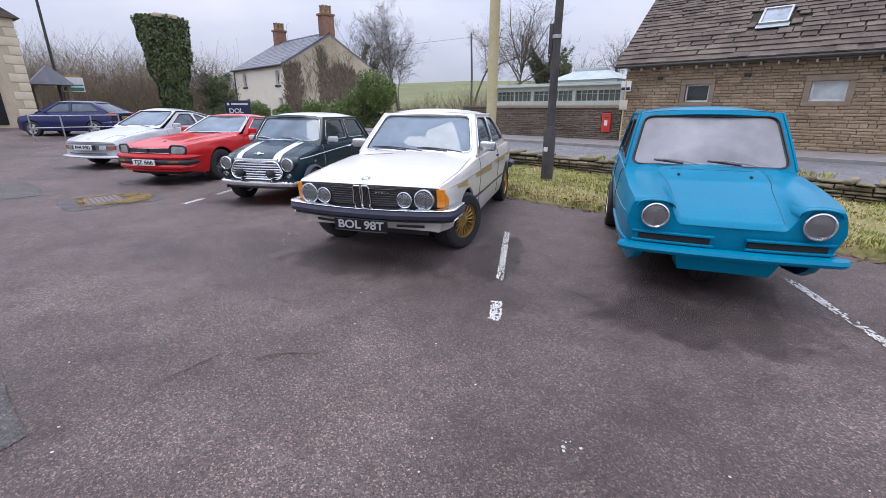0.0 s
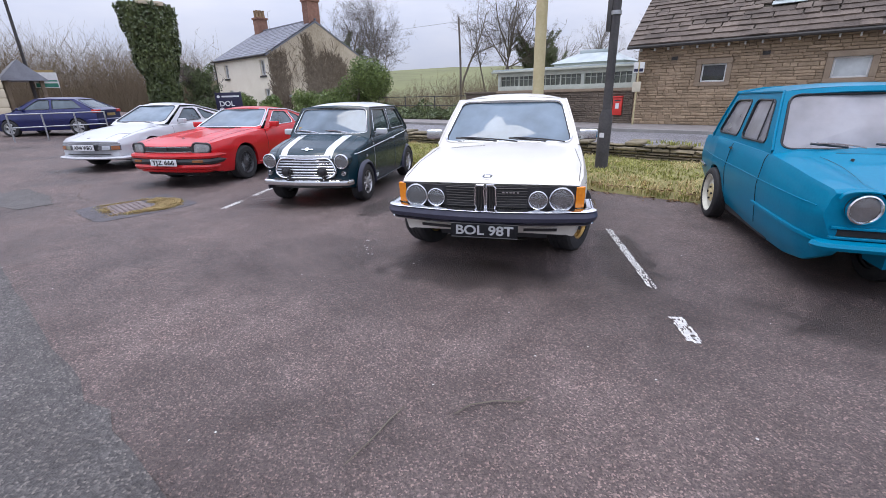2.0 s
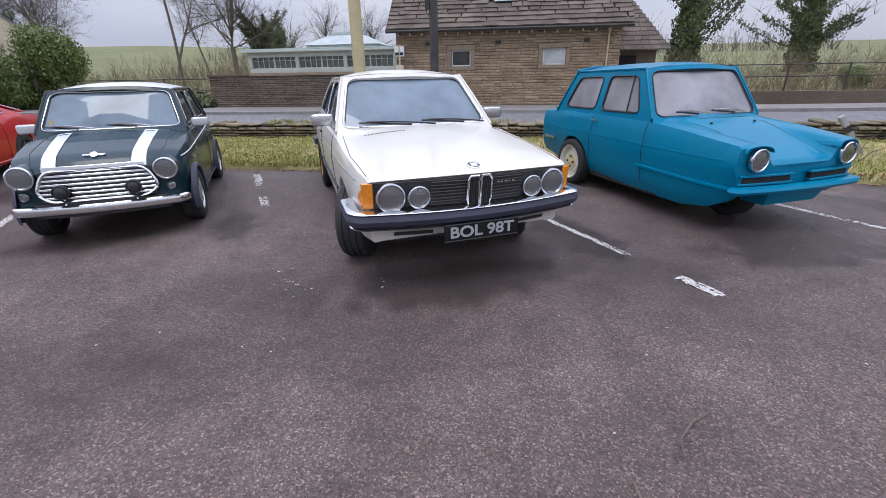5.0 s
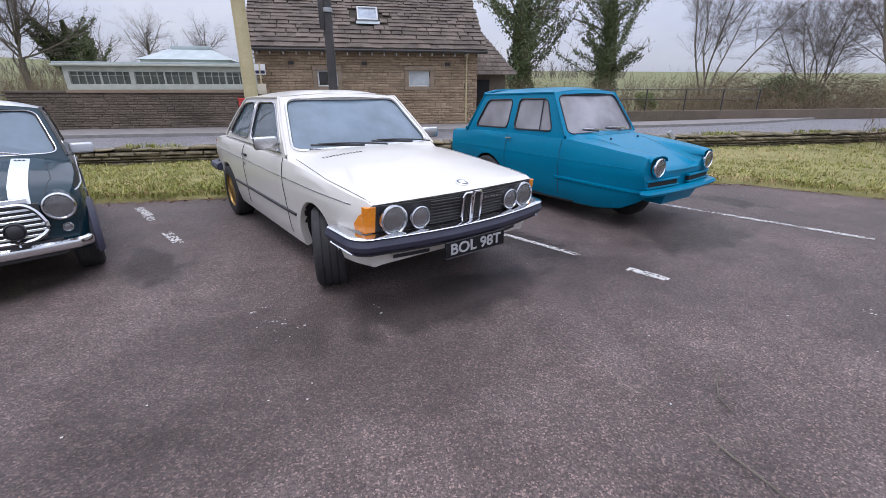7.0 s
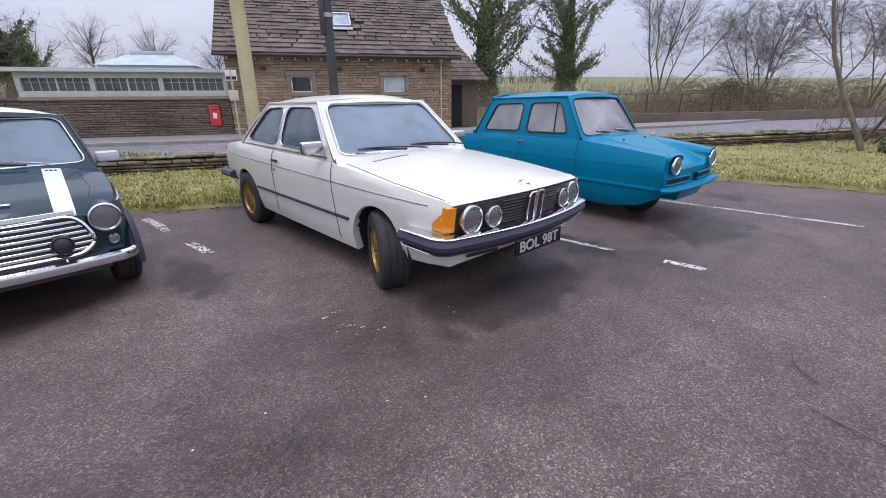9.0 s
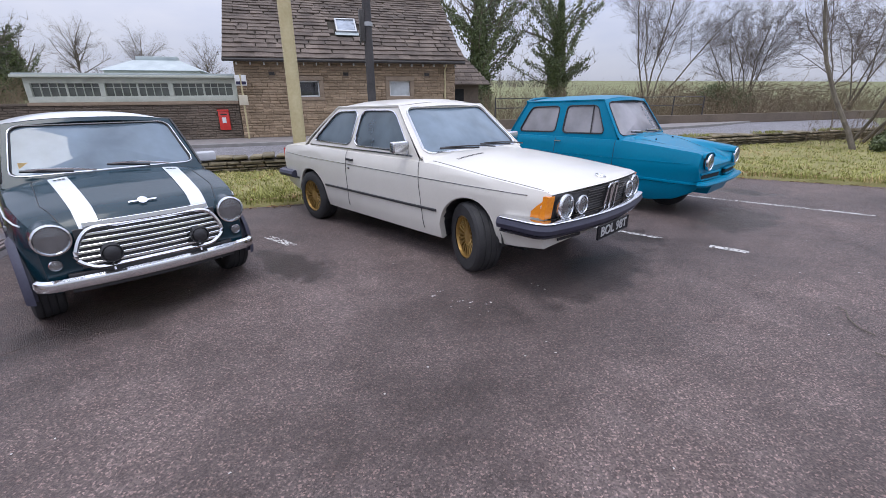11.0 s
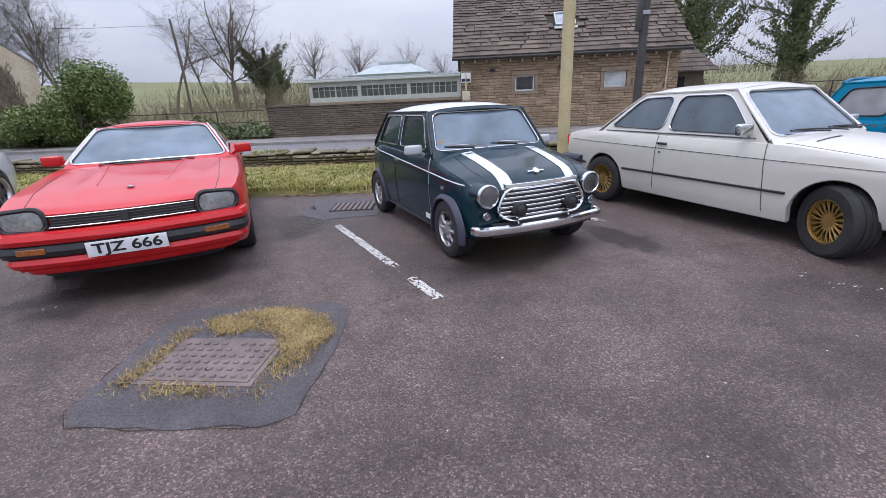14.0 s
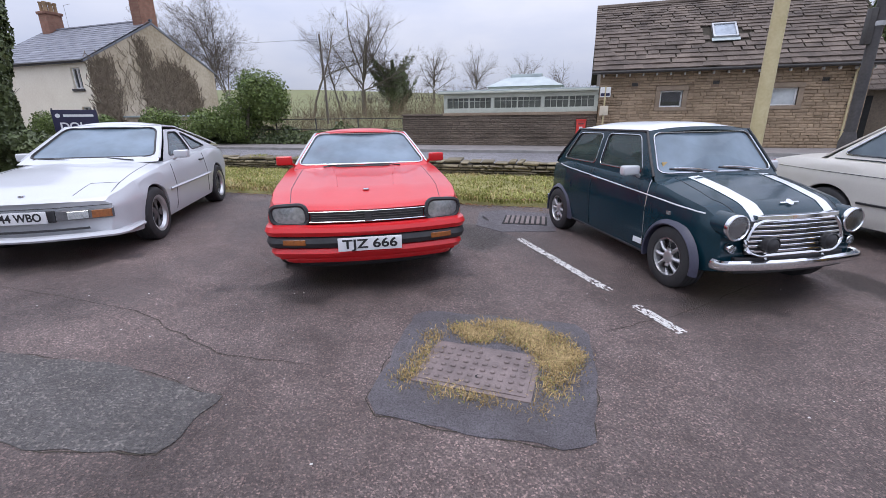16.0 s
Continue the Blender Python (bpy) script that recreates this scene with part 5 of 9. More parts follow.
        if kind == "steel":
            hub = bmesh.new()
            lathe(hub, [(rim_r * 0.5, h * 0.3), (rim_r * 0.46, h * 0.6), (rim_r * 0.2, h * 0.62), (0.03, h * 0.8), (0.0, h * 0.8)], 20)
            part("hub", hub, WHEELCREAM, o, "cream wheel centre")
            for k in range(4):
                a = 2 * math.pi * k / 4
                part("wheel_nut", lathem([(0.014, h * 0.5), (0.012, h * 0.85), (0.0, h * 0.85)], 6, "x", (0, rim_r * 0.3 * math.cos(a), rim_r * 0.3 * math.sin(a))), BLACKTRIM, o)
        if kind == "dial":
            part("tyre_band", lathem([(rim_r * 0.8, h * 0.6), (rim_r * 0.88, h * 0.93), (rim_r * 1.02, h * 1.03), (rim_r * 1.0, h * 0.9)], 36, cap=False), SILVER, o)
        return o

    def wing_mirror(self, sgn, y, z, out, material, size=(0.17, 0.09, 0.1), stalk=True, label=""):
        bm = bmesh.new()
        x = self.side_x(y, z - 0.08)
        a, b, c = size
        vs = box(bm, sgn * (x + out) - a / 2, sgn * (x + out) + a / 2, y - b / 2, y + b / 2, z - c / 2, z + c / 2, 0.028, 3)
        o = part("wing_mirror", bm, material, self.ob, label)
        part("mirror_glass", boxm(sgn * (x + out) - a * 0.4, sgn * (x + out) + a * 0.4, y + b / 2 - 0.002, y + b / 2 + 0.004, z - c * 0.38, z + c * 0.38), CHROME, o)
        if stalk:
            part("stalk", tubem([(sgn * (x - 0.07), y + 0.03, z - 0.09), (sgn * (x + out - a * 0.3), y, z - 0.02)], [0.022, 0.016], 6), material, o)

    def wipers(self, y1, z1, spans, material, back, rise):
        for x0, x1 in spans:
            n = 8
            pts = []
            for k in range(n):
                f = k / (n - 1)
                x = x0 + (x1 - x0) * f
                pts.append((x, y1 - 0.03 + back * f - 0.02 * math.sin(math.pi * f), z1 + rise * f + 0.012 * math.sin(math.pi * f)))
            o = self.line("wiper", pts, 0.007, material, "slim wiper arm")
            bl = [(x0 + (x1 - x0) * f, y1 - 0.035 + back * f, z1 + rise * f - 0.008) for f in (0.35, 0.6, 0.8, 1.1)]
            part("blade", tubem(bl, 0.009, 4), BLACKTRIM, o)


def bmw_like():
    P = dict(L=4.36, w=([0, 0.25, 0.8, 1.6, 3.6, 4.36], [0.745, 0.78, 0.80, 0.805, 0.795, 0.72]), shoulder=([0, 0.06, 1.3, 3.5, 4.2, 4.36], [0.752, 0.77, 0.875, 0.90, 0.87, 0.84]),
             top=([0, 0.06, 0.4, 1.3, 1.5, 3.5, 4.2, 4.36], [0.77, 0.795, 0.845, 0.935, 0.95, 0.94, 0.9, 0.86]), sill=([0, 0.3, 0.55, 1.2, 3.1, 3.8, 4.36], [0.33, 0.31, 0.30, 0.21, 0.22, 0.27, 0.36]),
             arches=[(0.87, 0.345), (3.47, 0.335)], axle=0.29, crease=0.70, cab=(1.56, 3.55), bow=0.1, lean=0.14, zref=0.62, setback=0.07, tuck=0.93, shx=0.985)
    c = Car("saloon_car", pose(-3.2, 2.28, 0, 0, 0, 26.7), "off-white two-door classic saloon with twin headlamps and gold wheels", P)
    c.shell(WHITE_CAR)
    c.cabin(dict(y=(1.47, 1.94, 3.06, 3.62), z=(0.91, 0.935, 1.35, 1.335), wide=(0.735, 0.70, 0.59, 0.56), bow=0.11, crown=0.06, glass=MISTED_SKYTINT, glass_label="misted windscreen with the sky's reflection painted in", side_glass=SIDEGLASS,
                 sides=[([(1.47, 0.905), (2.62, 0.915), (2.58, 1.335), (1.94, 1.34)], [(1.64, 0.945), (2.59, 0.95), (2.55, 1.305), (1.98, 1.31)]), ([(2.62, 0.915), (3.62, 0.93), (3.06, 1.33), (2.58, 1.335)], [(2.65, 0.95), (3.46, 0.96), (3.06, 1.29), (2.61, 1.305)])],
                 gutter=WHITE_CAR, trim=0.012, corner=0.1), WHITE_CAR, WHITE_CAR, DULLCHROME, "bright window trim")
    c.inside(1.75, 2.35, 0.3, 0.5, 0.62, SEAT, 3.05)
    # nose: black grille panel, slats, kidneys, lamps
    c.facing("grille", -0.70, 0.70, 0.565, 0.748, -0.02, 0.006, BLACKTRIM, "black slatted grille panel")
    for k in range(8):
        z = 0.578 + k * 0.0215
        for x0, x1 in ((-0.32, -0.085), (0.085, 0.32)):
            c.facing("slat", x0, x1, z, z + 0.008, 0.0, 0.014, BLACKIRON, n=5)
    for s in (-1, 1):
        bm = bmesh.new()
        xa, xb = s * 0.008, s * 0.082
        pts = [(xa, 0.565), (xb - s * 0.012, 0.56), (xb, 0.60), (xb, 0.735), (xb - s * 0.015, 0.762), (xa + s * 0.004, 0.762), (xa, 0.73)]
        tube(bm, [(x, c.front(x, z) - 0.035, z) for x, z in pts], 0.0085, 5, True)
        k = part("kidney_grille", bm, CHROME, c.ob, "chrome-framed kidney grille")
        bars = bmesh.new()
        for j in range(5):
            x = xa + (xb - xa) * (j + 0.7) / 5.6
            tube(bars, [(x, c.front(x, 0.57) - 0.024, 0.57), (x, c.front(x, 0.755) - 0.024, 0.755)], 0.0035, 4)
        part("bars", bars, BLACKIRON, k)
        c.lamp("headlamp", s * 0.58, 0.652, 0.086, 0.03, LENS, DULLCHROME, "large round headlamp", tilt=0)
        c.lamp("inner_headlamp", s * 0.405, 0.648, 0.067, 0.03, LENS, DULLCHROME, "small round inner headlamp")
        o = c.facing("indicator", min(s * 0.685, s * 0.75), max(s * 0.685, s * 0.75), 0.575, 0.742, -0.03, 0.010, ORANGE, "amber corner indicator", n=5)
        bm = bmesh.new()
        rows = []
        for k in range(5):
            y = 0.005 + 0.13 * k / 4
            rows.append([bm.verts.new(Vector(c.warp(s * (c.side_x(max(0, y), z) + q), y, z))) for z, q in ((0.58, -0.02), (0.58, 0.005), (0.735 - 0.11 * (k / 4), 0.005), (0.735 - 0.11 * (k / 4), -0.02))])
        for a, b in zip(rows, rows[1:]):
            for j in range(4):
                bm.faces.new((a[j], b[j], b[(j + 1) % 4], a[(j + 1) % 4]))
        bm.faces.new(rows[-1])
        part("side_lens", bm, ORANGE, o)
        c.wheel(s * 0.685, 0.87, 0.302, 0.22, 0.185, "mesh", -24)
        c.wheel(s * 0.69, 3.47, 0.298, 0.2, 0.192, "mesh")
        c.wing_mirror(s, 1.66, 1.0, 0.07, DULLCHROME, (0.19, 0.07, 0.105), label="chrome wing mirror")
        c.line("door_seam", c.side_pts(s, 1.42, 1.47, 0.28, 0.9), 0.003, BLACKTRIM)
        c.line("door_seam", c.side_pts(s, 2.66, 2.64, 0.3, 0.9), 0.003, BLACKTRIM)
        c.line("crease_line", c.side_pts(s, 0.2, 4.25, 0.735, 0.775, 40), 0.004, DULLCHROME)
        c.line("side_moulding", c.side_pts(s, 1.24, 3.12, 0.475, 0.475, 30, 0.004), 0.013, BLACKTRIM, "black rubber side moulding")
        c.line("side_moulding", c.side_pts(s, 3.82, 4.3, 0.475, 0.475, 8, 0.004), 0.013, BLACKTRIM, "black rubber side moulding")
        p = c.side_pts(s, 2.5, 2.62, 0.81, 0.812, 4, 0.012)
        c.line("door_handle", p, 0.013, BLACKTRIM, "dark door handle")
        part("door_lock", boxm(-0.012, 0.012, -0.012, 0.012, -0.012, 0.012, bevel=0.004), DULLCHROME, c.ob).matrix_local = pose(s * (c.side_x(2.58, 0.72)), 2.58, 0.72)
        c.line("bonnet_seam", c.deck_pts([(s * 0.70, 0.04), (s * 0.735, 0.7), (s * 0.70, 1.36)], 8, 0.0), 0.003, BLACKTRIM)
        c.line("window_sill_trim", [(s * (c.side_x(y, 0.9) - 0.03), y, 0.915) for y in np.linspace(1.6, 3.5, 14)], 0.009, DULLCHROME)
        part("tail_lamp", boxm(min(s * 0.45, s * 0.7), max(s * 0.45, s * 0.7), 4.24, 4.31, 0.66, 0.82, bevel=0.01), REDLENS, c.ob, "red tail lamp")
    # gold and brown bands along one flank
    for (y0, y1, z0, h) in ((0.42, 0.86, 0.70, 0.035), (1.2, 2.15, 0.70, 0.05), (2.4, 3.2, 0.715, 0.05), (3.3, 4.1, 0.73, 0.045)):
        bm = bmesh.new()
        rows = []
        for k in range(12):
            y = y0 + (y1 - y0) * k / 11
            rows.append([bm.verts.new(c.warp(c.side_x(y, z) + 0.003, y, z)) for z in (z0 - 0.03 * k / 11, z0 + h - 0.03 * (11 - k) / 11 * 0.3)])
        for a, b in zip(rows, rows[1:]):
            bm.faces.new((a[0], b[0], b[1], a[1]))
        part("flank_stripe", bm, STRIPEGOLD, c.ob, "gold and brown flank stripe")
    c.bumper("bumper", 0.515, 0.05, 0.045, 0.075, BUMPERBLUE, "dark rubber-faced front bumper", 0.38)
    c.bumper("bumper_trim", 0.562, 0.011, 0.04, 0.07, CHROME, "chrome strip along the bumper", 0.36)
    c.bumper("bumper_lower_trim", 0.455, 0.014, 0.035, 0.06, CHROME, "chrome lower edge of the bumper", 0.34)
    c.bumper("rear_bumper", 0.515, 0.05, 0.045, 0.06, BUMPERBLUE, "dark rear bumper", 0.4, rear=True)
    c.facing("valance_slot", -0.56, -0.3, 0.375, 0.4, 0.0, 0.006, BLACKTRIM, n=5)
    c.facing("valance_slot", 0.3, 0.56, 0.375, 0.4, 0.0, 0.006, BLACKTRIM, n=5)
    c.plate("BOL 98T", 0.405, 0.115, PLATEBLACK, LETTERSILVER, w=0.53, label="black plate with silver characters")
    b = part("badge", lathem([(0.04, 0.0), (0.04, 0.008), (0.0, 0.01)], 20, "z"), BLACKIRON, c.ob, "round bonnet badge")
    p = c.deck(0, 0.1, 0.0)
    b.matrix_local = pose(*p, 16)
    part("badge_rim", lathem([(0.044, 0.0), (0.044, 0.008), (0.039, 0.012), (0.037, 0.008)], 20, "z", cap=False), CHROME, b)
    part("badge_field", boxm(-0.022, 0.022, -0.022, 0.022, 0.008, 0.0125), PLATEWHITE, b)
    for k in range(12):
        p = c.deck(-0.2 - 0.03 * k, 1.22, 0.0)
        part("vent_slot", boxm(p.x - 0.006, p.x + 0.006, p.y - 0.014, p.y + 0.014, p.z - 0.004, p.z + 0.003), BLACKTRIM, c.ob)
    c.wipers(1.36, 0.955, ((0.13, -0.48), (0.6, 0.08)), BLACKTRIM, 0.1, 0.03)
    bm = bmesh.new()
    for k, wd in enumerate((0.02, 0.015, 0.022, 0.014, 0.018)):
        box(bm, 0.13 + k * 0.028, 0.13 + k * 0.028 + wd, c.front(0.2, 0.7) - 0.019, c.front(0.2, 0.7) - 0.013, 0.697, 0.707)
    part("model_script", bm, DULLCHROME, c.ob, "small bright model script")
    return c


def mini_like():
    P = dict(L=3.05, w=([0, 0.2, 0.5, 2.5, 3.05], [0.61, 0.675, 0.70, 0.70, 0.63]), shoulder=([0, 0.05, 0.2, 0.8, 2.6, 3.05], [0.60, 0.655, 0.735, 0.835, 0.865, 0.80]),
             top=([0, 0.04, 0.12, 0.45, 0.86, 2.7, 3.05], [0.66, 0.71, 0.765, 0.845, 0.915, 0.9, 0.84]), sill=([0, 0.3, 0.9, 2.4, 3.05], [0.27, 0.21, 0.19, 0.2, 0.3]),
             arches=[(0.57, 0.29), (2.63, 0.285)], axle=0.25, crease=0.6, cab=(0.98, 2.8), bow=0.07, lean=-0.12, zref=0.5, setback=0.085, tuck=0.95, shx=0.98, power=3.0)
    c = Car("small_hatchback_car", pose(-6.53, 2.74, 0, 0, 0, 28.8), "dark green classic small car with white roof and bonnet stripes", P)
    c.shell(GREEN_CAR)
    c.cabin(dict(y=(0.93, 1.22, 2.5, 2.86), z=(0.885, 0.87, 1.265, 1.25), wide=(0.645, 0.62, 0.55, 0.53), bow=0.1, crown=0.07, glass=MISTED_SKYTINT, glass_label="misted windscreen with painted sky reflection and a tax disc", side_glass=GREENGLASS,
                 sides=[([(0.93, 0.885), (1.9, 0.878), (1.88, 1.258), (1.22, 1.265)], [(1.1, 0.91), (1.86, 0.905), (1.84, 1.225), (1.28, 1.23)]), ([(1.9, 0.878), (2.86, 0.87), (2.5, 1.25), (1.88, 1.258)], [(1.95, 0.905), (2.68, 0.9), (2.46, 1.21), (1.93, 1.22)])],
                 gutter=BLACKTRIM, corner=0.06, trim=0.006, side_trim=0.005, roof_label="white painted roof panel", screen=(0.935, 0.07, 0.93)), GREEN_CAR, STRIPEWHITE, DULLCHROME, "bright window trim")
    c.inside(1.2, 1.65, 0.25, 0.45, 0.55, SEAT, 2.3)
    # grille with its chrome surround
    out = [(-0.36, 0.395), (0.36, 0.395), (0.455, 0.47), (0.40, 0.60), (0.34, 0.655), (-0.34, 0.655), (-0.40, 0.60), (-0.455, 0.47)]
    g = part("grille", tubem([(x, c.front(x, z) - 0.02, z) for x, z in round_poly(out, 0.05, 3)], 0.016, 6, True), CHROME, c.ob, "chrome grille surround")
    for k in range(6):
        z = 0.43 + k * 0.037
        half = float(np.interp(z, [0.39, 0.47, 0.6, 0.66], [0.36, 0.44, 0.39, 0.34]))
        c.facing("slat", -half, half, z - 0.009, z + 0.009, 0.0, 0.026, CHROME, "chrome grille slat", g)
    c.facing("mesh_backing", -0.42, 0.42, 0.40, 0.65, -0.01, 0.007, BLACKTRIM)
    c.facing("bonnet_lip", -0.37, 0.37, 0.665, 0.695, -0.01, 0.03, CHROME, "chrome strip on the bonnet lip")
    c.bumper("bumper", 0.335, 0.04, 0.025, 0.07, CHROME, "slim chrome front bumper", 0.09, inset=0.045)
    c.bumper("rear_bumper", 0.36, 0.04, 0.025, 0.05, CHROME, "slim chrome rear bumper", 0.05, rear=True)
    c.facing("lower_valance", -0.5, 0.5, 0.26, 0.38, -0.02, 0.012, BLACKTRIM, "dark front valance")
    for s in (-1, 1):
        c.lamp("headlamp", s * 0.53, 0.615, 0.09, 0.045, LENS, CHROME, "round headlamp with chrome ring", 0.16, pod=GREEN_CAR)
        sp = c.lamp("spot_lamp", s * 0.265, 0.485, 0.056, 0.06, BLACKTRIM, BLACKTRIM, "black-covered spot lamp", 0.07)
        part("bracket", tubem([(0, 0.05, -0.05), (0, 0.03, -0.13)], 0.01, 6), CHROME, sp)
        c.lamp("side_lamp", s * 0.545, 0.455, 0.032, 0.025, LENS, CHROME, "small round side lamp", 0.05)
        c.wheel(s * 0.62, 0.57, 0.265, 0.175, 0.165, "minilite")
        c.wheel(s * 0.62, 2.63, 0.265, 0.175, 0.165, "minilite")
        c.wing_mirror(s, 1.12, 0.925, 0.1, ARCTIC_CAR, (0.17, 0.08, 0.09), label="white wing mirror")
        for yc, R in P["arches"]:
            bm = bmesh.new()
            rows = []
            for k in range(19):
                a = math.pi * (-0.06 + 1.12 * k / 18)
                y, z = yc + R * math.cos(a), P["axle"] + R * math.sin(a)
                x = c.side_x(yc, 0.5)
                ro, ri = 1.17, 0.985
                rows.append([bm.verts.new((s * px, yc + R * f * math.cos(a), max(0.16, P["axle"] + R * f * math.sin(a)))) for px, f in ((x - 0.03, ri), (x + 0.028, ri), (x + 0.034, 1.02), (x + 0.016, 1.11), (x - 0.012, ro))])
            for a_, b_ in zip(rows, rows[1:]):
                for j in range(4):
                    bm.faces.new((a_[j], b_[j], b_[j + 1], a_[j + 1]))
            part("arch_flare", bm, BUMPERBLUE, c.ob, "dark plastic wheel arch flare")
        c.line("coach_line", c.side_pts(s, 0.16, 2.75, 0.69, 0.825, 30), 0.006, STRIPEWHITE, "white coach line")
        c.line("door_seam", c.side_pts(s, 0.93, 0.93, 0.26, 0.86), 0.005, DULLCHROME)
        c.line("door_seam", c.side_pts(s, 1.9, 1.9, 0.24, 0.86), 0.003, BLACKTRIM)
        c.line("door_handle", c.side_pts(s, 1.74, 1.86, 0.765, 0.765, 4, 0.018), 0.011, CHROME, "chrome door handle")
        c.line("sill_trim", c.side_pts(s, 0.9, 2.32, 0.2, 0.21, 10), 0.012, BLACKTRIM)
        rp = part("side_repeater", boxm(-0.008, 0.008, -0.022, 0.022, -0.016, 0.016, bevel=0.005), SMOKELENS, c.ob, "clear side repeater")
        rp.matrix_local = pose(s * (c.side_x(0.66, 0.62) + 0.004), 0.62, 0.63)
        sk = part("sill_sticker", boxm(-0.003, 0.003, -0.06, 0.06, -0.025, 0.025), PLATEWHITE, c.ob, "small white sticker")
        sk.matrix_local = pose(s * (c.side_x(0.98, 0.3) + 0.002), 1.0, 0.29)
        bm = bmesh.new()
        rows = []
        for k in range(22):
            y = 0.0 + 0.8 * k / 21
            xa, xb = 0.275 + 0.03 * (y / 0.8), 0.385 + 0.03 * (y / 0.8)
            rows.append([bm.verts.new(c.deck(s * (xa + (xb - xa) * j / 4), y, 0.004)) for j in range(5)])
        for a_, b_ in zip(rows, rows[1:]):
            for j in range(4):
                bm.faces.new((a_[j], a_[j + 1], b_[j + 1], b_[j]))
        part("bonnet_stripe", bm, STRIPEWHITE, c.ob, "broad white bonnet stripe")
        for k in range(3):
            p = c.deck(s * (0.33 + 0.025 * k), 0.74, 0.008)
            part("stripe_mark", boxm(p.x - 0.008, p.x + 0.008, p.y - 0.012, p.y + 0.012, p.z - 0.002, p.z + 0.002), GREEN_CAR, c.ob)
    c.line("bonnet_seam", c.deck_pts([(-0.46, 0.03), (-0.52, 0.3), (-0.5, 0.84), (0.5, 0.84), (0.52, 0.3), (0.46, 0.03)], 6, 0.0), 0.003, BLACKTRIM)
    p = c.deck(0, 0.1, 0.012)
    b = part("badge", lathem([(0.03, -0.01), (0.03, 0.006), (0.0, 0.01)], 16, "z"), CHROME, c.ob, "winged chrome badge")
    b.matrix_local = pose(*p, 38)
    part("wing", boxm(-0.085, 0.085, -0.007, 0.007, -0.004, 0.003, bevel=0.003), CHROME, b)
    c.wipers(0.83, 0.93, ((-0.12, -0.5), (0.36, 0.0)), CHROME, 0.08, 0.03)
    part("tax_disc", boxm(-0.56, -0.48, 0.0, 0.003, 0, 0.08), STRIPEGOLD, c.ob).matrix_local = pose(0.03, 0.965, 0.93, -25)
    return c


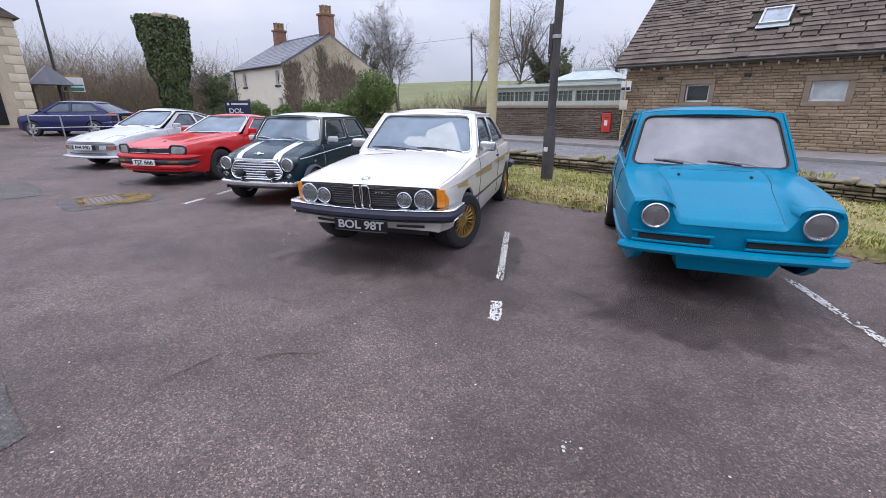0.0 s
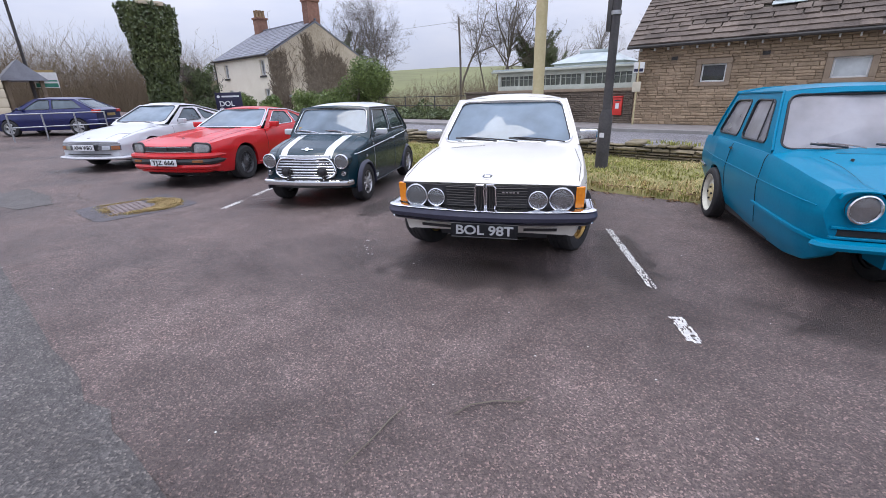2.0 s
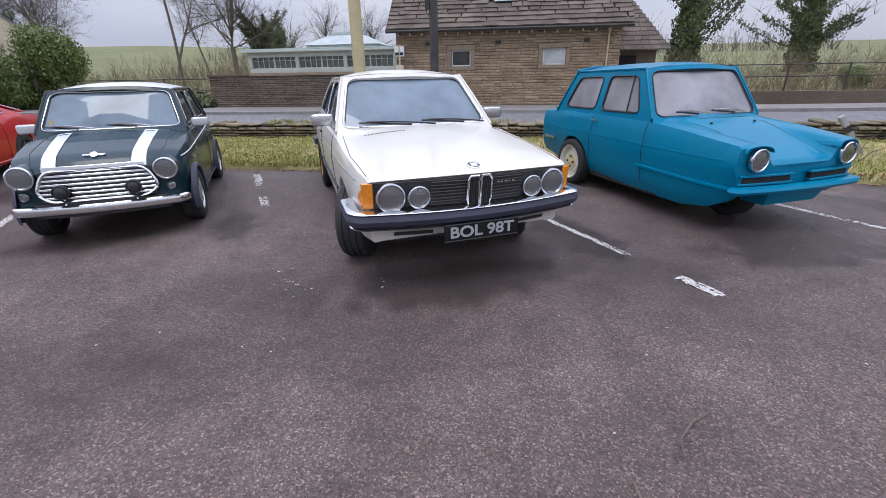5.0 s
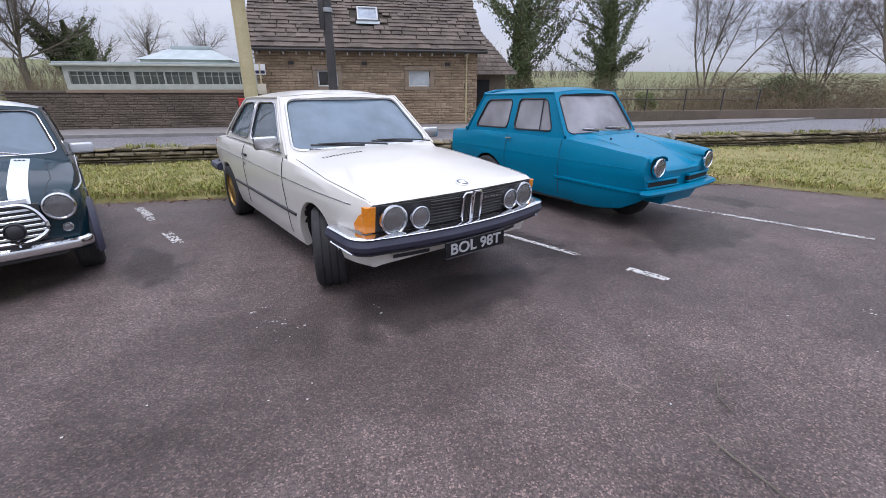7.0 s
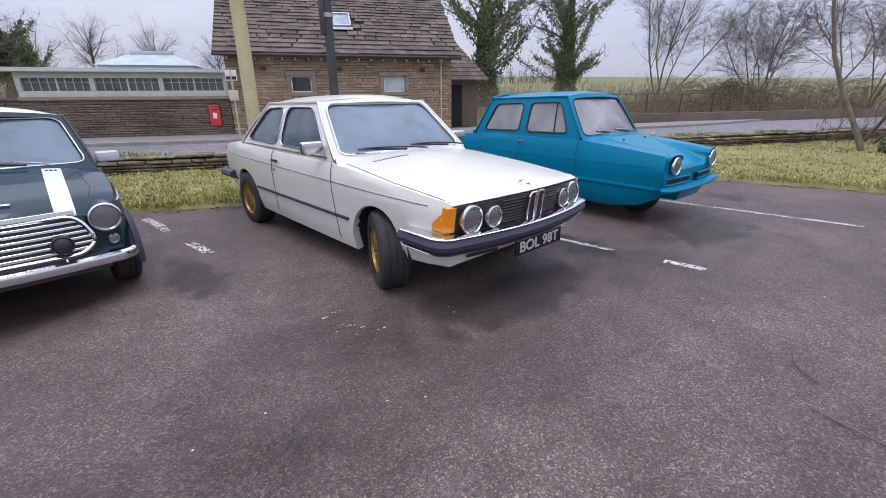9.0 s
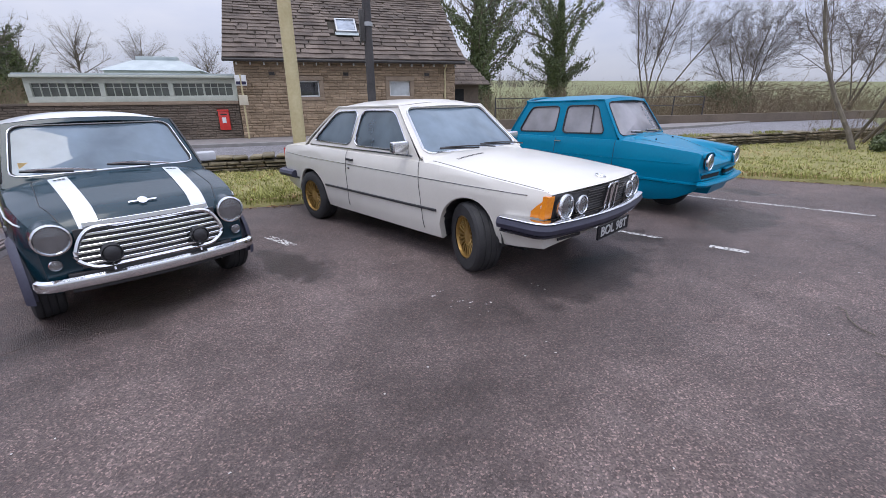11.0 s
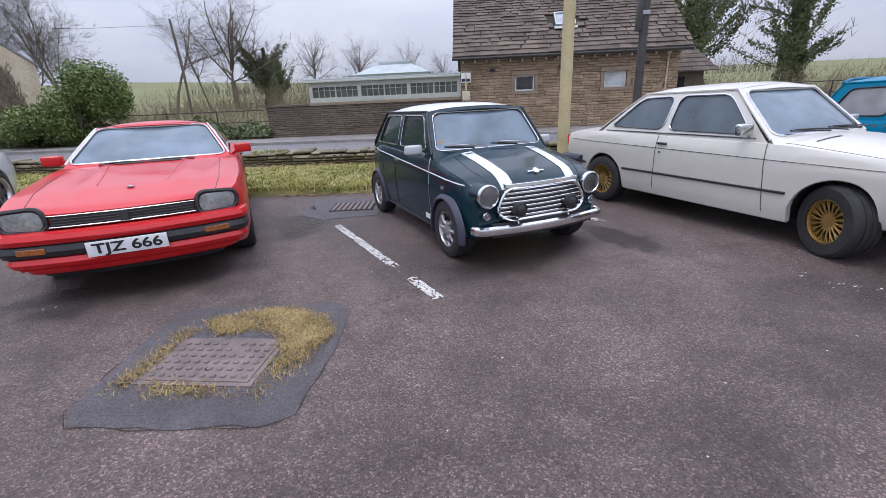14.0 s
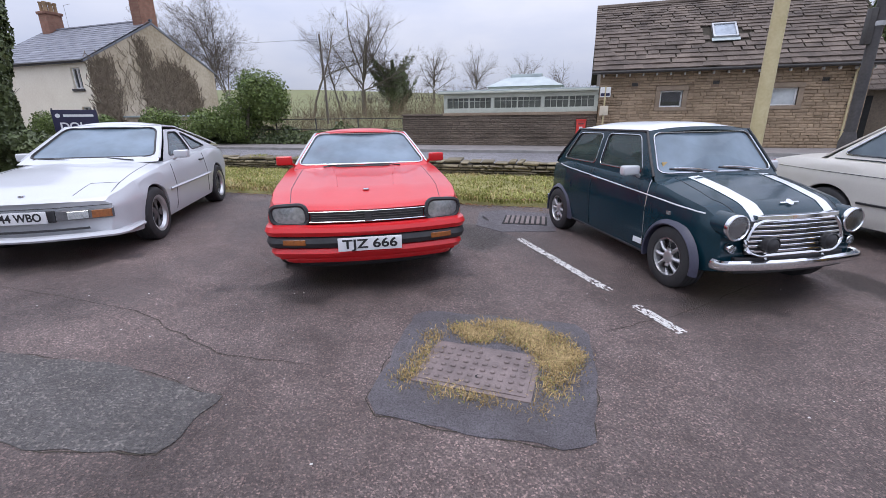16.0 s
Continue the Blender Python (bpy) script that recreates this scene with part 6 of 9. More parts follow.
def three_wheeler():
    def shape(s, y):
        f = max(0.0, min(1.0, (0.66 - s) / 0.16))
        return f * f * (3 - 2 * f)
    P = dict(L=3.46, w=([0, 0.4, 1.0, 2.6, 3.46], [0.695, 0.73, 0.745, 0.74, 0.66]), shoulder=([0, 0.04, 0.5, 1.1, 2.7, 3.46], [0.765, 0.785, 0.83, 0.885, 0.89, 0.85]),
             top=([0, 0.04, 0.25, 1.05, 1.2, 2.8, 3.46], [0.62, 0.655, 0.72, 0.93, 0.95, 0.9, 0.86]), sill=([0, 0.12, 0.35, 0.7, 1.4, 2.2, 3.46], [0.41, 0.31, 0.215, 0.17, 0.165, 0.2, 0.3]),
             arches=[(2.46, 0.31)], axle=0.285, crease=0.62, cab=(1.24, 2.9), bow=0.05, lean=-0.05, zref=0.6, setback=0.12, tuck=0.86, shx=0.97, shape=shape,
             across=[0.97, 0.92, 0.85, 0.77, 0.70, 0.66, 0.62, 0.58, 0.54, 0.5, 0.35, 0.18, 0.0])
    c = Car("three_wheeler_car", pose(-0.5, 3.46, 0, 0, 0, 24.6), "turquoise hand-painted classic three-wheeled saloon", P)
    c.top_z = lambda s, y: curve(P["shoulder"], y) + (curve(P["top"], y) - curve(P["shoulder"], y)) * (shape(s, y) if y < 1.1 else 1 - s ** 2) + (0.012 * math.exp(-((s - 0.8) / 0.12) ** 2))
    c.shell(BLUE_CAR)
    c.cabin(dict(y=(1.17, 1.47, 2.72, 2.98), z=(0.915, 0.895, 1.385, 1.36), wide=(0.685, 0.66, 0.585, 0.56), bow=0.09, crown=0.06, glass=CLEARGLASS, glass_label="grey hazed clear windscreen", side_glass=CLEARGLASS,
                 sides=[([(1.17, 0.915), (2.08, 0.905), (2.06, 1.373), (1.47, 1.385)], [(1.38, 0.955), (2.03, 0.945), (2.01, 1.31), (1.54, 1.315)]), ([(2.08, 0.905), (2.98, 0.895), (2.72, 1.36), (2.06, 1.373)], [(2.15, 0.95), (2.8, 0.94), (2.62, 1.29), (2.13, 1.305)])],
                 gutter=BLUE_CAR, corner=0.07, trim=0.007, screen=(0.935, 0.04, 0.92)), BLUE_CAR, BLUE_CAR, BLACKTRIM, "black window rubber")
    c.inside(1.42, 1.95, 0.28, 0.5, 0.6, SEATGREY, 2.55)
    # roof lip over the rear, hooded lamps, slots and apron
    part("roof_lip", tubem([(-0.56, 2.74, 1.365), (-0.3, 2.8, 1.405), (0, 2.82, 1.415), (0.3, 2.8, 1.405), (0.56, 2.74, 1.365)], 0.02, 6), BLUE_CAR, c.ob)
    for s in (-1, 1):
        c.lamp("headlamp", s * 0.505, 0.675, 0.088, 0.03, LENS, CHROME, "round headlamp in a hooded wing", 0.14)
        bm = bmesh.new()
        rows = []
        for k in range(11):
            a = math.pi * (0.05 + 0.9 * k / 10)
            x, z = s * 0.505 + 0.125 * math.cos(a) * (1.05), 0.675 + 0.108 * abs(math.sin(a)) ** 0.35
            rows.append([bm.verts.new((x + ox, yy, z + oz)) for ox, yy, oz in ((0, c.front(x, z) + 0.05, 0.0), (0, c.front(x, z) - 0.03, 0.0), (0, c.front(x, z) - 0.03, 0.008), (0, c.front(x, z) + 0.42, 0.03 * abs(math.sin(a)) - 0.01))])
        for a_, b_ in zip(rows, rows[1:]):
            for j in range(4):
                bm.faces.new((a_[j], b_[j], b_[(j + 1) % 4], a_[(j + 1) % 4]))
        part("lamp_hood", bm, BLUE_CAR, c.ob, "turquoise headlamp hood")
        sl = c.facing("grille_slot", min(s * 0.12, s * 0.6), max(s * 0.12, s * 0.6), 0.485, 0.535, -0.03, 0.004, DARKVOID, "dark grille slot")
        c.facing("slot_rim", min(s * 0.1, s * 0.64), max(s * 0.1, s * 0.64), 0.535, 0.552, -0.01, 0.022, BLUE_CAR, "", sl)
        c.facing("slot_rim", min(s * 0.1, s * 0.64), max(s * 0.1, s * 0.64), 0.468, 0.485, -0.01, 0.022, BLUE_CAR, "", sl)
        c.line("belt_crease", c.side_pts(s, 0.12, 3.2, 0.66, 0.685, 30, -0.002), 0.008, BLUE_CAR)
        c.line("bumper_ridge", c.side_pts(s, 0.02, 1.25, 0.43, 0.455, 14, 0.004), 0.018, BLUE_CAR, "moulded ridge running back from the nose")
        c.line("door_handle", c.side_pts(s, 2.0, 2.1, 0.835, 0.835, 4, 0.015), 0.01, CHROME, "chrome door handle")
        c.line("door_seam", c.side_pts(s, 2.12, 2.1, 0.28, 0.88), 0.003, BLACKTRIM)
        c.line("door_seam", c.side_pts(s, 1.2, 1.2, 0.28, 0.88), 0.003, BLACKTRIM)
        c.line("quarterlight_bar", [(s * 0.676, 1.58, 0.95), (s * 0.607, 1.6, 1.32)], 0.008, BLACKTRIM)
        c.line("rear_bumper", c.side_pts(s, 2.92, 3.3, 0.52, 0.52, 6, 0.02), 0.02, DULLCHROME, "short rear quarter bumper")
        c.wheel(s * 0.685, 2.46, 0.285, 0.15, 0.215, "steel")
        c.wing_mirror(s, 3.0, 0.9, -0.03, BLUE_CAR, (0.03, 0.05, 0.05), False)
        o = part("tail_lamp", boxm(min(s * 0.5, s * 0.62), max(s * 0.5, s * 0.62), 3.22, 3.3, 0.62, 0.78, bevel=0.02), REDLENS, c.ob, "red tail lamp")
        p = c.deck(s * 0.27, 0.86, 0.004)
        part("washer_jet", lathem([(0.012, -0.01), (0.012, 0.012), (0.0, 0.016)], 8, "z", p), BLACKTRIM, c.ob)
    c.bumper("nose_lip", 0.43, 0.035, 0.05, 0.05, BLUE_CAR, "moulded turquoise nose lip", 0.02, inset=0.05)
    bm = bmesh.new()
    rows = [[bm.verts.new((x, y, z)) for x, y, z in ((-0.33 * f, 0.1 + d, z), (0.33 * f, 0.1 + d, z), (0.33 * f, 0.37, z), (-0.33 * f, 0.37, z))] for f, d, z in ((1.0, 0.0, 0.42), (0.98, 0.01, 0.36), (0.9, 0.05, 0.27))]
    for a, b in zip(rows, rows[1:]):
        for j in range(4):
            bm.faces.new((a[j], b[j], b[(j + 1) % 4], a[(j + 1) % 4]))
    bm.faces.new(rows[-1])
    part("apron", bm, BLUE_CAR, c.ob, "turquoise number plate apron", smooth=False)
    c.wheel(0.001, 0.72, 0.27, 0.14, 0.18, "dark")
    c.wipers(1.09, 0.955, ((-0.1, -0.42), (0.36, 0.02)), CHROME, 0.06, 0.03)
    c.line("bonnet_seam", c.deck_pts([(-0.33, 0.06), (-0.36, 0.6), (-0.42, 1.0), (0.42, 1.0), (0.36, 0.6), (0.33, 0.06)], 8, 0.0), 0.003, BLACKTRIM)
    return c


def grand_tourer():
    def relief(s, y):
        k = math.sin(math.pi * min(1, max(0, (y - 0.2) / 1.5)))
        return 0.02 * k * (math.exp(-((s - 0.42) / 0.08) ** 2) + 0.9 * math.exp(-((s - 0.75) / 0.1) ** 2))
    P = dict(L=4.66, w=([0, 0.15, 0.5, 1.0, 3.6, 4.66], [0.80, 0.85, 0.885, 0.895, 0.89, 0.78]), shoulder=([0, 0.06, 0.4, 1.5, 3.5, 4.66], [0.70, 0.735, 0.775, 0.85, 0.885, 0.80]),
             top=([0, 0.08, 0.5, 1.5, 3.9, 4.66], [0.69, 0.72, 0.80, 0.89, 0.9, 0.84]), sill=([0, 0.3, 0.6, 4.0, 4.66], [0.28, 0.22, 0.2, 0.22, 0.3]),
             arches=[(0.9, 0.355), (3.49, 0.345)], axle=0.305, crease=0.62, cab=(1.72, 4.0), bow=0.12, lean=-0.1, zref=0.62, tuck=0.93, shx=0.97, relief=relief,
             across=[0.96, 0.9, 0.83, 0.77, 0.7, 0.62, 0.54, 0.48, 0.42, 0.36, 0.28, 0.15, 0.0])
    c = Car("grand_tourer_car", pose(-9.84, 2.2, 0, 0, 0, 28.2), "bright red classic grand tourer coupe with black bumpers", P)
    c.shell(RED_CAR)
    c.cabin(dict(y=(1.66, 2.28, 2.98, 4.1), z=(0.90, 0.905, 1.225, 1.195), wide=(0.755, 0.70, 0.56, 0.53), bow=0.14, crown=0.05, glass=MISTED_SKYTINT, glass_label="misted windscreen with the sky's reflection painted in", side_glass=SIDEGLASS,
                 sides=[([(1.66, 0.875), (2.95, 0.88), (2.9, 1.178), (2.28, 1.2)], [(1.93, 0.905), (2.9, 0.91), (2.86, 1.15), (2.36, 1.165)]), ([(2.95, 0.88), (4.1, 0.885), (2.98, 1.175), (2.9, 1.178)], [(3.0, 0.91), (3.55, 0.915), (3.02, 1.14), (2.97, 1.14)])],
                 gutter=DULLCHROME, corner=0.06, trim=0.011, screen=(0.965, 0.0, 0.955)), RED_CAR, RED_CAR, DULLCHROME, "bright window trim")
    c.inside(2.0, 2.6, 0.25, 0.42, 0.62, SEAT, 3.2)
    for s in (-1, 1):
        # oval lamps in black bezels
        out = round_poly([(s * 0.485, 0.57), (s * 0.785, 0.58), (s * 0.80, 0.725), (s * 0.505, 0.745)], 0.07, 5)
        ins = round_poly([(s * 0.505, 0.585), (s * 0.77, 0.595), (s * 0.785, 0.712), (s * 0.522, 0.73)], 0.065, 5)
        bm = bmesh.new()
        tube(bm, [(x, c.front(x, z) - 0.012, z) for x, z in out], 0.018, 6, True)
        h = part("headlamp", bm, BLACKTRIM, c.ob, "oval headlamp in a black bezel")
        bm = bmesh.new()
        cx = sum(p[0] for p in ins) / len(ins)
        pane(bm, ins, lambda x, z: (x, c.front(x, z) - 0.012 - 0.022 * max(0, 1 - ((x - cx) / 0.13) ** 2), z))
        part("lens", bm, SMOKELENS, h, "smoky glass lens")
        bm = bmesh.new()
        pane(bm, out, lambda x, z: (x, c.front(x, z) - 0.006, z))
        part("bowl", bm, BLACKTRIM, h)
        c.wheel(s * 0.765, 0.9, 0.312, 0.215, 0.2, "lattice")
        c.wheel(s * 0.765, 3.49, 0.312, 0.215, 0.2, "lattice")
        c.wing_mirror(s, 1.88, 0.935, 0.075, RED_CAR, (0.18, 0.1, 0.105), label="red wing mirror")
        c.line("door_seam", c.side_pts(s, 1.62, 1.62, 0.26, 0.86), 0.003, BLACKTRIM)
        c.line("door_seam", c.side_pts(s, 3.0, 2.98, 0.26, 0.86), 0.003, BLACKTRIM)
        c.line("door_handle", c.side_pts(s, 2.8, 2.92, 0.78, 0.78, 4, 0.01), 0.012, BLACKTRIM)
        c.line("bonnet_seam", c.deck_pts([(s * 0.64, 0.12), (s * 0.67, 0.5), (s * 0.66, 1.52)], 8, 0.0), 0.003, BLACKTRIM)
        c.line("bonnet_ridge", c.deck_pts([(s * 0.26, 0.55), (s * 0.29, 1.0), (s * 0.34, 1.45)], 6, -0.003), 0.009, RED_CAR)
        o = c.facing("indicator", min(s * 0.52, s * 0.7), max(s * 0.52, s * 0.7), 0.425, 0.468, 0.05, 0.092, DIMORANGE, "dark amber indicator in the bumper", n=5)
        c.line("sill_moulding", c.side_pts(s, 1.3, 3.1, 0.26, 0.26, 10), 0.016, RED_CAR)
    g = c.facing("grille", -0.47, 0.47, 0.60, 0.675, -0.03, 0.008, BLACKTRIM, "thin black grille with chrome edge")
    for k in range(3):
        c.facing("slat", -0.46, 0.46, 0.613 + k * 0.02, 0.618 + k * 0.02, 0.0, 0.02, BLACKIRON, "", g)
    c.facing("grille_edge", -0.48, 0.48, 0.592, 0.602, 0.0, 0.024, DULLCHROME, "bright lower grille edge", g)
    c.facing("grille_edge", -0.48, 0.48, 0.676, 0.684, 0.0, 0.02, DULLCHROME, "", g)
    c.facing("grille_centre", -0.03, 0.03, 0.6, 0.68, 0.0, 0.03, BLACKTRIM, "", g, 4)
    c.bumper("bumper", 0.53, 0.052, 0.055, 0.042, RED_CAR, "deep red moulded bumper top", 0.42, inset=0.06)
    c.bumper("bumper_band", 0.44, 0.058, 0.05, 0.038, BLACKTRIM, "black rubber band across the bumper", 0.3, inset=0.06)
    c.bumper("spoiler", 0.35, 0.05, 0.06, 0.012, RED_CAR, "red front spoiler", 0.42, inset=0.075)
    c.bumper("spoiler_lip", 0.285, 0.045, 0.06, -0.045, RED_CAR, "red lower spoiler lip", 0.4, inset=0.11)
    # black strip added for the shade where the spoiler tucks under
    c.bumper("chin", 0.225, 0.035, 0.06, -0.11, BLACKTRIM, "black strip painting the shade under the spoiler", 0.3, inset=0.17)
    c.bumper("rear_bumper", 0.47, 0.1, 0.06, 0.04, BLACKTRIM, "black rear bumper", 0.4, rear=True)
    c.plate("TJZ 666", 0.43, 0.105, PLATEWHITE, LETTERBLACK, label="white plate with black characters")
    p = c.deck(0, 0.42, 0.006)
    part("badge", lathem([(0.03, -0.005), (0.03, 0.006), (0.0, 0.012)], 14, "z", p), DULLCHROME, c.ob, "small round bonnet badge")
    c.line("scuttle_grille", c.deck_pts([(-0.3, 1.46), (0.3, 1.46)], 10, 0.004), 0.014, BLACKTRIM)
    c.wipers(1.51, 0.89, ((0.02, -0.4), (0.42, 0.02)), BLACKTRIM, 0.03, 0.008)
    return c


def sports_coupe():
    P = dict(L=4.2, w=([0, 0.2, 0.6, 0.95, 3.2, 3.8, 4.2], [0.74, 0.81, 0.85, 0.865, 0.865, 0.84, 0.76]), shoulder=([0, 0.08, 0.5, 1.0, 1.5, 3.3, 4.2], [0.585, 0.63, 0.715, 0.78, 0.815, 0.87, 0.80]),
             top=([0, 0.05, 0.35, 0.9, 1.4, 3.7, 4.2], [0.60, 0.635, 0.71, 0.81, 0.885, 0.91, 0.85]), sill=([0, 0.3, 0.6, 3.6, 4.2], [0.26, 0.2, 0.18, 0.2, 0.3]),
             arches=[(0.87, 0.335), (3.27, 0.34)], axle=0.295, crease=0.55, cab=(1.5, 3.85), bow=0.14, lean=-0.12, zref=0.45, tuck=0.94, shx=0.965, power=3.0)
    c = Car("sports_coupe_car", pose(-13.46, 1.74, 0, 0, 0, 28.4) @ Matrix.Diagonal((1.06, 1.06, 1.06, 1)), "white classic sports coupe with low nose and hatchback", P)
    c.shell(ARCTIC_CAR)
    c.cabin(dict(y=(1.42, 2.1, 2.62, 3.98), z=(0.885, 0.91, 1.25, 1.235), wide=(0.74, 0.68, 0.565, 0.53), bow=0.13, crown=0.055, glass=MISTED_SKYTINT, glass_label="misted windscreen with the sky's reflection painted in", side_glass=SIDEGLASS,
                 sides=[([(1.42, 0.85), (2.62, 0.865), (2.58, 1.2), (2.1, 1.205)], [(1.74, 0.885), (2.57, 0.9), (2.53, 1.165), (2.17, 1.17)]), ([(2.62, 0.865), (3.98, 0.88), (2.64, 1.193), (2.58, 1.2)], [(2.67, 0.905), (3.3, 0.92), (2.7, 1.145), (2.64, 1.15)])],
                 gutter=ARCTIC_CAR, corner=0.06, trim=0.009, back=(0.93, 0.04, 0.94)), ARCTIC_CAR, ARCTIC_CAR, BLACKTRIM, "black window rubber")
    c.inside(1.8, 2.35, 0.22, 0.4, 0.6, SEAT, 2.95)
    for s in (-1, 1):
        c.wheel(s * 0.755, 0.87, 0.305, 0.205, 0.205, "dial")
        c.wheel(s * 0.755, 3.27, 0.305, 0.21, 0.205, "dial")
        c.wing_mirror(s, 1.75, 0.905, 0.085, ARCTIC_CAR, (0.17, 0.11, 0.1), label="white wing mirror")
        c.line("door_seam", c.side_pts(s, 1.45, 1.5, 0.24, 0.8), 0.003, BLACKTRIM)
        c.line("door_seam", c.side_pts(s, 2.75, 2.72, 0.26, 0.84), 0.003, BLACKTRIM)
        c.line("side_moulding", c.side_pts(s, 1.27, 2.85, 0.52, 0.53, 16, 0.006), 0.016, ARCTIC_CAR, "white side moulding")
        c.line("door_handle", c.side_pts(s, 2.5, 2.66, 0.76, 0.76, 4, 0.008), 0.014, BLACKTRIM)
        c.line("lamp_lid_seam", c.deck_pts([(s * 0.42, 0.1), (s * 0.44, 0.42), (s * 0.68, 0.46), (s * 0.7, 0.16)], 6, 0.0), 0.003, BLACKTRIM, "seam of the folded headlamp lid")
        c.facing("light_panel", min(s * 0.31, s * 0.745), max(s * 0.31, s * 0.745), 0.425, 0.515, -0.01, 0.006, DARKALLOY, "recessed lamp panel", n=8)
        c.facing("fog_lamp", min(s * 0.40, s * 0.56), max(s * 0.40, s * 0.56), 0.433, 0.507, 0.0, 0.014, REFLECTOR, "rectangular front lamp", n=5)
        c.facing("indicator", min(s * 0.585, s * 0.735), max(s * 0.585, s * 0.735), 0.433, 0.507, 0.0, 0.014, DIMORANGE, "amber front indicator", n=5)
        c.line("bonnet_seam", c.deck_pts([(s * 0.7, 0.16), (s * 0.68, 0.6), (s * 0.66, 1.34)], 8, 0.0), 0.003, BLACKTRIM)
    c.facing("nose_seam", -0.74, 0.74, 0.545, 0.552, -0.005, 0.004, BLACKTRIM)
    c.facing("air_slot", -0.3, 0.3, 0.415, 0.525, -0.01, 0.005, BLACKTRIM, "dark air slot")
    c.bumper("lower_spoiler", 0.27, 0.03, 0.05, 0.03, ARCTIC_CAR, "white chin spoiler", 0.4)
    c.facing("lower_slot", -0.55, 0.55, 0.33, 0.352, 0.0, 0.004, BLACKTRIM)
    c.plate("A944 WBO", 0.475, 0.03, PLATEWHITE, LETTERBLACK, label="white plate with black characters")
    p = c.deck(0, 0.12, 0.004)
    part("badge", lathem([(0.028, -0.01), (0.028, 0.004), (0.0, 0.008)], 12, "z", p), DULLCHROME, c.ob, "small bonnet badge")
    c.wipers(1.34, 0.875, ((-0.05, -0.55), (0.5, 0.0)), BLACKTRIM, 0.09, 0.025)
    bm = bmesh.new()
    tube(bm, [(-0.62, 3.85, 0.93), (-0.5, 3.98, 0.97), (0, 4.02, 0.98), (0.5, 3.98, 0.97), (0.62, 3.85, 0.93)], 0.035, 6, flat=0.5)
    part("rear_spoiler", bm, BLACKTRIM, c.ob, "black rubber rear spoiler")
    part("roof_panel", boxm(-0.44, 0.44, 2.2, 2.56, 1.262, 1.27, bevel=0.003), BLACKTRIM, c.ob, "dark removable roof panel")
    return c


def parked_estate(m):
    """The modern dark blue hatchback parked far off."""
    P = dict(L=4.35, w=([0, 0.3, 0.8, 3.6, 4.35], [0.72, 0.84, 0.89, 0.885, 0.80]), shoulder=([0, 0.1, 1.0, 3.6, 4.35], [0.70, 0.80, 0.93, 1.0, 0.95]), top=([0, 0.08, 1.1, 3.9, 4.35], [0.74, 0.84, 1.0, 1.0, 0.96]),
             sill=([0, 0.4, 4.0, 4.35], [0.28, 0.22, 0.22, 0.32]), arches=[(0.88, 0.36), (3.5, 0.36)], axle=0.32, crease=0.65, cab=(1.2, 4.1), bow=0.18, tuck=0.94, shx=0.96)
    c = Car("hatchback_car", m, "dark metallic blue modern hatchback parked by a railing", P)
    c.shell(NAVY_CAR)
    c.cabin(dict(y=(1.1, 1.95, 3.4, 4.15), z=(0.99, 1.0, 1.43, 1.4), wide=(0.78, 0.74, 0.6, 0.56), bow=0.12, crown=0.06, glass=SIDEGLASS, glass_label="dark windscreen", side_glass=SIDEGLASS,
                 sides=[([(1.1, 0.99), (2.55, 0.995), (2.5, 1.42), (1.95, 1.43)], [(1.5, 1.03), (2.5, 1.03), (2.46, 1.38), (2.05, 1.385)]), ([(2.55, 0.995), (4.15, 1.0), (3.4, 1.4), (2.5, 1.42)], [(2.6, 1.03), (3.7, 1.05), (3.35, 1.35), (2.56, 1.38)])],
                 gutter=NAVY_CAR), NAVY_CAR, NAVY_CAR, BLACKTRIM, "")
    for s in (-1, 1):
        c.wheel(s * 0.79, 0.88, 0.325, 0.21, 0.22, "plain")
        c.wheel(s * 0.79, 3.5, 0.325, 0.21, 0.22, "plain")
        part("tail_lamp", boxm(min(s * 0.5, s * 0.82), max(s * 0.5, s * 0.82), 4.1, 4.3, 0.85, 0.98, bevel=0.03), REDLENS, c.ob, "red tail lamp")
        c.wing_mirror(s, 1.45, 1.06, 0.08, NAVY_CAR)
        c.line("door_seam", c.side_pts(s, 2.6, 2.58, 0.3, 0.98), 0.003, BLACKTRIM)
    part("number_plate", boxm(-0.26, 0.26, 4.345, 4.365, 0.72, 0.83, bevel=0.003), STRIPEGOLD, c.ob, "yellow rear number plate")
    c.bumper("rear_bumper", 0.5, 0.12, 0.04, 0.02, NAVY_CAR, "", 0.4, rear=True)
    return c


bmw_like()
mini_like()
three_wheeler()
grand_tourer()
sports_coupe()
parked_estate(pose(-27.6, 1.8, 0.18, 0, 0, -44))


# ---- trees, ivy and hedges ----
def seg(vs, fs, a, b, ra, rb, n):
    """A tapered twig from a to b."""
    d = (b - a).normalized()
    s = d.cross(Vector((0.3, 0.2, 1)))
    s = s.normalized() if s.length > 1e-3 else Vector((1, 0, 0))
    u = s.cross(d)
    k = len(vs)
    for p, r in ((a, ra), (b, rb)):
        for j in range(n):
            q = p + r * (math.cos(2 * math.pi * j / n) * s + math.sin(2 * math.pi * j / n) * u)
            vs.append((q.x, q.y, q.z))
    for j in range(n):
        fs.append((k + j, k + (j + 1) % n, k + n + (j + 1) % n, k + n + j))


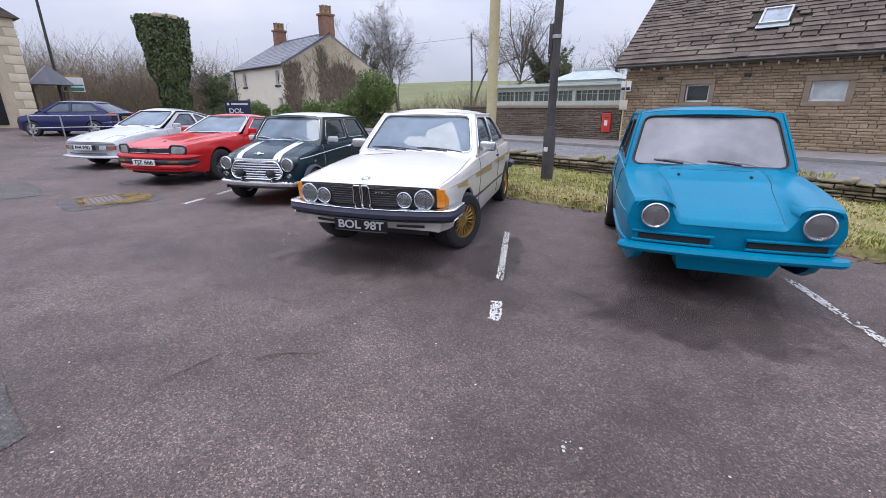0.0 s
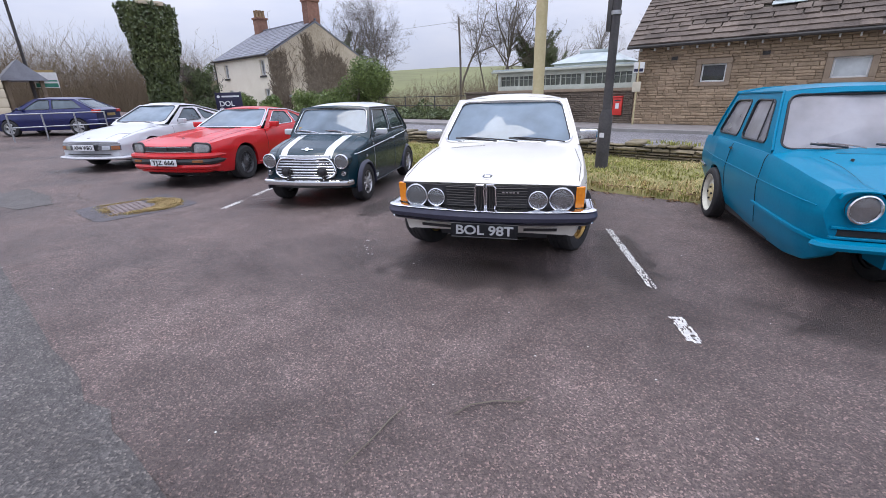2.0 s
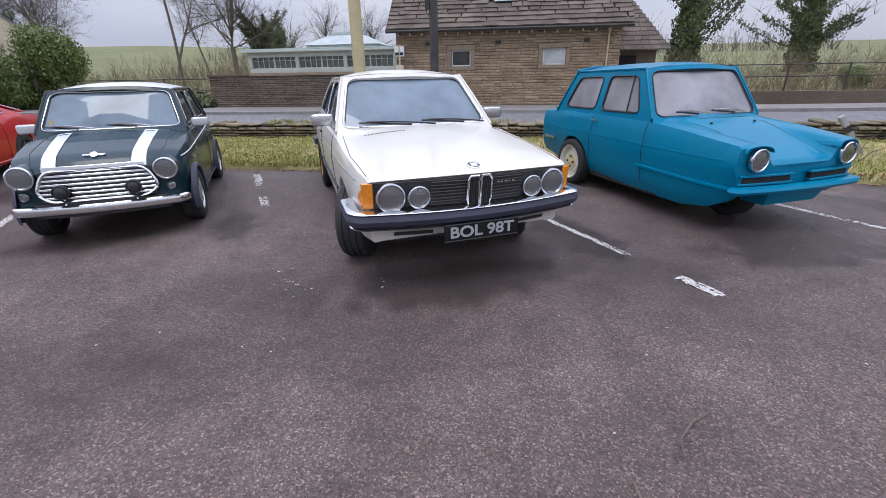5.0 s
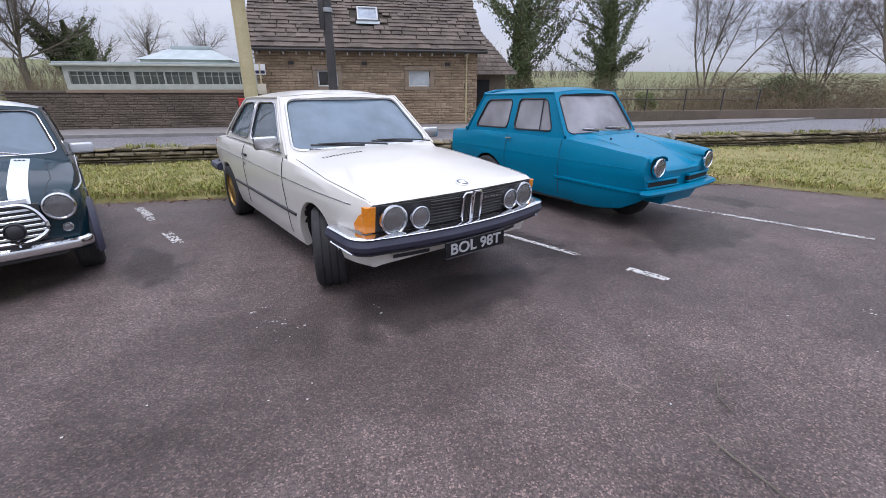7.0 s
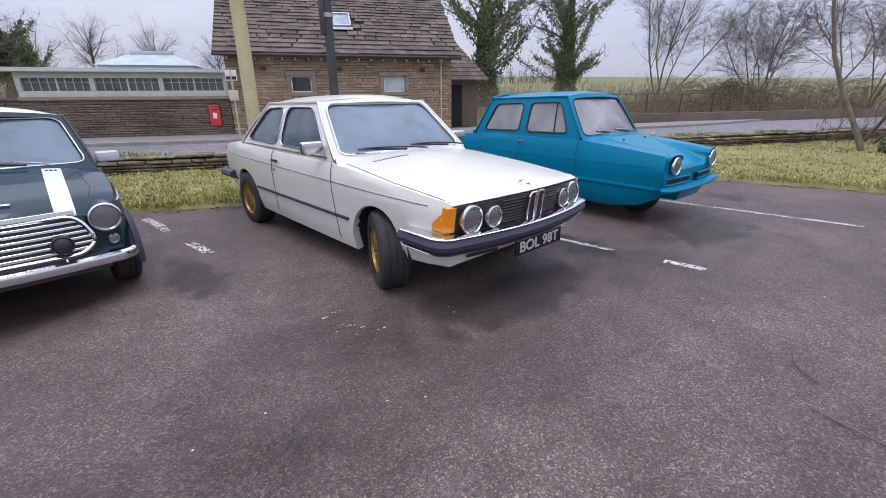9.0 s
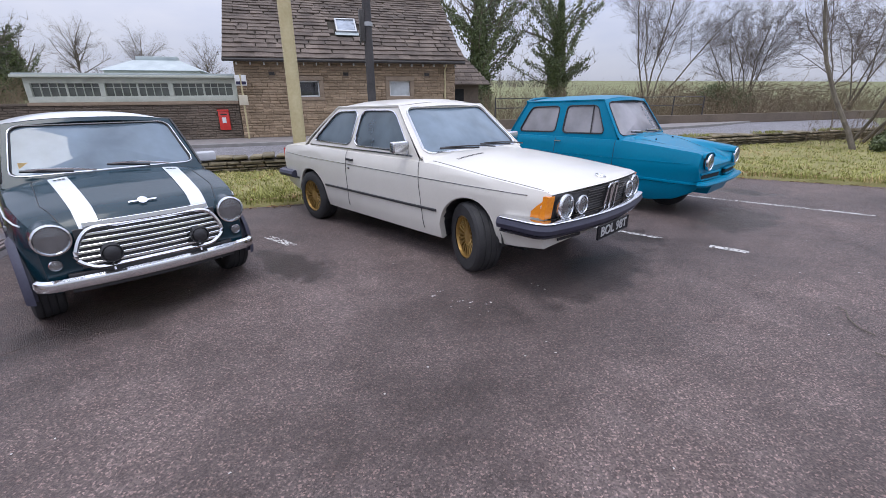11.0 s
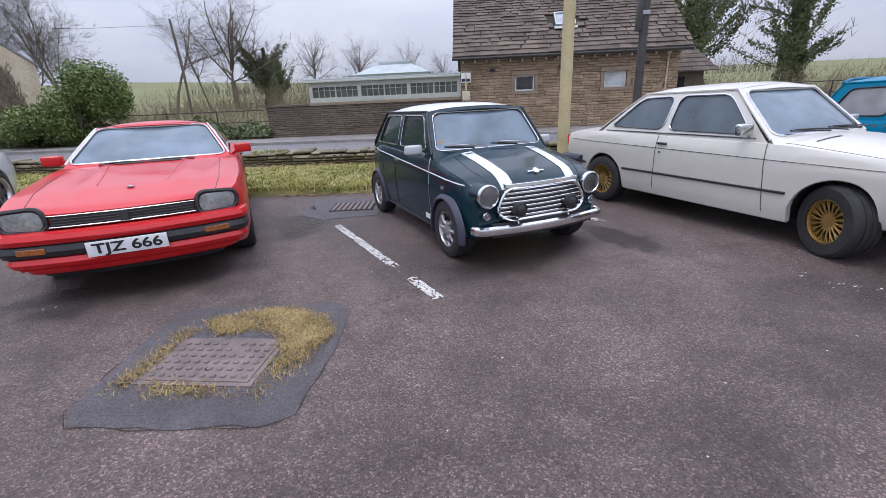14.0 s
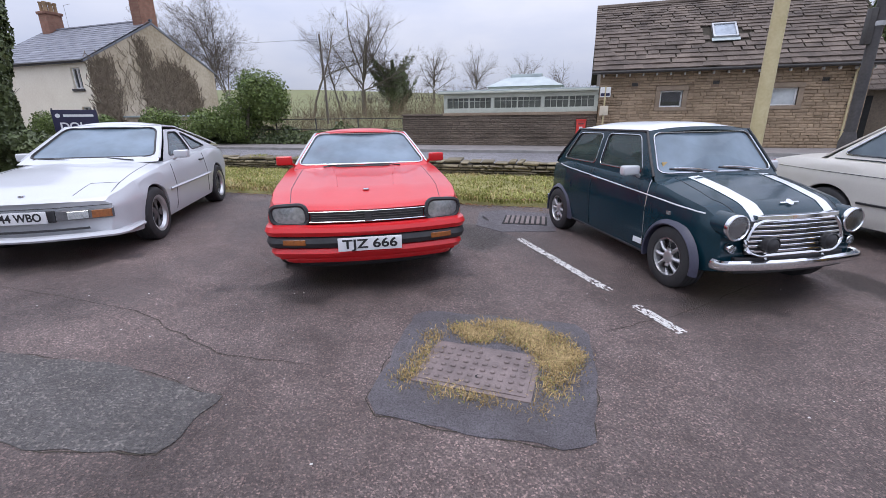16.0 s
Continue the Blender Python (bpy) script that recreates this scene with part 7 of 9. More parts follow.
def grow(rng, start, way, length, r, level, top, wood, twigs, spread, droop, kids=(1, 2, 2)):
    """Grows a limb with side limbs; wood and twigs take the meshes."""
    steps = 5 if level < 2 else 4
    p, d = start.copy(), way.normalized()
    for i in range(steps):
        f0, f1 = i / steps, (i + 1) / steps
        d = (d + Vector((rng.gauss(0, 0.13), rng.gauss(0, 0.13), rng.gauss(0.03 - droop * level, 0.08)))).normalized()
        q = p + d * length / steps
        r0, r1 = r * (1 - 0.62 * f0), r * (1 - 0.62 * f1)
        v, f = wood if r0 > 0.035 else twigs
        seg(v, f, p, q, r0, r1, 7 if level == 0 else (5 if r0 > 0.03 else 3))
        if level < top and (i > 0 or level > 0):
            for _ in range(rng.choice(kids) if level > 0 else rng.choice((2, 2, 3))):
                side = Vector((rng.gauss(0, 1), rng.gauss(0, 1), rng.gauss(0, 0.5)))
                side = (side - side.dot(d) * d).normalized()
                w = (d * rng.uniform(0.55, 1.0) + side * spread * rng.uniform(0.6, 1.2))
                grow(rng, p + (q - p) * rng.random(), w, length * rng.uniform(0.42, 0.68) * (1 - 0.35 * f0), max(0.004, r1 * rng.uniform(0.42, 0.62)), level + 1, top, wood, twigs, spread, droop, kids)
        p = q


def bare_tree(x, y, h, seed, label, stems=1, spread=0.85, droop=0.0, r=None, top=4, name="bare_tree", z=None, lean=0.0, clean=0.18, globe=False):
    rng = random.Random(seed)
    wood, twigs = ([], []), ([], [])
    base = Vector((0, 0, -0.15))
    if globe:
        rr = r or h * 0.02
        knee = base + Vector((0, 0, h * 0.24))
        seg(*wood, base, knee, rr * 1.2, rr, 8)
        for k in range(9):
            a, e = k * 2.4 + rng.gauss(0, 0.2), (0.25 + 1.2 * (k / 8) ** 0.8)
            d = Vector((math.cos(a) * math.cos(e), math.sin(a) * math.cos(e), math.sin(e)))
            grow(rng, knee + Vector((0, 0, h * 0.05 * (k % 4))), d, h * rng.uniform(0.42, 0.5) + h * 0.14 * math.sin(e), rr * 0.4, 1, top, wood, twigs, spread, 0.0, (1, 2, 2))
        stems = 0
    for s in range(stems):
        way = Vector((rng.gauss(0, 0.12) + lean, rng.gauss(0, 0.12), 1)) if stems == 1 else Vector((rng.gauss(0, 0.3), rng.gauss(0, 0.3), 1))
        rr = (r or h * 0.013) / (1 if stems == 1 else 1.9)
        foot = base + (Vector((rng.gauss(0, 0.15), rng.gauss(0, 0.15), 0)) if stems > 1 else Vector((0, 0, 0)))
        knee = foot + way.normalized() * h * clean
        seg(*wood, foot, knee, rr * 1.25, rr, 8)
        grow(rng, knee, way, h * 0.78, rr, 0, top, wood, twigs, spread, droop, (1, 1, 2, 2))
    t = thing(name, pose(x, y, hill(x, y) - 0.08 if z is None else z), label, "tree", "bare winter trees")
    raw("trunk", *wood, BARK, t, smooth=True)
    raw("crown", *twigs, TWIG, t)
    return t


def leaves(name, n, place, size, material, parent, seed, up=0.3):
    """n small leaves, each folded along its rib, at place(rng) -> point and outward way."""
    rng = random.Random(seed)
    vs, fs = [], []
    for _ in range(n):
        got = place(rng)
        if got is None:
            continue
        p, out = got
        d = Vector((out.x + rng.gauss(0, 0.5), out.y + rng.gauss(0, 0.5), out.z + rng.gauss(-up, 0.5))).normalized()
        s = d.cross(Vector((rng.gauss(0, 1), rng.gauss(0, 1), rng.gauss(0, 1)))).normalized()
        w = d.cross(s)
        l = size * rng.uniform(0.6, 1.35)
        a, b = p - s * l * 0.5, p + s * l * 0.5
        k = len(vs)
        m1, m2 = p + w * l * 0.42 + d * l * 0.1, p - w * l * 0.42 + d * l * 0.1
        for q in (a, m1, b, m2):
            vs.append((q.x, q.y, q.z))
        fs += [(k, k + 1, k + 2), (k, k + 2, k + 3)]
    ob = raw(name, vs, fs, material, parent)
    return ob


def clump(cx, cy, cz, rx, ry, rz, seed, bumps=9, hollow=0.55):
    """Points in an uneven, lumpy crown made of overlapping bosses."""
    r0 = random.Random(seed)
    bosses = []
    for _ in range(bumps):
        a, e = r0.uniform(0, 6.283), r0.uniform(-0.5, 1.2)
        f = r0.uniform(0.35, 0.72)
        bosses.append((Vector((cx + rx * f * math.cos(a) * math.cos(e), cy + ry * f * math.sin(a) * math.cos(e), cz + rz * f * math.sin(e))), r0.uniform(0.35, 0.55)))

    def place(rng):
        c, k = rng.choice(bosses)
        d = Vector((rng.gauss(0, 1), rng.gauss(0, 1), rng.gauss(0, 1))).normalized()
        f = k * (hollow + (1 - hollow) * rng.random() ** 0.6)
        return c + Vector((d.x * rx * f, d.y * ry * f, d.z * rz * f)), d
    return place


def ivy_on(h, r, seed, taper=0.45, foot=1.0):
    """Leaves round an upright trunk, ragged in outline."""
    def place(rng):
        z = h * rng.random()
        a = rng.uniform(0, 6.283)
        f = z / h
        rr = r * (1 - taper * f) * (0.75 + 0.45 * noise.noise((a * 1.3, z * 1.1, seed))) * (foot if z < 0.6 else 1)
        rr *= 0.55 + 0.45 * rng.random() ** 0.4
        return Vector((rr * math.cos(a), rr * math.sin(a), z)), Vector((math.cos(a), math.sin(a), 0.1))
    return place


# beyond the road to the north-west
bare_tree(-35.3, 52.2, 13.2, 5, "broad bare oak standing in the field edge", spread=0.85, r=0.26, top=4, globe=True)
bare_tree(-41.4, 49.9, 12.6, 8, "slender bare birch beside the lane", spread=0.75, droop=0.03, r=0.15)
bare_tree(-40.6, 35.4, 10.2, 11, "many-stemmed bare tree behind the cream house", stems=4, spread=0.6)
bare_tree(-44.0, 35.0, 9.4, 13, "many-stemmed bare tree behind the cream house", stems=3, spread=0.6)
bare_tree(-37.6, 50.5, 8.6, 12, "thin bare tree leaning beside the oak", spread=0.7, r=0.11, lean=-0.06)
bare_tree(-37.9, 88.9, 10.4, 15, "round-headed bare tree on the far field", spread=0.85, top=4, globe=True)
bare_tree(-29.6, 91.4, 9.6, 16, "round-headed bare tree on the far field", spread=0.85, top=4, globe=True)
bare_tree(-20.0, 93.3, 8.4, 17, "bare tree far off behind the annex", spread=0.85, top=4, globe=True)
bare_tree(-13.0, 92, 7.0, 18, "bare tree far off behind the cottage", spread=0.85, top=3, globe=True)
bare_tree(-45.5, 90, 8.5, 19, "round-headed bare tree on the far field", spread=0.85, top=3, globe=True)
# to the east
bare_tree(25.2, 33.3, 10.5, 21, "tall many-stemmed bare tree beside the bend", stems=5, spread=0.6)
bare_tree(8.35, 6.9, 6.5, 23, "ivy-footed bare tree at the end of the verge", stems=3, spread=0.8, r=0.12, z=0.03, top=4, clean=0.1)
bare_tree(10.5, 8.2, 6.2, 24, "scrubby bare tree at the end of the verge", stems=3, spread=0.8, z=0.03, top=4)
bare_tree(33, 30.0, 8.5, 25, "bare hedgerow tree beyond the bend", stems=3, spread=0.8, top=4)
bare_tree(38, 25.0, 8.5, 26, "bare hedgerow tree beyond the bend", stems=4, spread=0.8, top=4)
bare_tree(29.5, 27.5, 7.5, 27, "bare hedgerow tree beyond the bend", stems=4, spread=0.7, top=4)


def ivy_tree(x, y, h, seed, r, limbs_n=26, leaf=0.2):
    """A trunk sleeved in ivy, with limbs fanning upwards, ivied along their lower halves."""
    t = bare_tree(x, y, h, seed, "tall bare tree thickly hung with dark ivy", spread=0.8, r=h * 0.022, name="ivy_tree", clean=0.3)
    leaves("ivy", 7500, ivy_on(h * 0.8, r * 0.42, seed, 0.8), leaf, IVY, t, seed)
    rng = random.Random(seed)
    limbs = [(rng.uniform(0, 6.28), h * rng.uniform(0.12, 0.62), r * rng.uniform(0.9, 1.9), rng.uniform(0.5, 1.5)) for _ in range(limbs_n)]
    wood = ([], [])
    for a, z, l, rise in limbs:
        p = Vector((0, 0, z))
        for k in range(1, 7):
            f = k / 6
            q = Vector((math.cos(a) * l * f + rng.gauss(0, 0.05), math.sin(a) * l * f + rng.gauss(0, 0.05), z + rise * l * f * (0.55 + 0.3 * f)))
            seg(*wood, p, q, 0.09 * (1.1 - f), 0.09 * (1.05 - f) * 0.85, 4)
            if k > 2:
                for _ in range(3):
                    e = q + Vector((rng.gauss(0, 0.4), rng.gauss(0, 0.4), rng.uniform(0.2, 0.9))) * l * 0.3
                    seg(*wood, q, e, 0.022, 0.006, 3)
            p = q
    raw("limb", *wood, BARK, t)

    def along(q):
        a, z, l, rise = q.choice(limbs)
        f = 0.85 * q.random() ** 0.9
        g = 0.34 * (1 - 0.75 * f)
        return Vector((math.cos(a) * l * f + q.gauss(0, g), math.sin(a) * l * f + q.gauss(0, g), z + rise * l * f * (0.55 + 0.3 * f) + q.gauss(0, g))), Vector((math.cos(a), math.sin(a), 0.3))
    leaves("ivy", 11000, along, leaf * 0.85, IVY, t, seed + 1)


ivy_tree(10.6, 38.6, 12.5, 31, 4.3, 30)
ivy_tree(22.3, 44.4, 13.5, 32, 4.0, 24)
ivy_tree(-32.0, 54.2, 8.2, 33, 2.0)
ivy_tree(-33.6, 60.5, 6.4, 34, 1.7)
ivy_tree(-37.4, 13.9, 4.6, 35, 0.9, 16, 0.13)
ivy_tree(-46.5, 34.0, 8.5, 36, 1.8, 18)


def brush(name, n, box_, hmin, hmax, seed, label, material=BRUSH, thick=0.012, category="hedge"):
    """A thicket of thin upright stems with side twigs."""
    rng = random.Random(seed)
    vs, fs = [], []
    for _ in range(n):
        x, y = rng.uniform(box_[0], box_[1]), rng.uniform(box_[2], box_[3])
        p = Vector((x, y, hill(x, y) - 0.1))
        h = rng.uniform(hmin, hmax)
        d = Vector((rng.gauss(0, 0.25), rng.gauss(0, 0.25), 1)).normalized()
        for k in range(4):
            q = p + d * h / 4
            seg(vs, fs, p, q, thick * (1 - k * 0.2), thick * (0.8 - k * 0.2), 3)
            for _ in range(2):
                w = (d + Vector((rng.gauss(0, 0.6), rng.gauss(0, 0.6), rng.gauss(0, 0.3)))).normalized()
                e = q + w * h * rng.uniform(0.12, 0.3)
                seg(vs, fs, q, e, thick * 0.5, thick * 0.25, 3)
                g = e + (w + Vector((rng.gauss(0, 0.5), rng.gauss(0, 0.5), 0.2))).normalized() * h * 0.13
                seg(vs, fs, e, g, thick * 0.3, thick * 0.12, 3)
            p = q
            d = (d + Vector((rng.gauss(0, 0.15), rng.gauss(0, 0.15), 0.05))).normalized()
    return tagged(raw(name, vs, fs, material), label, category, kind="stuff")


brush("thicket", 2300, (-70, -46, 2, 19), 2.5, 6.2, 41, "tall brown winter thicket beyond the lane", thick=0.018)
brush("thicket", 700, (-60, -48, 16, 34), 2.5, 5.5, 42, "brown winter thicket beside the house", thick=0.018)
brush("undergrowth", 900, (-34, -16, 21, 30), 0.6, 1.9, 43, "tangled brown undergrowth behind the roadside fence", thick=0.012, category="undergrowth")
brush("undergrowth", 800, (-40, -12, 36, 58), 0.8, 2.6, 44, "brown field-edge scrub", thick=0.02, category="undergrowth")
brush("hedge", 900, (15, 46, 22.5, 30), 0.8, 2.4, 45, "tangled bare hedge beyond the bend of the road", thick=0.016)
brush("hedge", 200, (8.6, 16, 6.2, 9.0), 0.5, 1.6, 46, "tangle of thin bare branches at the end of the verge", thick=0.008)
brush("undergrowth", 1300, (3.5, 26, 20.5, 33), 0.5, 2.2, 47, "brown undergrowth behind the iron fence", thick=0.012, category="undergrowth")
brush("hedge", 700, (-70, 60, 95, 106), 1.2, 3.2, 48, "far bare hedge on the rise", TWIG, 0.05)


def felled_branches(n, x0, x1, y0, y1, seed):
    """Cut and fallen branches lying across one another in a heap."""
    rng = random.Random(seed)
    vs, fs = [], []
    for _ in range(n):
        x = rng.uniform(x0, x1)
        y = rng.uniform(y0, y1)
        p = Vector((x, y, hill(x, y) + rng.random() ** 1.5 * 2.2))
        a = rng.uniform(0, 6.283)
        d = Vector((math.cos(a), math.sin(a) * 0.6, rng.gauss(0.08, 0.2))).normalized()
        r = rng.uniform(0.012, 0.035)
        for k in range(5):
            q = p + d * rng.uniform(0.35, 0.7)
            seg(vs, fs, p, q, r * (1 - k * 0.17), r * (0.83 - k * 0.16), 4)
            for _ in range(2):
                e = q + (d + Vector((rng.gauss(0, 0.7), rng.gauss(0, 0.7), rng.gauss(0.2, 0.5)))).normalized() * rng.uniform(0.3, 0.8)
                seg(vs, fs, q, e, r * 0.4, r * 0.15, 3)
            p = q
            d = (d + Vector((rng.gauss(0, 0.2), rng.gauss(0, 0.2), rng.gauss(-0.05, 0.15)))).normalized()
    return tagged(raw("brushwood", vs, fs, BRUSH), "heap of cut grey-brown branches beyond the bend", "branches", kind="stuff")


felled_branches(420, 19.5, 38, 23.5, 29, 49)

# evergreen shrubs by the road
sh = thing("evergreen_bush", pose(-25.2, 18.6, 0), "large rounded evergreen bush beside the road", "bush")
part("stem", tubem([(0, 0, -0.1), (0.1, 0, 0.9), (0.3, 0.1, 2.0)], [0.12, 0.1, 0.06], 6), BARK, sh)
leaves("crown", 19000, clump(0.9, 0.3, 1.7, 1.9, 1.8, 1.95, 51, 18, 0.3), 0.105, LAUREL, sh, 51)
leaves("crown", 11000, clump(-1.6, -0.3, 0.9, 2.2, 1.6, 1.15, 52, 14, 0.3), 0.1, LAUREL, sh, 52)
for x, y, s, k in ((-37.4, 17.2, 1.0, 53), (-33.2, 17.0, 0.8, 54), (-30.0, 17.8, 1.0, 55), (24.0, 25.5, 1.35, 56), (26.6, 26.2, 1.2, 57), (8.3, 6.6, 0.3, 58), (15.0, 27.0, 0.7, 59)):
    b = thing("evergreen_bush", pose(x, y, 0), "rounded dark evergreen shrub", "bush", "evergreen shrubs")
    part("stem", tubem([(0, 0, -0.1), (0.05, 0, 1.0 * s)], [0.07, 0.04], 6), BARK, b)
    leaves("crown", 5200, clump(0, 0, 0.85 * s, 1.5 * s, 1.3 * s, 1.2 * s, k, 9, 0.35), 0.1 * min(1.0, s + 0.3), LAUREL if k not in (56, 57, 58) else IVY, b, k)


def bank_ivy(x0, x1, y0, y1, h, n, seed, label):
    def place(rng):
        x, y = rng.uniform(x0, x1), rng.uniform(y0, y1)
        return Vector((x, y, h * (0.25 + 0.75 * (y - y0) / (y1 - y0)) * (0.8 + 0.5 * noise.noise((x * 0.9, y, seed))) * rng.random() ** 0.35)), Vector((0, -0.6, 0.5))
    return tagged(leaves("ivy_bank", n, place, 0.14, IVY, None, seed), label, "ivy", kind="stuff")


tagged(part("bank", boxm(-46, -16.4, 18.75, 22, -0.1, 0.35, bevel=0.15), BANK), "low earth bank behind the footway", "bank", kind="structure")
bank_ivy(-34, -16.2, 18.3, 19.6, 1.15, 9000, 61, "ivy and bramble covering the roadside bank")


def rail_fence(x0, x1, y, ztop, step, material, label, bars=2, base=0.3, mid=None):
    f = thing("rail_fence", pose(0, 0, 0), label, "fence", "roadside fences")
    n = int((x1 - x0) / step)
    for k in range(n + 1):
        x = x0 + (x1 - x0) * k / n
        part("post", tubem([(x, y, 0), (x, y, ztop + 0.04)], 0.035, 6), material, f)
    for j in range(bars):
        z = ztop - (ztop - base) * j / max(1, bars)
        part("rail", tubem([(x0, y, z), ((x0 + x1) / 2, y, z), (x1, y, z)], 0.022, 6), material, f)
    return f


rail_fence(-33.5, -16.5, 19.3, 1.3, 2.4, DARKPOLE, "thin dark iron rail fence above the ivy bank")
wall_core("wall_roadside", 3.4, 34.0, 0.0, 0.5, FY + 0.4, FY + 0.75, [], DARKSTONE, "low brown stone wall beside the footway")
rail_fence(3.6, 16.5, FY + 0.57, 1.48, 1.9, DARKPOLE, "dark iron rail fence on the low stone wall", 2, 0.6)
tp = thing("telegraph_pole", pose(-32.7, 39.0, hill(0, 39)), "thin leaning timber pole behind the fence", "pole")
part("shaft", tubem([(0, 0, -0.5), (0, 0, 4), (-0.2, 0, 8.2)], [0.12, 0.11, 0.09], 8), TWIG, tp)
cable = thing("overhead_cable", pose(0, 0, 0), "thin overhead cable sagging between poles", "cable")
part("wire", tubem([(-32.9, 39.0, 8.5), (-38, 35, 7.9), (-44, 30.5, 7.8)], 0.012, 4), BLACKTRIM, cable)

# ---- the cream house beyond the lane ----
hm = pose(-35.5, 18.5, 0.15, 0, 0, -1.0)
house = thing("house", hm, "two-storey cream rendered house with slate roof and creeper", "house")
HW, HD, HE, HR = 10.1, 9.2, 4.62, 7.2
FW = [(-8.2, -7.4, 3.0, 4.15), (-1.5, -0.7, 3.0, 4.15), (-7.9, -7.1, 0.8, 2.0), (-1.3, -0.5, 0.8, 2.0)]
bm = bmesh.new()
for a, b, c_, d in rect_cells(-HW, 0, -0.1, HE, FW):
    box(bm, a, b, 0, 0.35, c_, d)
bmesh.ops.remove_doubles(bm, verts=bm.verts, dist=0.0005)
part("front_wall", bm, RENDER, house, smooth=False)
for nm, x0, x1, m_ in (("gable_wall", -0.35, 0.0, STAIN), ("gable_wall", -HW, -HW + 0.35, RENDER)):
    bm = bmesh.new()
    a = [bm.verts.new((x, y, z)) for x in (x0, x1) for y, z in ((0.355, -0.1), (HD, -0.1), (HD, HE), (HD / 2, HR), (0.355, HE + 0.2))]
    bm.faces.new(a[:5])
    bm.faces.new(a[5:][::-1])
    for k in range(5):
        bm.faces.new((a[k], a[(k + 1) % 5], a[5 + (k + 1) % 5], a[5 + k]))
    part(nm, bm, m_, house, "weathered patchy render" if m_ is STAIN else "", smooth=False)
part("rear_wall", boxm(-HW + 0.36, -0.36, HD - 0.35, HD - 0.004, -0.1, HE), RENDER, house)
for sgn, y0, y1 in ((1, -0.22, HD / 2), (-1, HD + 0.22, HD / 2)):
    rows = 15
    for k in range(rows if sgn > 0 else 0):
        f0, f1 = k / rows, (k + 1) / rows
        ya, yb = y0 + (y1 - y0) * f0, y0 + (y1 - y0) * f1
        za, zb = HE - 0.1 + (HR + 0.1 - HE + 0.1) * f0, HE - 0.1 + (HR + 0.1 - HE + 0.1) * f1
        rng = random.Random(k)
        x = -HW - 0.08
        while x < 0.06:
            w = min(rng.uniform(0.5, 0.64), 0.08 - x)
            raw("slate", [(x, ya, za + 0.05), (x + w - 0.012, ya, za + 0.05), (x + w - 0.012, yb + 0.06, zb + 0.06), (x, yb + 0.06, zb + 0.06), (x, ya, za), (x + w - 0.012, ya, za)], [(0, 1, 2, 3), (4, 5, 1, 0)], SLATE, house)
            x += w
    bm = bmesh.new()
    q = [bm.verts.new(p) for p in ((-HW - 0.05, y0, HE - 0.12), (0.05, y0, HE - 0.12), (0.05, y1, HR + 0.05), (-HW - 0.05, y1, HR + 0.05), (-HW - 0.05, y0, HE - 0.24), (0.05, y0, HE - 0.24), (0.05, y1, HR - 0.1), (-HW - 0.05, y1, HR - 0.1))]
    for f in ((0, 1, 2, 3), (7, 6, 5, 4), (0, 4, 5, 1), (1, 5, 6, 2), (3, 2, 6, 7), (0, 3, 7, 4)):
        bm.faces.new([q[i] for i in f])
    part("roof_deck", bm, SLATE, house, smooth=False)
part("gutter", tubem([(-HW - 0.1, -0.28, HE - 0.14), (0.1, -0.28, HE - 0.14)], 0.07, 6), BLACKIRON, house, "dark gutter")
part("ridge", tubem([(-HW - 0.08, HD / 2, HR + 0.14), (0.08, HD / 2, HR + 0.14)], 0.09, 6), SLATE, house)
part("downpipe", tubem([(-HW + 0.1, -0.06, HE - 0.2), (-HW + 0.1, -0.06, 0)], 0.05, 6), BLACKIRON, house, "dark downpipe")
for w in FW:
    wn = part("window", quad_pane(w[0], w[1], 0.2, w[2], w[3]), WINGLASS, house, "white sash window with dark panes")
    outward(wn, (0, -1, 0))
    bm = bmesh.new()
    for b_ in ((w[0], w[1], w[2], w[2] + 0.07), (w[0], w[1], w[3] - 0.07, w[3]), (w[0], w[0] + 0.07, w[2] + 0.07, w[3] - 0.07), (w[1] - 0.07, w[1], w[2] + 0.07, w[3] - 0.07), ((w[0] + w[1]) / 2 - 0.035, (w[0] + w[1]) / 2 + 0.035, w[2] + 0.07, w[3] - 0.07)):
        box(bm, b_[0], b_[1], 0.12, 0.198, b_[2], b_[3])
    part("frame", bm, WHITEPAINT, wn)
    part("sill", boxm(w[0] - 0.1, w[1] + 0.1, -0.08, 0.1, w[2] - 0.14, w[2]), BLACKIRON, wn, "dark stone sill")
# solid block fills the rooms; their shade is in its colour
part("room_shade_block", boxm(-HW + 0.4, -0.4, 0.6, HD - 0.5, 0, HE - 0.3), DARKVOID, house)
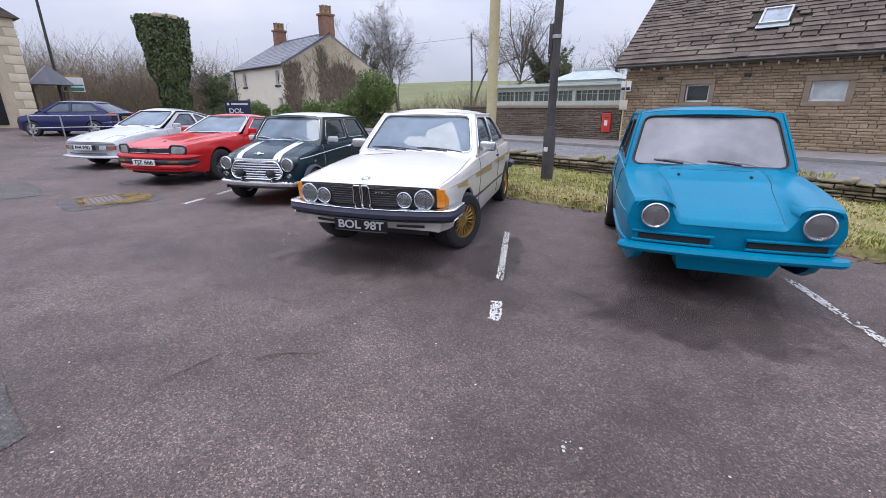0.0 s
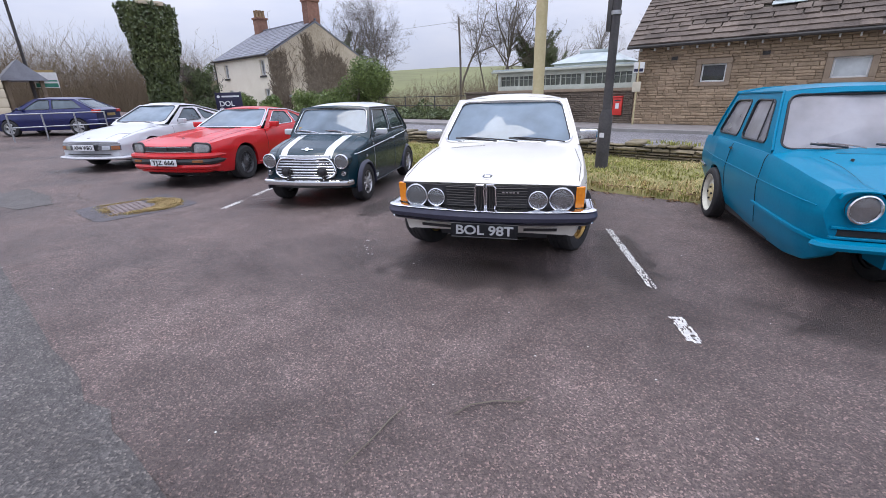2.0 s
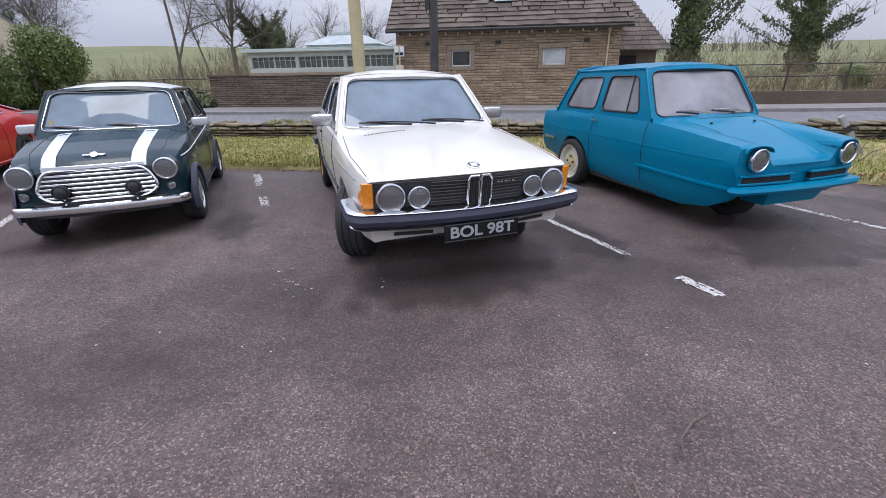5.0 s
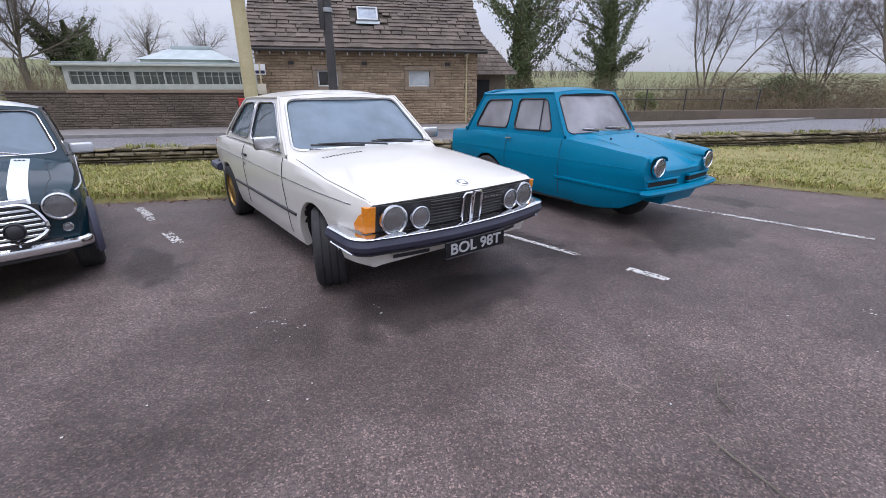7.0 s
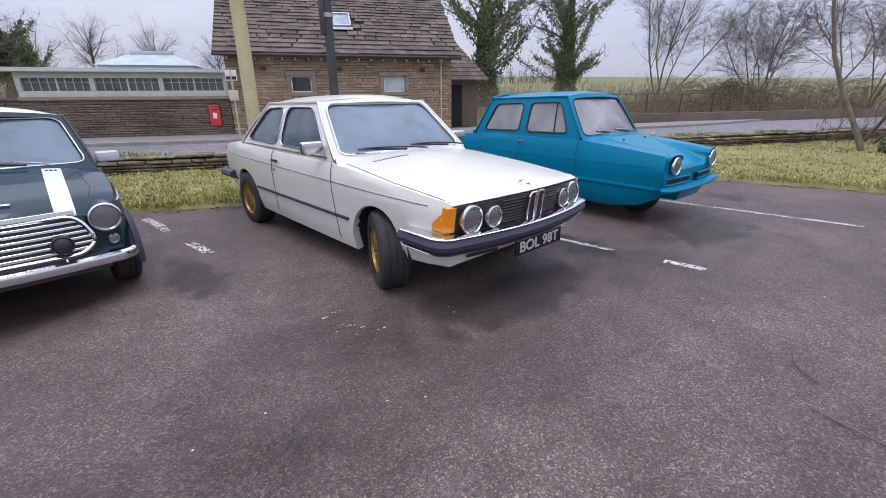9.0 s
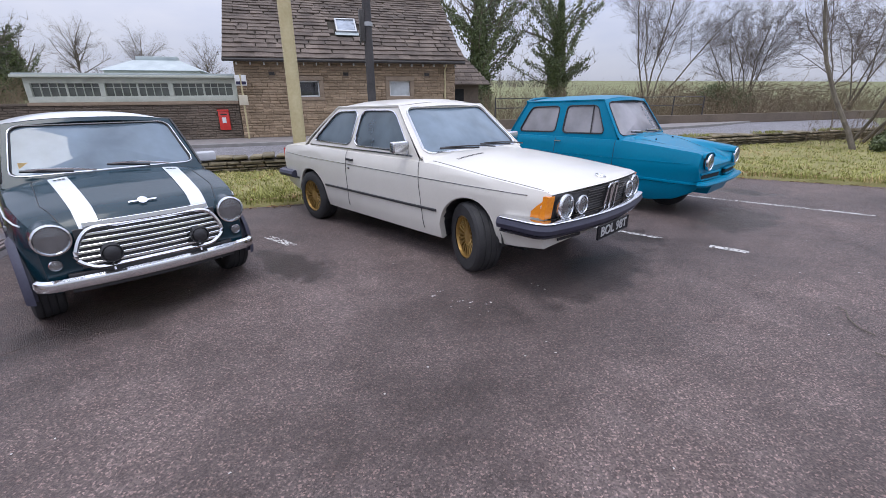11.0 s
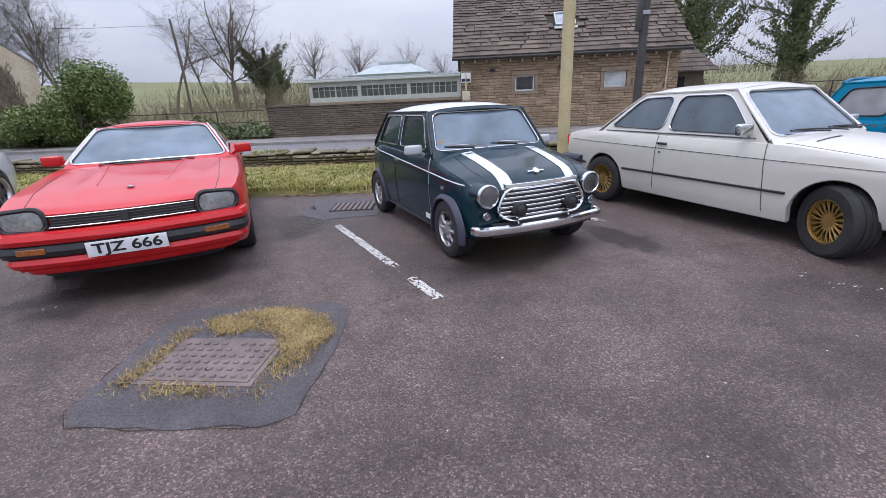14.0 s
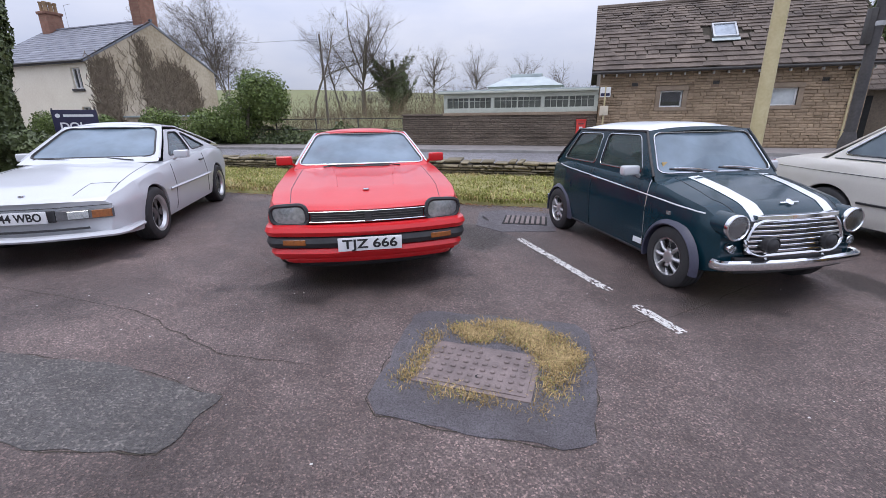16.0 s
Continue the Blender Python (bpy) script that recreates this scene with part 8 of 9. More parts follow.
for x, top, wd in ((-0.45, 8.65, 1.1), (-9.2, 8.3, 1.0)):
    ch = part("chimney", boxm(x - 0.4, x + 0.4, HD / 2 - wd / 2, HD / 2 + wd / 2, HR - 0.5, top, bevel=0.01), BRICK, house, "red brick chimney stack")
    part("chimney_cap", boxm(x - 0.48, x + 0.48, HD / 2 - wd / 2 - 0.08, HD / 2 + wd / 2 + 0.08, top, top + 0.18, bevel=0.03), BRICK, ch, "corbelled brick cap")
    for k in range(9):
        z = HR - 0.2 + (top - HR + 0.2) * k / 9
        part("brick_course", boxm(x - 0.405, x + 0.405, HD / 2 - wd / 2 - 0.005, HD / 2 + wd / 2 + 0.005, z, z + 0.012), MORTAR, ch)
    for j in range(2):
        for i in range(3):
            part("chimney_pot", lathem([(0.13, 0), (0.11, 0.1), (0.1, 0.5), (0.13, 0.55), (0.13, 0.62), (0.09, 0.62), (0.08, 0.3), (0.0, 0.3)], 10, "z", (x - 0.2 + 0.4 * j, HD / 2 - 0.32 + 0.32 * i, top + 0.18)), POT, ch, "weathered clay pot")
part("aerial", tubem([(-7.6, HD / 2, HR), (-7.6, HD / 2, HR + 1.6), (-7.0, HD / 2, HR + 1.65)], 0.015, 4), GREYMETAL, house, "thin television aerial")


def creeper(n, place, seed, thick):
    """Dead stems pressed to the gable."""
    rng = random.Random(seed)
    vs, fs = [], []
    for _ in range(n):
        y, z = place(rng)
        p = Vector((0.03 + rng.random() * 0.03, y, z))
        for _ in range(4):
            q = p + Vector((rng.gauss(0, 0.015), rng.gauss(0, 0.14), rng.uniform(0.05, 0.3)))
            q.x = max(0.02, q.x)
            seg(vs, fs, p, q, thick, thick * 0.8, 3)
            p = q
    return vs, fs


def mass(rng):
    while True:
        y, z = rng.uniform(3.6, 7.6), rng.uniform(0.3, 4.3)
        if ((y - 5.6) / 1.9) ** 2 + ((z - 2.2) / 2.1) ** 2 < 1 + 0.3 * noise.noise((y * 2, z * 2, 1)):
            return y, z


raw("creeper", *creeper(1500, mass, 71, 0.022), DRYIVY, house)["label"] = "dense dead creeper on the gable"
raw("creeper", *creeper(420, lambda r: (r.gauss(3.6, 0.16), r.uniform(0.3, 5.6)), 72, 0.02), DRYIVY, house)["label"] = "dead creeper stem"
raw("creeper", *creeper(700, lambda r: (r.uniform(0.1, 1.25) if r.random() < 0.8 else r.uniform(0.1, 1.6), r.uniform(0, 4.2)), 73, 0.022), DRYIVY, house)["label"] = "dead creeper at the house corner"
raw("creeper", *creeper(260, lambda r: (r.uniform(1.2, 6.5), r.uniform(0.4, 5.2)), 74, 0.012), DRYIVY, house)["label"] = "thin dead creeper stems"
part("lean_to_roof", boxm(0.3, 3.0, 1.2, 5.4, 1.35, 1.45, bevel=0.02), LEADROOF, house, "low grey side roof")
part("lean_to_wall", boxm(0.4, 2.9, 1.35, 5.3, 0, 1.35), STAIN, house)

# ---- ivy-grown post, banner, stone building, lane lamp and railing at the far end ----
iv = thing("ivy_pillar", pose(-22.75, 6.4, 0.05), "tall square pillar wholly overgrown with ivy, board on top", "pillar")
part("shaft", tubem([(0.15, 0.15, -0.1), (0.15, 0.15, 4.6)], [0.4, 0.35], 8), BARK, iv)
part("board", boxm(-0.9, 0.85, -0.3, 0.55, 4.85, 5.0, bevel=0.03), STAIN, iv, "weathered slab on top")


def ivy_post(rng):
    z = rng.uniform(0, 4.95)
    wide = float(np.interp(z, [0, 0.8, 2.2, 3.2, 4.9], [0.8, 0.62, 0.62, 0.86, 1.02]))
    a = rng.uniform(0, 6.283)
    k = 0.6 + 0.4 * rng.random() ** 0.4 + 0.16 * noise.noise((a * 2, z * 1.6, 4))
    cx = float(np.interp(z, [0, 3, 5], [0.2, 0.15, -0.02]))
    return Vector((cx + 0.9 * wide * k * math.cos(a), 0.15 + wide * k * math.sin(a), z)), Vector((math.cos(a), math.sin(a), 0))


leaves("ivy", 17000, ivy_post, 0.115, IVY, iv, 81)
for x, y, s, k in ((-21.6, 6.6, 0.7, 82), (-21.9, 5.6, 0.55, 83), (-22.9, 7.7, 0.7, 84)):
    b = thing("ivy_bush", pose(x, y, 0.05), "low tumbling ivy bush at the pillar foot", "bush", "ivy bushes")
    part("stem", tubem([(0, 0, -0.1), (0, 0, 0.5)], 0.04, 5), BARK, b)
    leaves("crown", 2200, clump(0, 0, 0.6, 1.25 * s, 1.1 * s, 0.9 * s, k, 8, 0.3), 0.12, IVY, b, k)
bn = thing("banner_sign", pose(-25.0, 10.2, 0.2, 0, 0, 62), "navy blue banner sign with white capital letters", "sign")
part("panel", boxm(-0.62, 0.62, -0.02, 0.02, 0.45, 1.55, bevel=0.008), NAVY, bn)
for x in (-0.58, 0.58):
    part("post", tubem([(x, 0.03, 0), (x, 0.03, 1.6)], 0.025, 6), BLACKIRON, bn)
lettering("lettering", "DOL", 0.34, pose(-0.12, -0.024, 1.0), PLATEWHITE, bn)
lettering("lettering", "G", 0.34, pose(-0.4, -0.024, 0.68), PLATEWHITE, bn)
part("logo_bar", boxm(-0.32, 0.5, -0.026, -0.02, 1.32, 1.4), PLATEWHITE, bn)
part("logo_disc", lathem([(0.07, -0.026), (0.07, -0.02), (0.0, -0.02)], 14, "y", (-0.47, 0, 1.36)), PLATEWHITE, bn)

sb = thing("stone_building", pose(-33.0, 2.66, 0.3, 0, 0, 8), "cream stone building with pale corner quoins", "building")
part("wall", boxm(-8, 0, -9, 0, -0.4, 5.45), CREAMSTONE, sb)
for k in range(13):
    w = 0.75 if k % 2 else 0.45
    part("quoin", boxm(-w, 0.03, -(1.2 - w), 0.03, -0.3 + k * 0.44, 0.1 + k * 0.44, bevel=0.02), QUOIN, sb, "pale corner stone")
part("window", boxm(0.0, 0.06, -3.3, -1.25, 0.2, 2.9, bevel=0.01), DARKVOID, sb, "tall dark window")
part("window_bar", boxm(0.06, 0.1, -3.3, -1.25, 1.5, 1.56), BLACKIRON, sb)
bm = bmesh.new()
q = [bm.verts.new(p) for p in ((-8.3, 0.3, 5.4), (0.25, 0.3, 5.4), (0.25, -9.3, 5.4), (-8.3, -9.3, 5.4), (-8.3, -4.5, 8.6), (0.25, -4.5, 8.6))]
for f in ((0, 1, 5, 4), (2, 3, 4, 5), (1, 2, 5), (3, 0, 4), (0, 3, 2, 1)):
    bm.faces.new([q[i] for i in f])
part("roof", bm, STONESLATE, sb, "stone-slate roof", smooth=False)
po = thing("timber_porch", pose(-36.6, 3.6, 0.4), "small open timber porch with a slate roof", "porch")
for x, y in ((-1, -0.5), (1, -0.5), (1, 1), (-1, 1)):
    part("post", boxm(x - 0.09, x + 0.09, y - 0.09, y + 0.09, -0.4, 2.3, bevel=0.01), DRYIVY, po)
bm = bmesh.new()
q = [bm.verts.new(p) for p in ((-1.3, -0.8, 2.25), (1.3, -0.8, 2.25), (1.3, 1.3, 2.25), (-1.3, 1.3, 2.25), (-0.9, 0.25, 3.35), (0.9, 0.25, 3.35))]
for f in ((0, 1, 5, 4), (2, 3, 4, 5), (1, 2, 5), (3, 0, 4), (0, 3, 2, 1)):
    bm.faces.new([q[i] for i in f])
part("roof", bm, SLATE, po, "dark slate porch roof", smooth=False)
lp = thing("street_lamp", pose(-36.0, 4.2, 0.4), "tall dark steel street lamp column", "street lamp")
part("column", tubem([(0, 0, -0.4), (0, 0, 3), (0, 0, 9)], [0.1, 0.08, 0.06], 8), DARKPOLE, lp)
part("arm", tubem([(0, 0, 8.9), (0.5, 0.1, 9.15), (1.0, 0.2, 9.2)], 0.035, 6), DARKPOLE, lp)
part("lantern", boxm(0.9, 1.5, 0.1, 0.3, 9.13, 9.27, bevel=0.04), GREYMETAL, lp)
ss = thing("sign_board", pose(-36.8, 5.0, 0.4, 0, 0, 80), "green and white painted sign board on posts", "sign")
part("panel", boxm(-0.55, 0.55, -0.03, 0.03, 1.9, 2.75, bevel=0.01), SIGNBOARD, ss)
part("band", boxm(-0.5, 0.5, -0.036, -0.03, 1.95, 2.15), GREENSIGN, ss, "green painted band")
part("band", boxm(-0.5, 0.5, -0.036, -0.03, 2.25, 2.33), GREENSIGN, ss, "green painted band")
part("crest", boxm(-0.45, 0.45, -0.03, 0.03, 2.75, 2.88), STRIPEGOLD, ss, "yellow top strip")
for x in (-0.5, 0.5):
    part("post", tubem([(x, 0.05, -0.4), (x, 0.05, 2.8)], 0.04, 6), DRYIVY, ss)
rl = thing("hand_railing", pose(-23.7, 1.6, 0.12, 0, 0, 84), "pale painted metal railing beside the parked car", "railing")
for k in range(4):
    part("post", tubem([(k * 0.95, 0, -0.1), (k * 0.95, 0, 0.98)], 0.028, 6), GREYMETAL, rl)
for z in (0.96, 0.5):
    part("rail", tubem([(0, 0, z), (2.85, 0, z)], 0.026, 6), GREYMETAL, rl)

sl = thing("street_lamp", pose(-47.0, 23.5, 0), "slim grey street lamp far along the lane", "street lamp")
part("column", tubem([(0, 0, -0.2), (0, 0, 6.5)], [0.08, 0.05], 6), GREYMETAL, sl)
part("lantern", boxm(-0.5, 0.1, -0.1, 0.1, 6.45, 6.55, bevel=0.03), GREYMETAL, sl)


# ---- things set in and lying on the tarmac ----
def flat_shape(name, pts, z, material, label, category, wobble=0.03, seed=0, th=0.004, kind="structure", n=9):
    """A thin patch with an uneven edge."""
    bm = bmesh.new()
    ring = []
    k = len(pts)
    for i in range(k):
        a, b = Vector(pts[i]), Vector(pts[(i + 1) % k])
        for j in range(n):
            p = a + (b - a) * j / n
            p += Vector((noise.noise((p.x * 5, p.y * 5, seed)), noise.noise((p.x * 5, p.y * 5, seed + 7)))) * wobble
            ring.append(p)
    top = [bm.verts.new((p.x, p.y, z)) for p in ring]
    low = [bm.verts.new((p.x, p.y, z - th)) for p in ring]
    bm.faces.new(top)
    for i in range(len(ring)):
        bm.faces.new((top[i], low[i], low[(i + 1) % len(ring)], top[(i + 1) % len(ring)]))
    bmesh.ops.triangulate(bm, faces=bm.faces[:1])
    return tagged(part(name, bm, material, smooth=False), label, category, kind=kind)


flat_shape("tarmac_patch", [(-9.29, 1.76), (-9.23, 1.25), (-9.17, 0.76), (-9.06, 0.65), (-8.6, 0.64), (-8.15, 0.67), (-8.02, 0.76), (-8.0, 1.3), (-8.03, 1.8), (-8.12, 1.92), (-8.7, 1.9), (-9.2, 1.85)], 0.005, PATCH, "smooth blue-grey tarmac patch round the inspection cover", "tarmac patch", 0.03, 1, n=4)
flat_shape("tarmac_patch", [(-11.9, 0.5), (-10.75, 0.62), (-9.93, 0.55), (-9.88, 0.12), (-10.5, -0.02), (-11.7, -0.1)], 0.005, REPAIR, "coarse dark grey tarmac repair patch", "tarmac patch", 0.05, 2)
flat_shape("tarmac_patch", [(-9.6, 5.4), (-9.45, 4.55), (-9.05, 4.3), (-8.4, 4.5), (-8.45, 5.5), (-9.25, 5.6)], 0.005, PATCH, "smooth grey tarmac round the drain grate", "tarmac patch", 0.02, 3)
flat_shape("tarmac_patch", [(-7.4, -0.3), (-4.3, -0.24), (-2.5, -0.16), (-2.0, -1.4), (-7.2, -1.6)], 0.005, REPAIR, "older paler strip of coarse tarmac", "tarmac patch", 0.05, 4)

# inspection cover: frame, plate, raised studs, keyhole
cv = thing("inspection_cover", pose(-8.66, 1.19, 0.006, 0, 0, -1.5), "rusty brown cast-iron inspection cover with raised studs", "manhole cover")
part("frame", boxm(-0.335, 0.335, -0.235, 0.235, -0.02, 0.006, bevel=0.003), IRON, cv)
part("plate", boxm(-0.305, 0.305, -0.205, 0.205, -0.01, 0.012, bevel=0.003), IRON, cv)
for i in range(10):
    for j in range(6):
        if (i + j) % 7 == 3 and j > 3:
            continue
        x, y = -0.265 + 0.059 * i, -0.165 + 0.064 * j
        part("stud", boxm(x - 0.015, x + 0.015, y - 0.012, y + 0.012, 0.01, 0.02, bevel=0.004, seg=1), IRON, cv)
part("keyhole", lathem([(0.018, 0.0125), (0.018, 0.0145), (0.0, 0.0145)], 10, "z", (0.02, -0.1, 0)), DARKVOID, cv, "dark keyhole")


def cover_grass(rng):
    """Thickest in a crescent behind and beside the cover, thin along its other edges."""
    r = rng.random()
    if r < 0.8:
        a = rng.uniform(0.0, 0.8) * math.pi
        k = 1.02 - 0.5 * rng.random() ** 1.3 + 0.05 * noise.noise((a * 5, 1, 1))
        x, y = -8.56 + 0.46 * k * math.cos(a), 1.32 + 0.47 * k * math.sin(a) ** 0.8
    elif r < 0.91:
        x, y = rng.gauss(-8.23, 0.05), 1.0 + 0.55 * rng.random() ** 0.6
    else:
        q = rng.random()
        x, y = (rng.uniform(-9.02, -8.25), rng.gauss(0.925, 0.025)) if q < 0.5 else (rng.gauss(-9.03, 0.03), rng.uniform(0.9, 1.55))
    if -8.97 < x < -8.33 and 0.97 < y < 1.42:
        return None
    if noise.noise((x * 9, y * 9, 2)) + 0.5 * noise.noise((x * 30, y * 30, 5)) < -0.12:
        return None
    return x, y, 0.006


blades("moss_grass", MOSS, 4200, cover_grass, 0.008, 0.028, 91, "yellow-brown moss and grass round the inspection cover", 1.3, 0.0028)
blades("moss_grass", GRASS_A, 420, cover_grass, 0.008, 0.025, 92, "green grass tips round the inspection cover", 1.2, 0.0028)
dg = thing("drain_grate", pose(-8.85, 5.0, 0.006, 0, 0, 4), "cast-iron road drain grate", "drain")
# near-black slab, also painting the shade below the bars
part("frame", boxm(-0.3, 0.3, -0.26, 0.26, -0.02, 0.004, bevel=0.003), DARKVOID, dg)
for k in range(8):
    x = -0.25 + k * 0.071
    part("bar", boxm(x - 0.022, x + 0.022, -0.23, 0.23, 0.0, 0.014, bevel=0.004, seg=1), IRON, dg)


def stone_chips():
    """White flecks of old paint and stone lying about on the tarmac."""
    rng = random.Random(101)
    vs, fs = [], []
    spots = [(-0.66, 1.5, 7, 0.03), (-3.9, 2.25, 5, 0.07), (-4.45, 2.0, 6, 0.08), (-4.7, 2.35, 5, 0.06), (-4.57, 2.15, 8, 0.04)]
    for cx, cy, n, sp in spots:
        for _ in range(n):
            add_chip(vs, fs, rng, cx + rng.gauss(0, sp), cy + rng.gauss(0, sp), rng.uniform(0.004, 0.013))
    for _ in range(420):
        add_chip(vs, fs, rng, rng.uniform(-13, 4), rng.uniform(-3, 5.8), rng.uniform(0.003, 0.009))
    return tagged(raw("stone_chips", vs, fs, LINE), "scattered pale chips of stone and old paint", "gravel", kind="stuff")


def add_chip(vs, fs, rng, x, y, r):
    k = len(vs)
    for j in range(5):
        a = 6.283 * j / 5
        q = r * rng.uniform(0.5, 1.2)
        vs.append((x + q * math.cos(a), y + q * math.sin(a), 0.004))
    vs.append((x, y, 0.004 + r * 0.35))
    for j in range(5):
        fs.append((k + j, k + (j + 1) % 5, k + 5))


stone_chips()


def litter_leaves():
    rng = random.Random(111)
    vs, fs = [], []
    for _ in range(2600):
        x = rng.uniform(-19, 6)
        y = edge_y(x) + (abs(rng.gauss(0, 0.1)) * (-1 if rng.random() < 0.45 else 1) if rng.random() < 0.7 else rng.uniform(0, 2.6))
        z = 0.006 if y < edge_y(x) else 0.1
        a, l = rng.uniform(0, 6.283), rng.uniform(0.015, 0.045)
        c, s = math.cos(a) * l, math.sin(a) * l
        k = len(vs)
        t = rng.uniform(0, 0.02)
        vs += [(x - c, y - s, z), (x - s * 0.5, y + c * 0.5, z + t), (x + c, y + s, z), (x + s * 0.5, y - c * 0.5, z + t * 0.5)]
        fs += [(k, k + 1, k + 2), (k, k + 2, k + 3)]
    return tagged(raw("fallen_leaves", vs, fs, DEADLEAF), "brown fallen leaves along the edge of the verge", "leaves", kind="stuff")


litter_leaves()


def twig(x, y, pts, seed):
    t = thing("twig", pose(x, y, 0.006), "thin dead twig lying on the tarmac", "twig", "fallen twigs")
    part("stick", tubem([(a, b, 0.006) for a, b in pts], [0.004] * (len(pts) - 1) + [0.002], 5), BARK, t)


twig(-2.35, 0.86, [(0, 0), (0.02, 0.1), (0.1, 0.2), (0.2, 0.27), (0.22, 0.34)], 1)
twig(-3.6, 3.2, [(0, 0), (0.1, 0.03), (0.2, 0.1)], 2)
twig(-2.57, 0.74, [(0, 0), (0.01, -0.1), (0.03, -0.18), (0.045, -0.27), (0.06, -0.4)], 3)


def crack(pts, seed):
    bm = bmesh.new()
    tot = []
    for (x0, y0), (x1, y1) in zip(pts, pts[1:]):
        for k in range(14):
            f = k / 14
            x, y = x0 + (x1 - x0) * f, y0 + (y1 - y0) * f
            tot.append(Vector((x + 0.03 * noise.noise((x * 6, y * 6, seed)), y + 0.03 * noise.noise((x * 6, y * 6, seed + 3)), 0.0045)))
    rows = []
    for i, p in enumerate(tot):
        w = 0.0018 + 0.002 * (noise.noise((p.x * 9, p.y * 9, seed)) + 0.5)
        d = (tot[min(i + 1, len(tot) - 1)] - tot[max(0, i - 1)]).normalized()
        n_ = Vector((-d.y, d.x, 0)) * max(0.0008, w)
        rows.append((bm.verts.new(p - n_), bm.verts.new(p + n_)))
    for a, b in zip(rows, rows[1:]):
        bm.faces.new((a[0], a[1], b[1], b[0]))
    return tagged(part("crack", bm, DARKJOINT, smooth=False), "thin dark crack in the tarmac", "crack", "tarmac cracks", "structure")


crack([(-9.23, 1.25), (-9.17, 0.76), (-9.06, 0.65), (-8.6, 0.64), (-8.15, 0.67), (-8.02, 0.76), (-8.0, 1.3)], 1)
crack([(-11.9, 0.5), (-10.75, 0.62), (-9.93, 0.55), (-9.88, 0.12), (-10.5, -0.02)], 2)
crack([(-13.5, 1.3), (-11.4, 1.25), (-10.3, 0.9), (-9.6, 0.95)], 3)
crack([(-7.9, 1.9), (-7.3, 2.4), (-6.6, 3.2)], 5)

# the bent thin branch growing up behind the three-wheeler, and a tuft stalk
br = thing("bramble_stem", pose(1.9, 6.5, 0.05), "thin bare bramble stems rising from the verge", "plant")
for k, (dx, dy, h) in enumerate(((0.3, 0.05, 0.5), (-0.25, 0.1, 0.42), (0.05, 0.2, 0.55), (0.5, -0.1, 0.33), (-0.4, 0, 0.3))):
    part("stem", tubem([(0, 0, -0.05), (dx * 0.4, dy * 0.4, h * 0.6), (dx, dy, h)], [0.008, 0.006, 0.003], 5), TWIG, br)
bd = thing("sign_post", pose(2.65, 7.4, 0.05, 0, -38, 0), "short leaning black and white marker post in the verge", "post")
part("shaft", boxm(-0.04, 0.04, -0.03, 0.03, -0.1, 0.75, bevel=0.006), GREYMETAL, bd)
part("band", boxm(-0.042, 0.042, -0.032, 0.032, 0.45, 0.56), BLACKTRIM, bd, "black band")


# ---- stones and slates, piece by piece ----
def stone_mesh(name, l, h, d, seed, material, rough=0.012):
    """One roughly squared stone, front at y = 0, with worn edges."""
    rng = random.Random(seed)
    e = 0.012
    vs = []
    for x, z in ((0, 0), (l, 0), (l, h), (0, h)):
        vs.append((x + rng.uniform(-0.003, 0.003), d, z))
    for x, z in ((0, 0), (l, 0), (l, h), (0, h)):
        vs.append((x + rng.uniform(-0.004, 0.004), e, z + rng.uniform(-0.004, 0.004)))
    for x, z in ((e, e), (l - e, e), (l - e, h - e), (e, h - e)):
        vs.append((x + rng.uniform(-0.006, 0.006), -rng.uniform(0, rough), z + rng.uniform(-0.005, 0.005)))
    vs.append((l * rng.uniform(0.3, 0.7), -rough * rng.uniform(0.4, 1.6), h * rng.uniform(0.35, 0.65)))
    fs = []
    for a, b in ((0, 4), (4, 8)):
        for j in range(4):
            fs.append((a + j, a + (j + 1) % 4, b + (j + 1) % 4, b + j))
    for j in range(4):
        fs.append((8 + j, 8 + (j + 1) % 4, 12))
    me = bpy.data.meshes.new(name)
    me.from_pydata(vs, [], fs)
    me.materials.append(material)
    return me


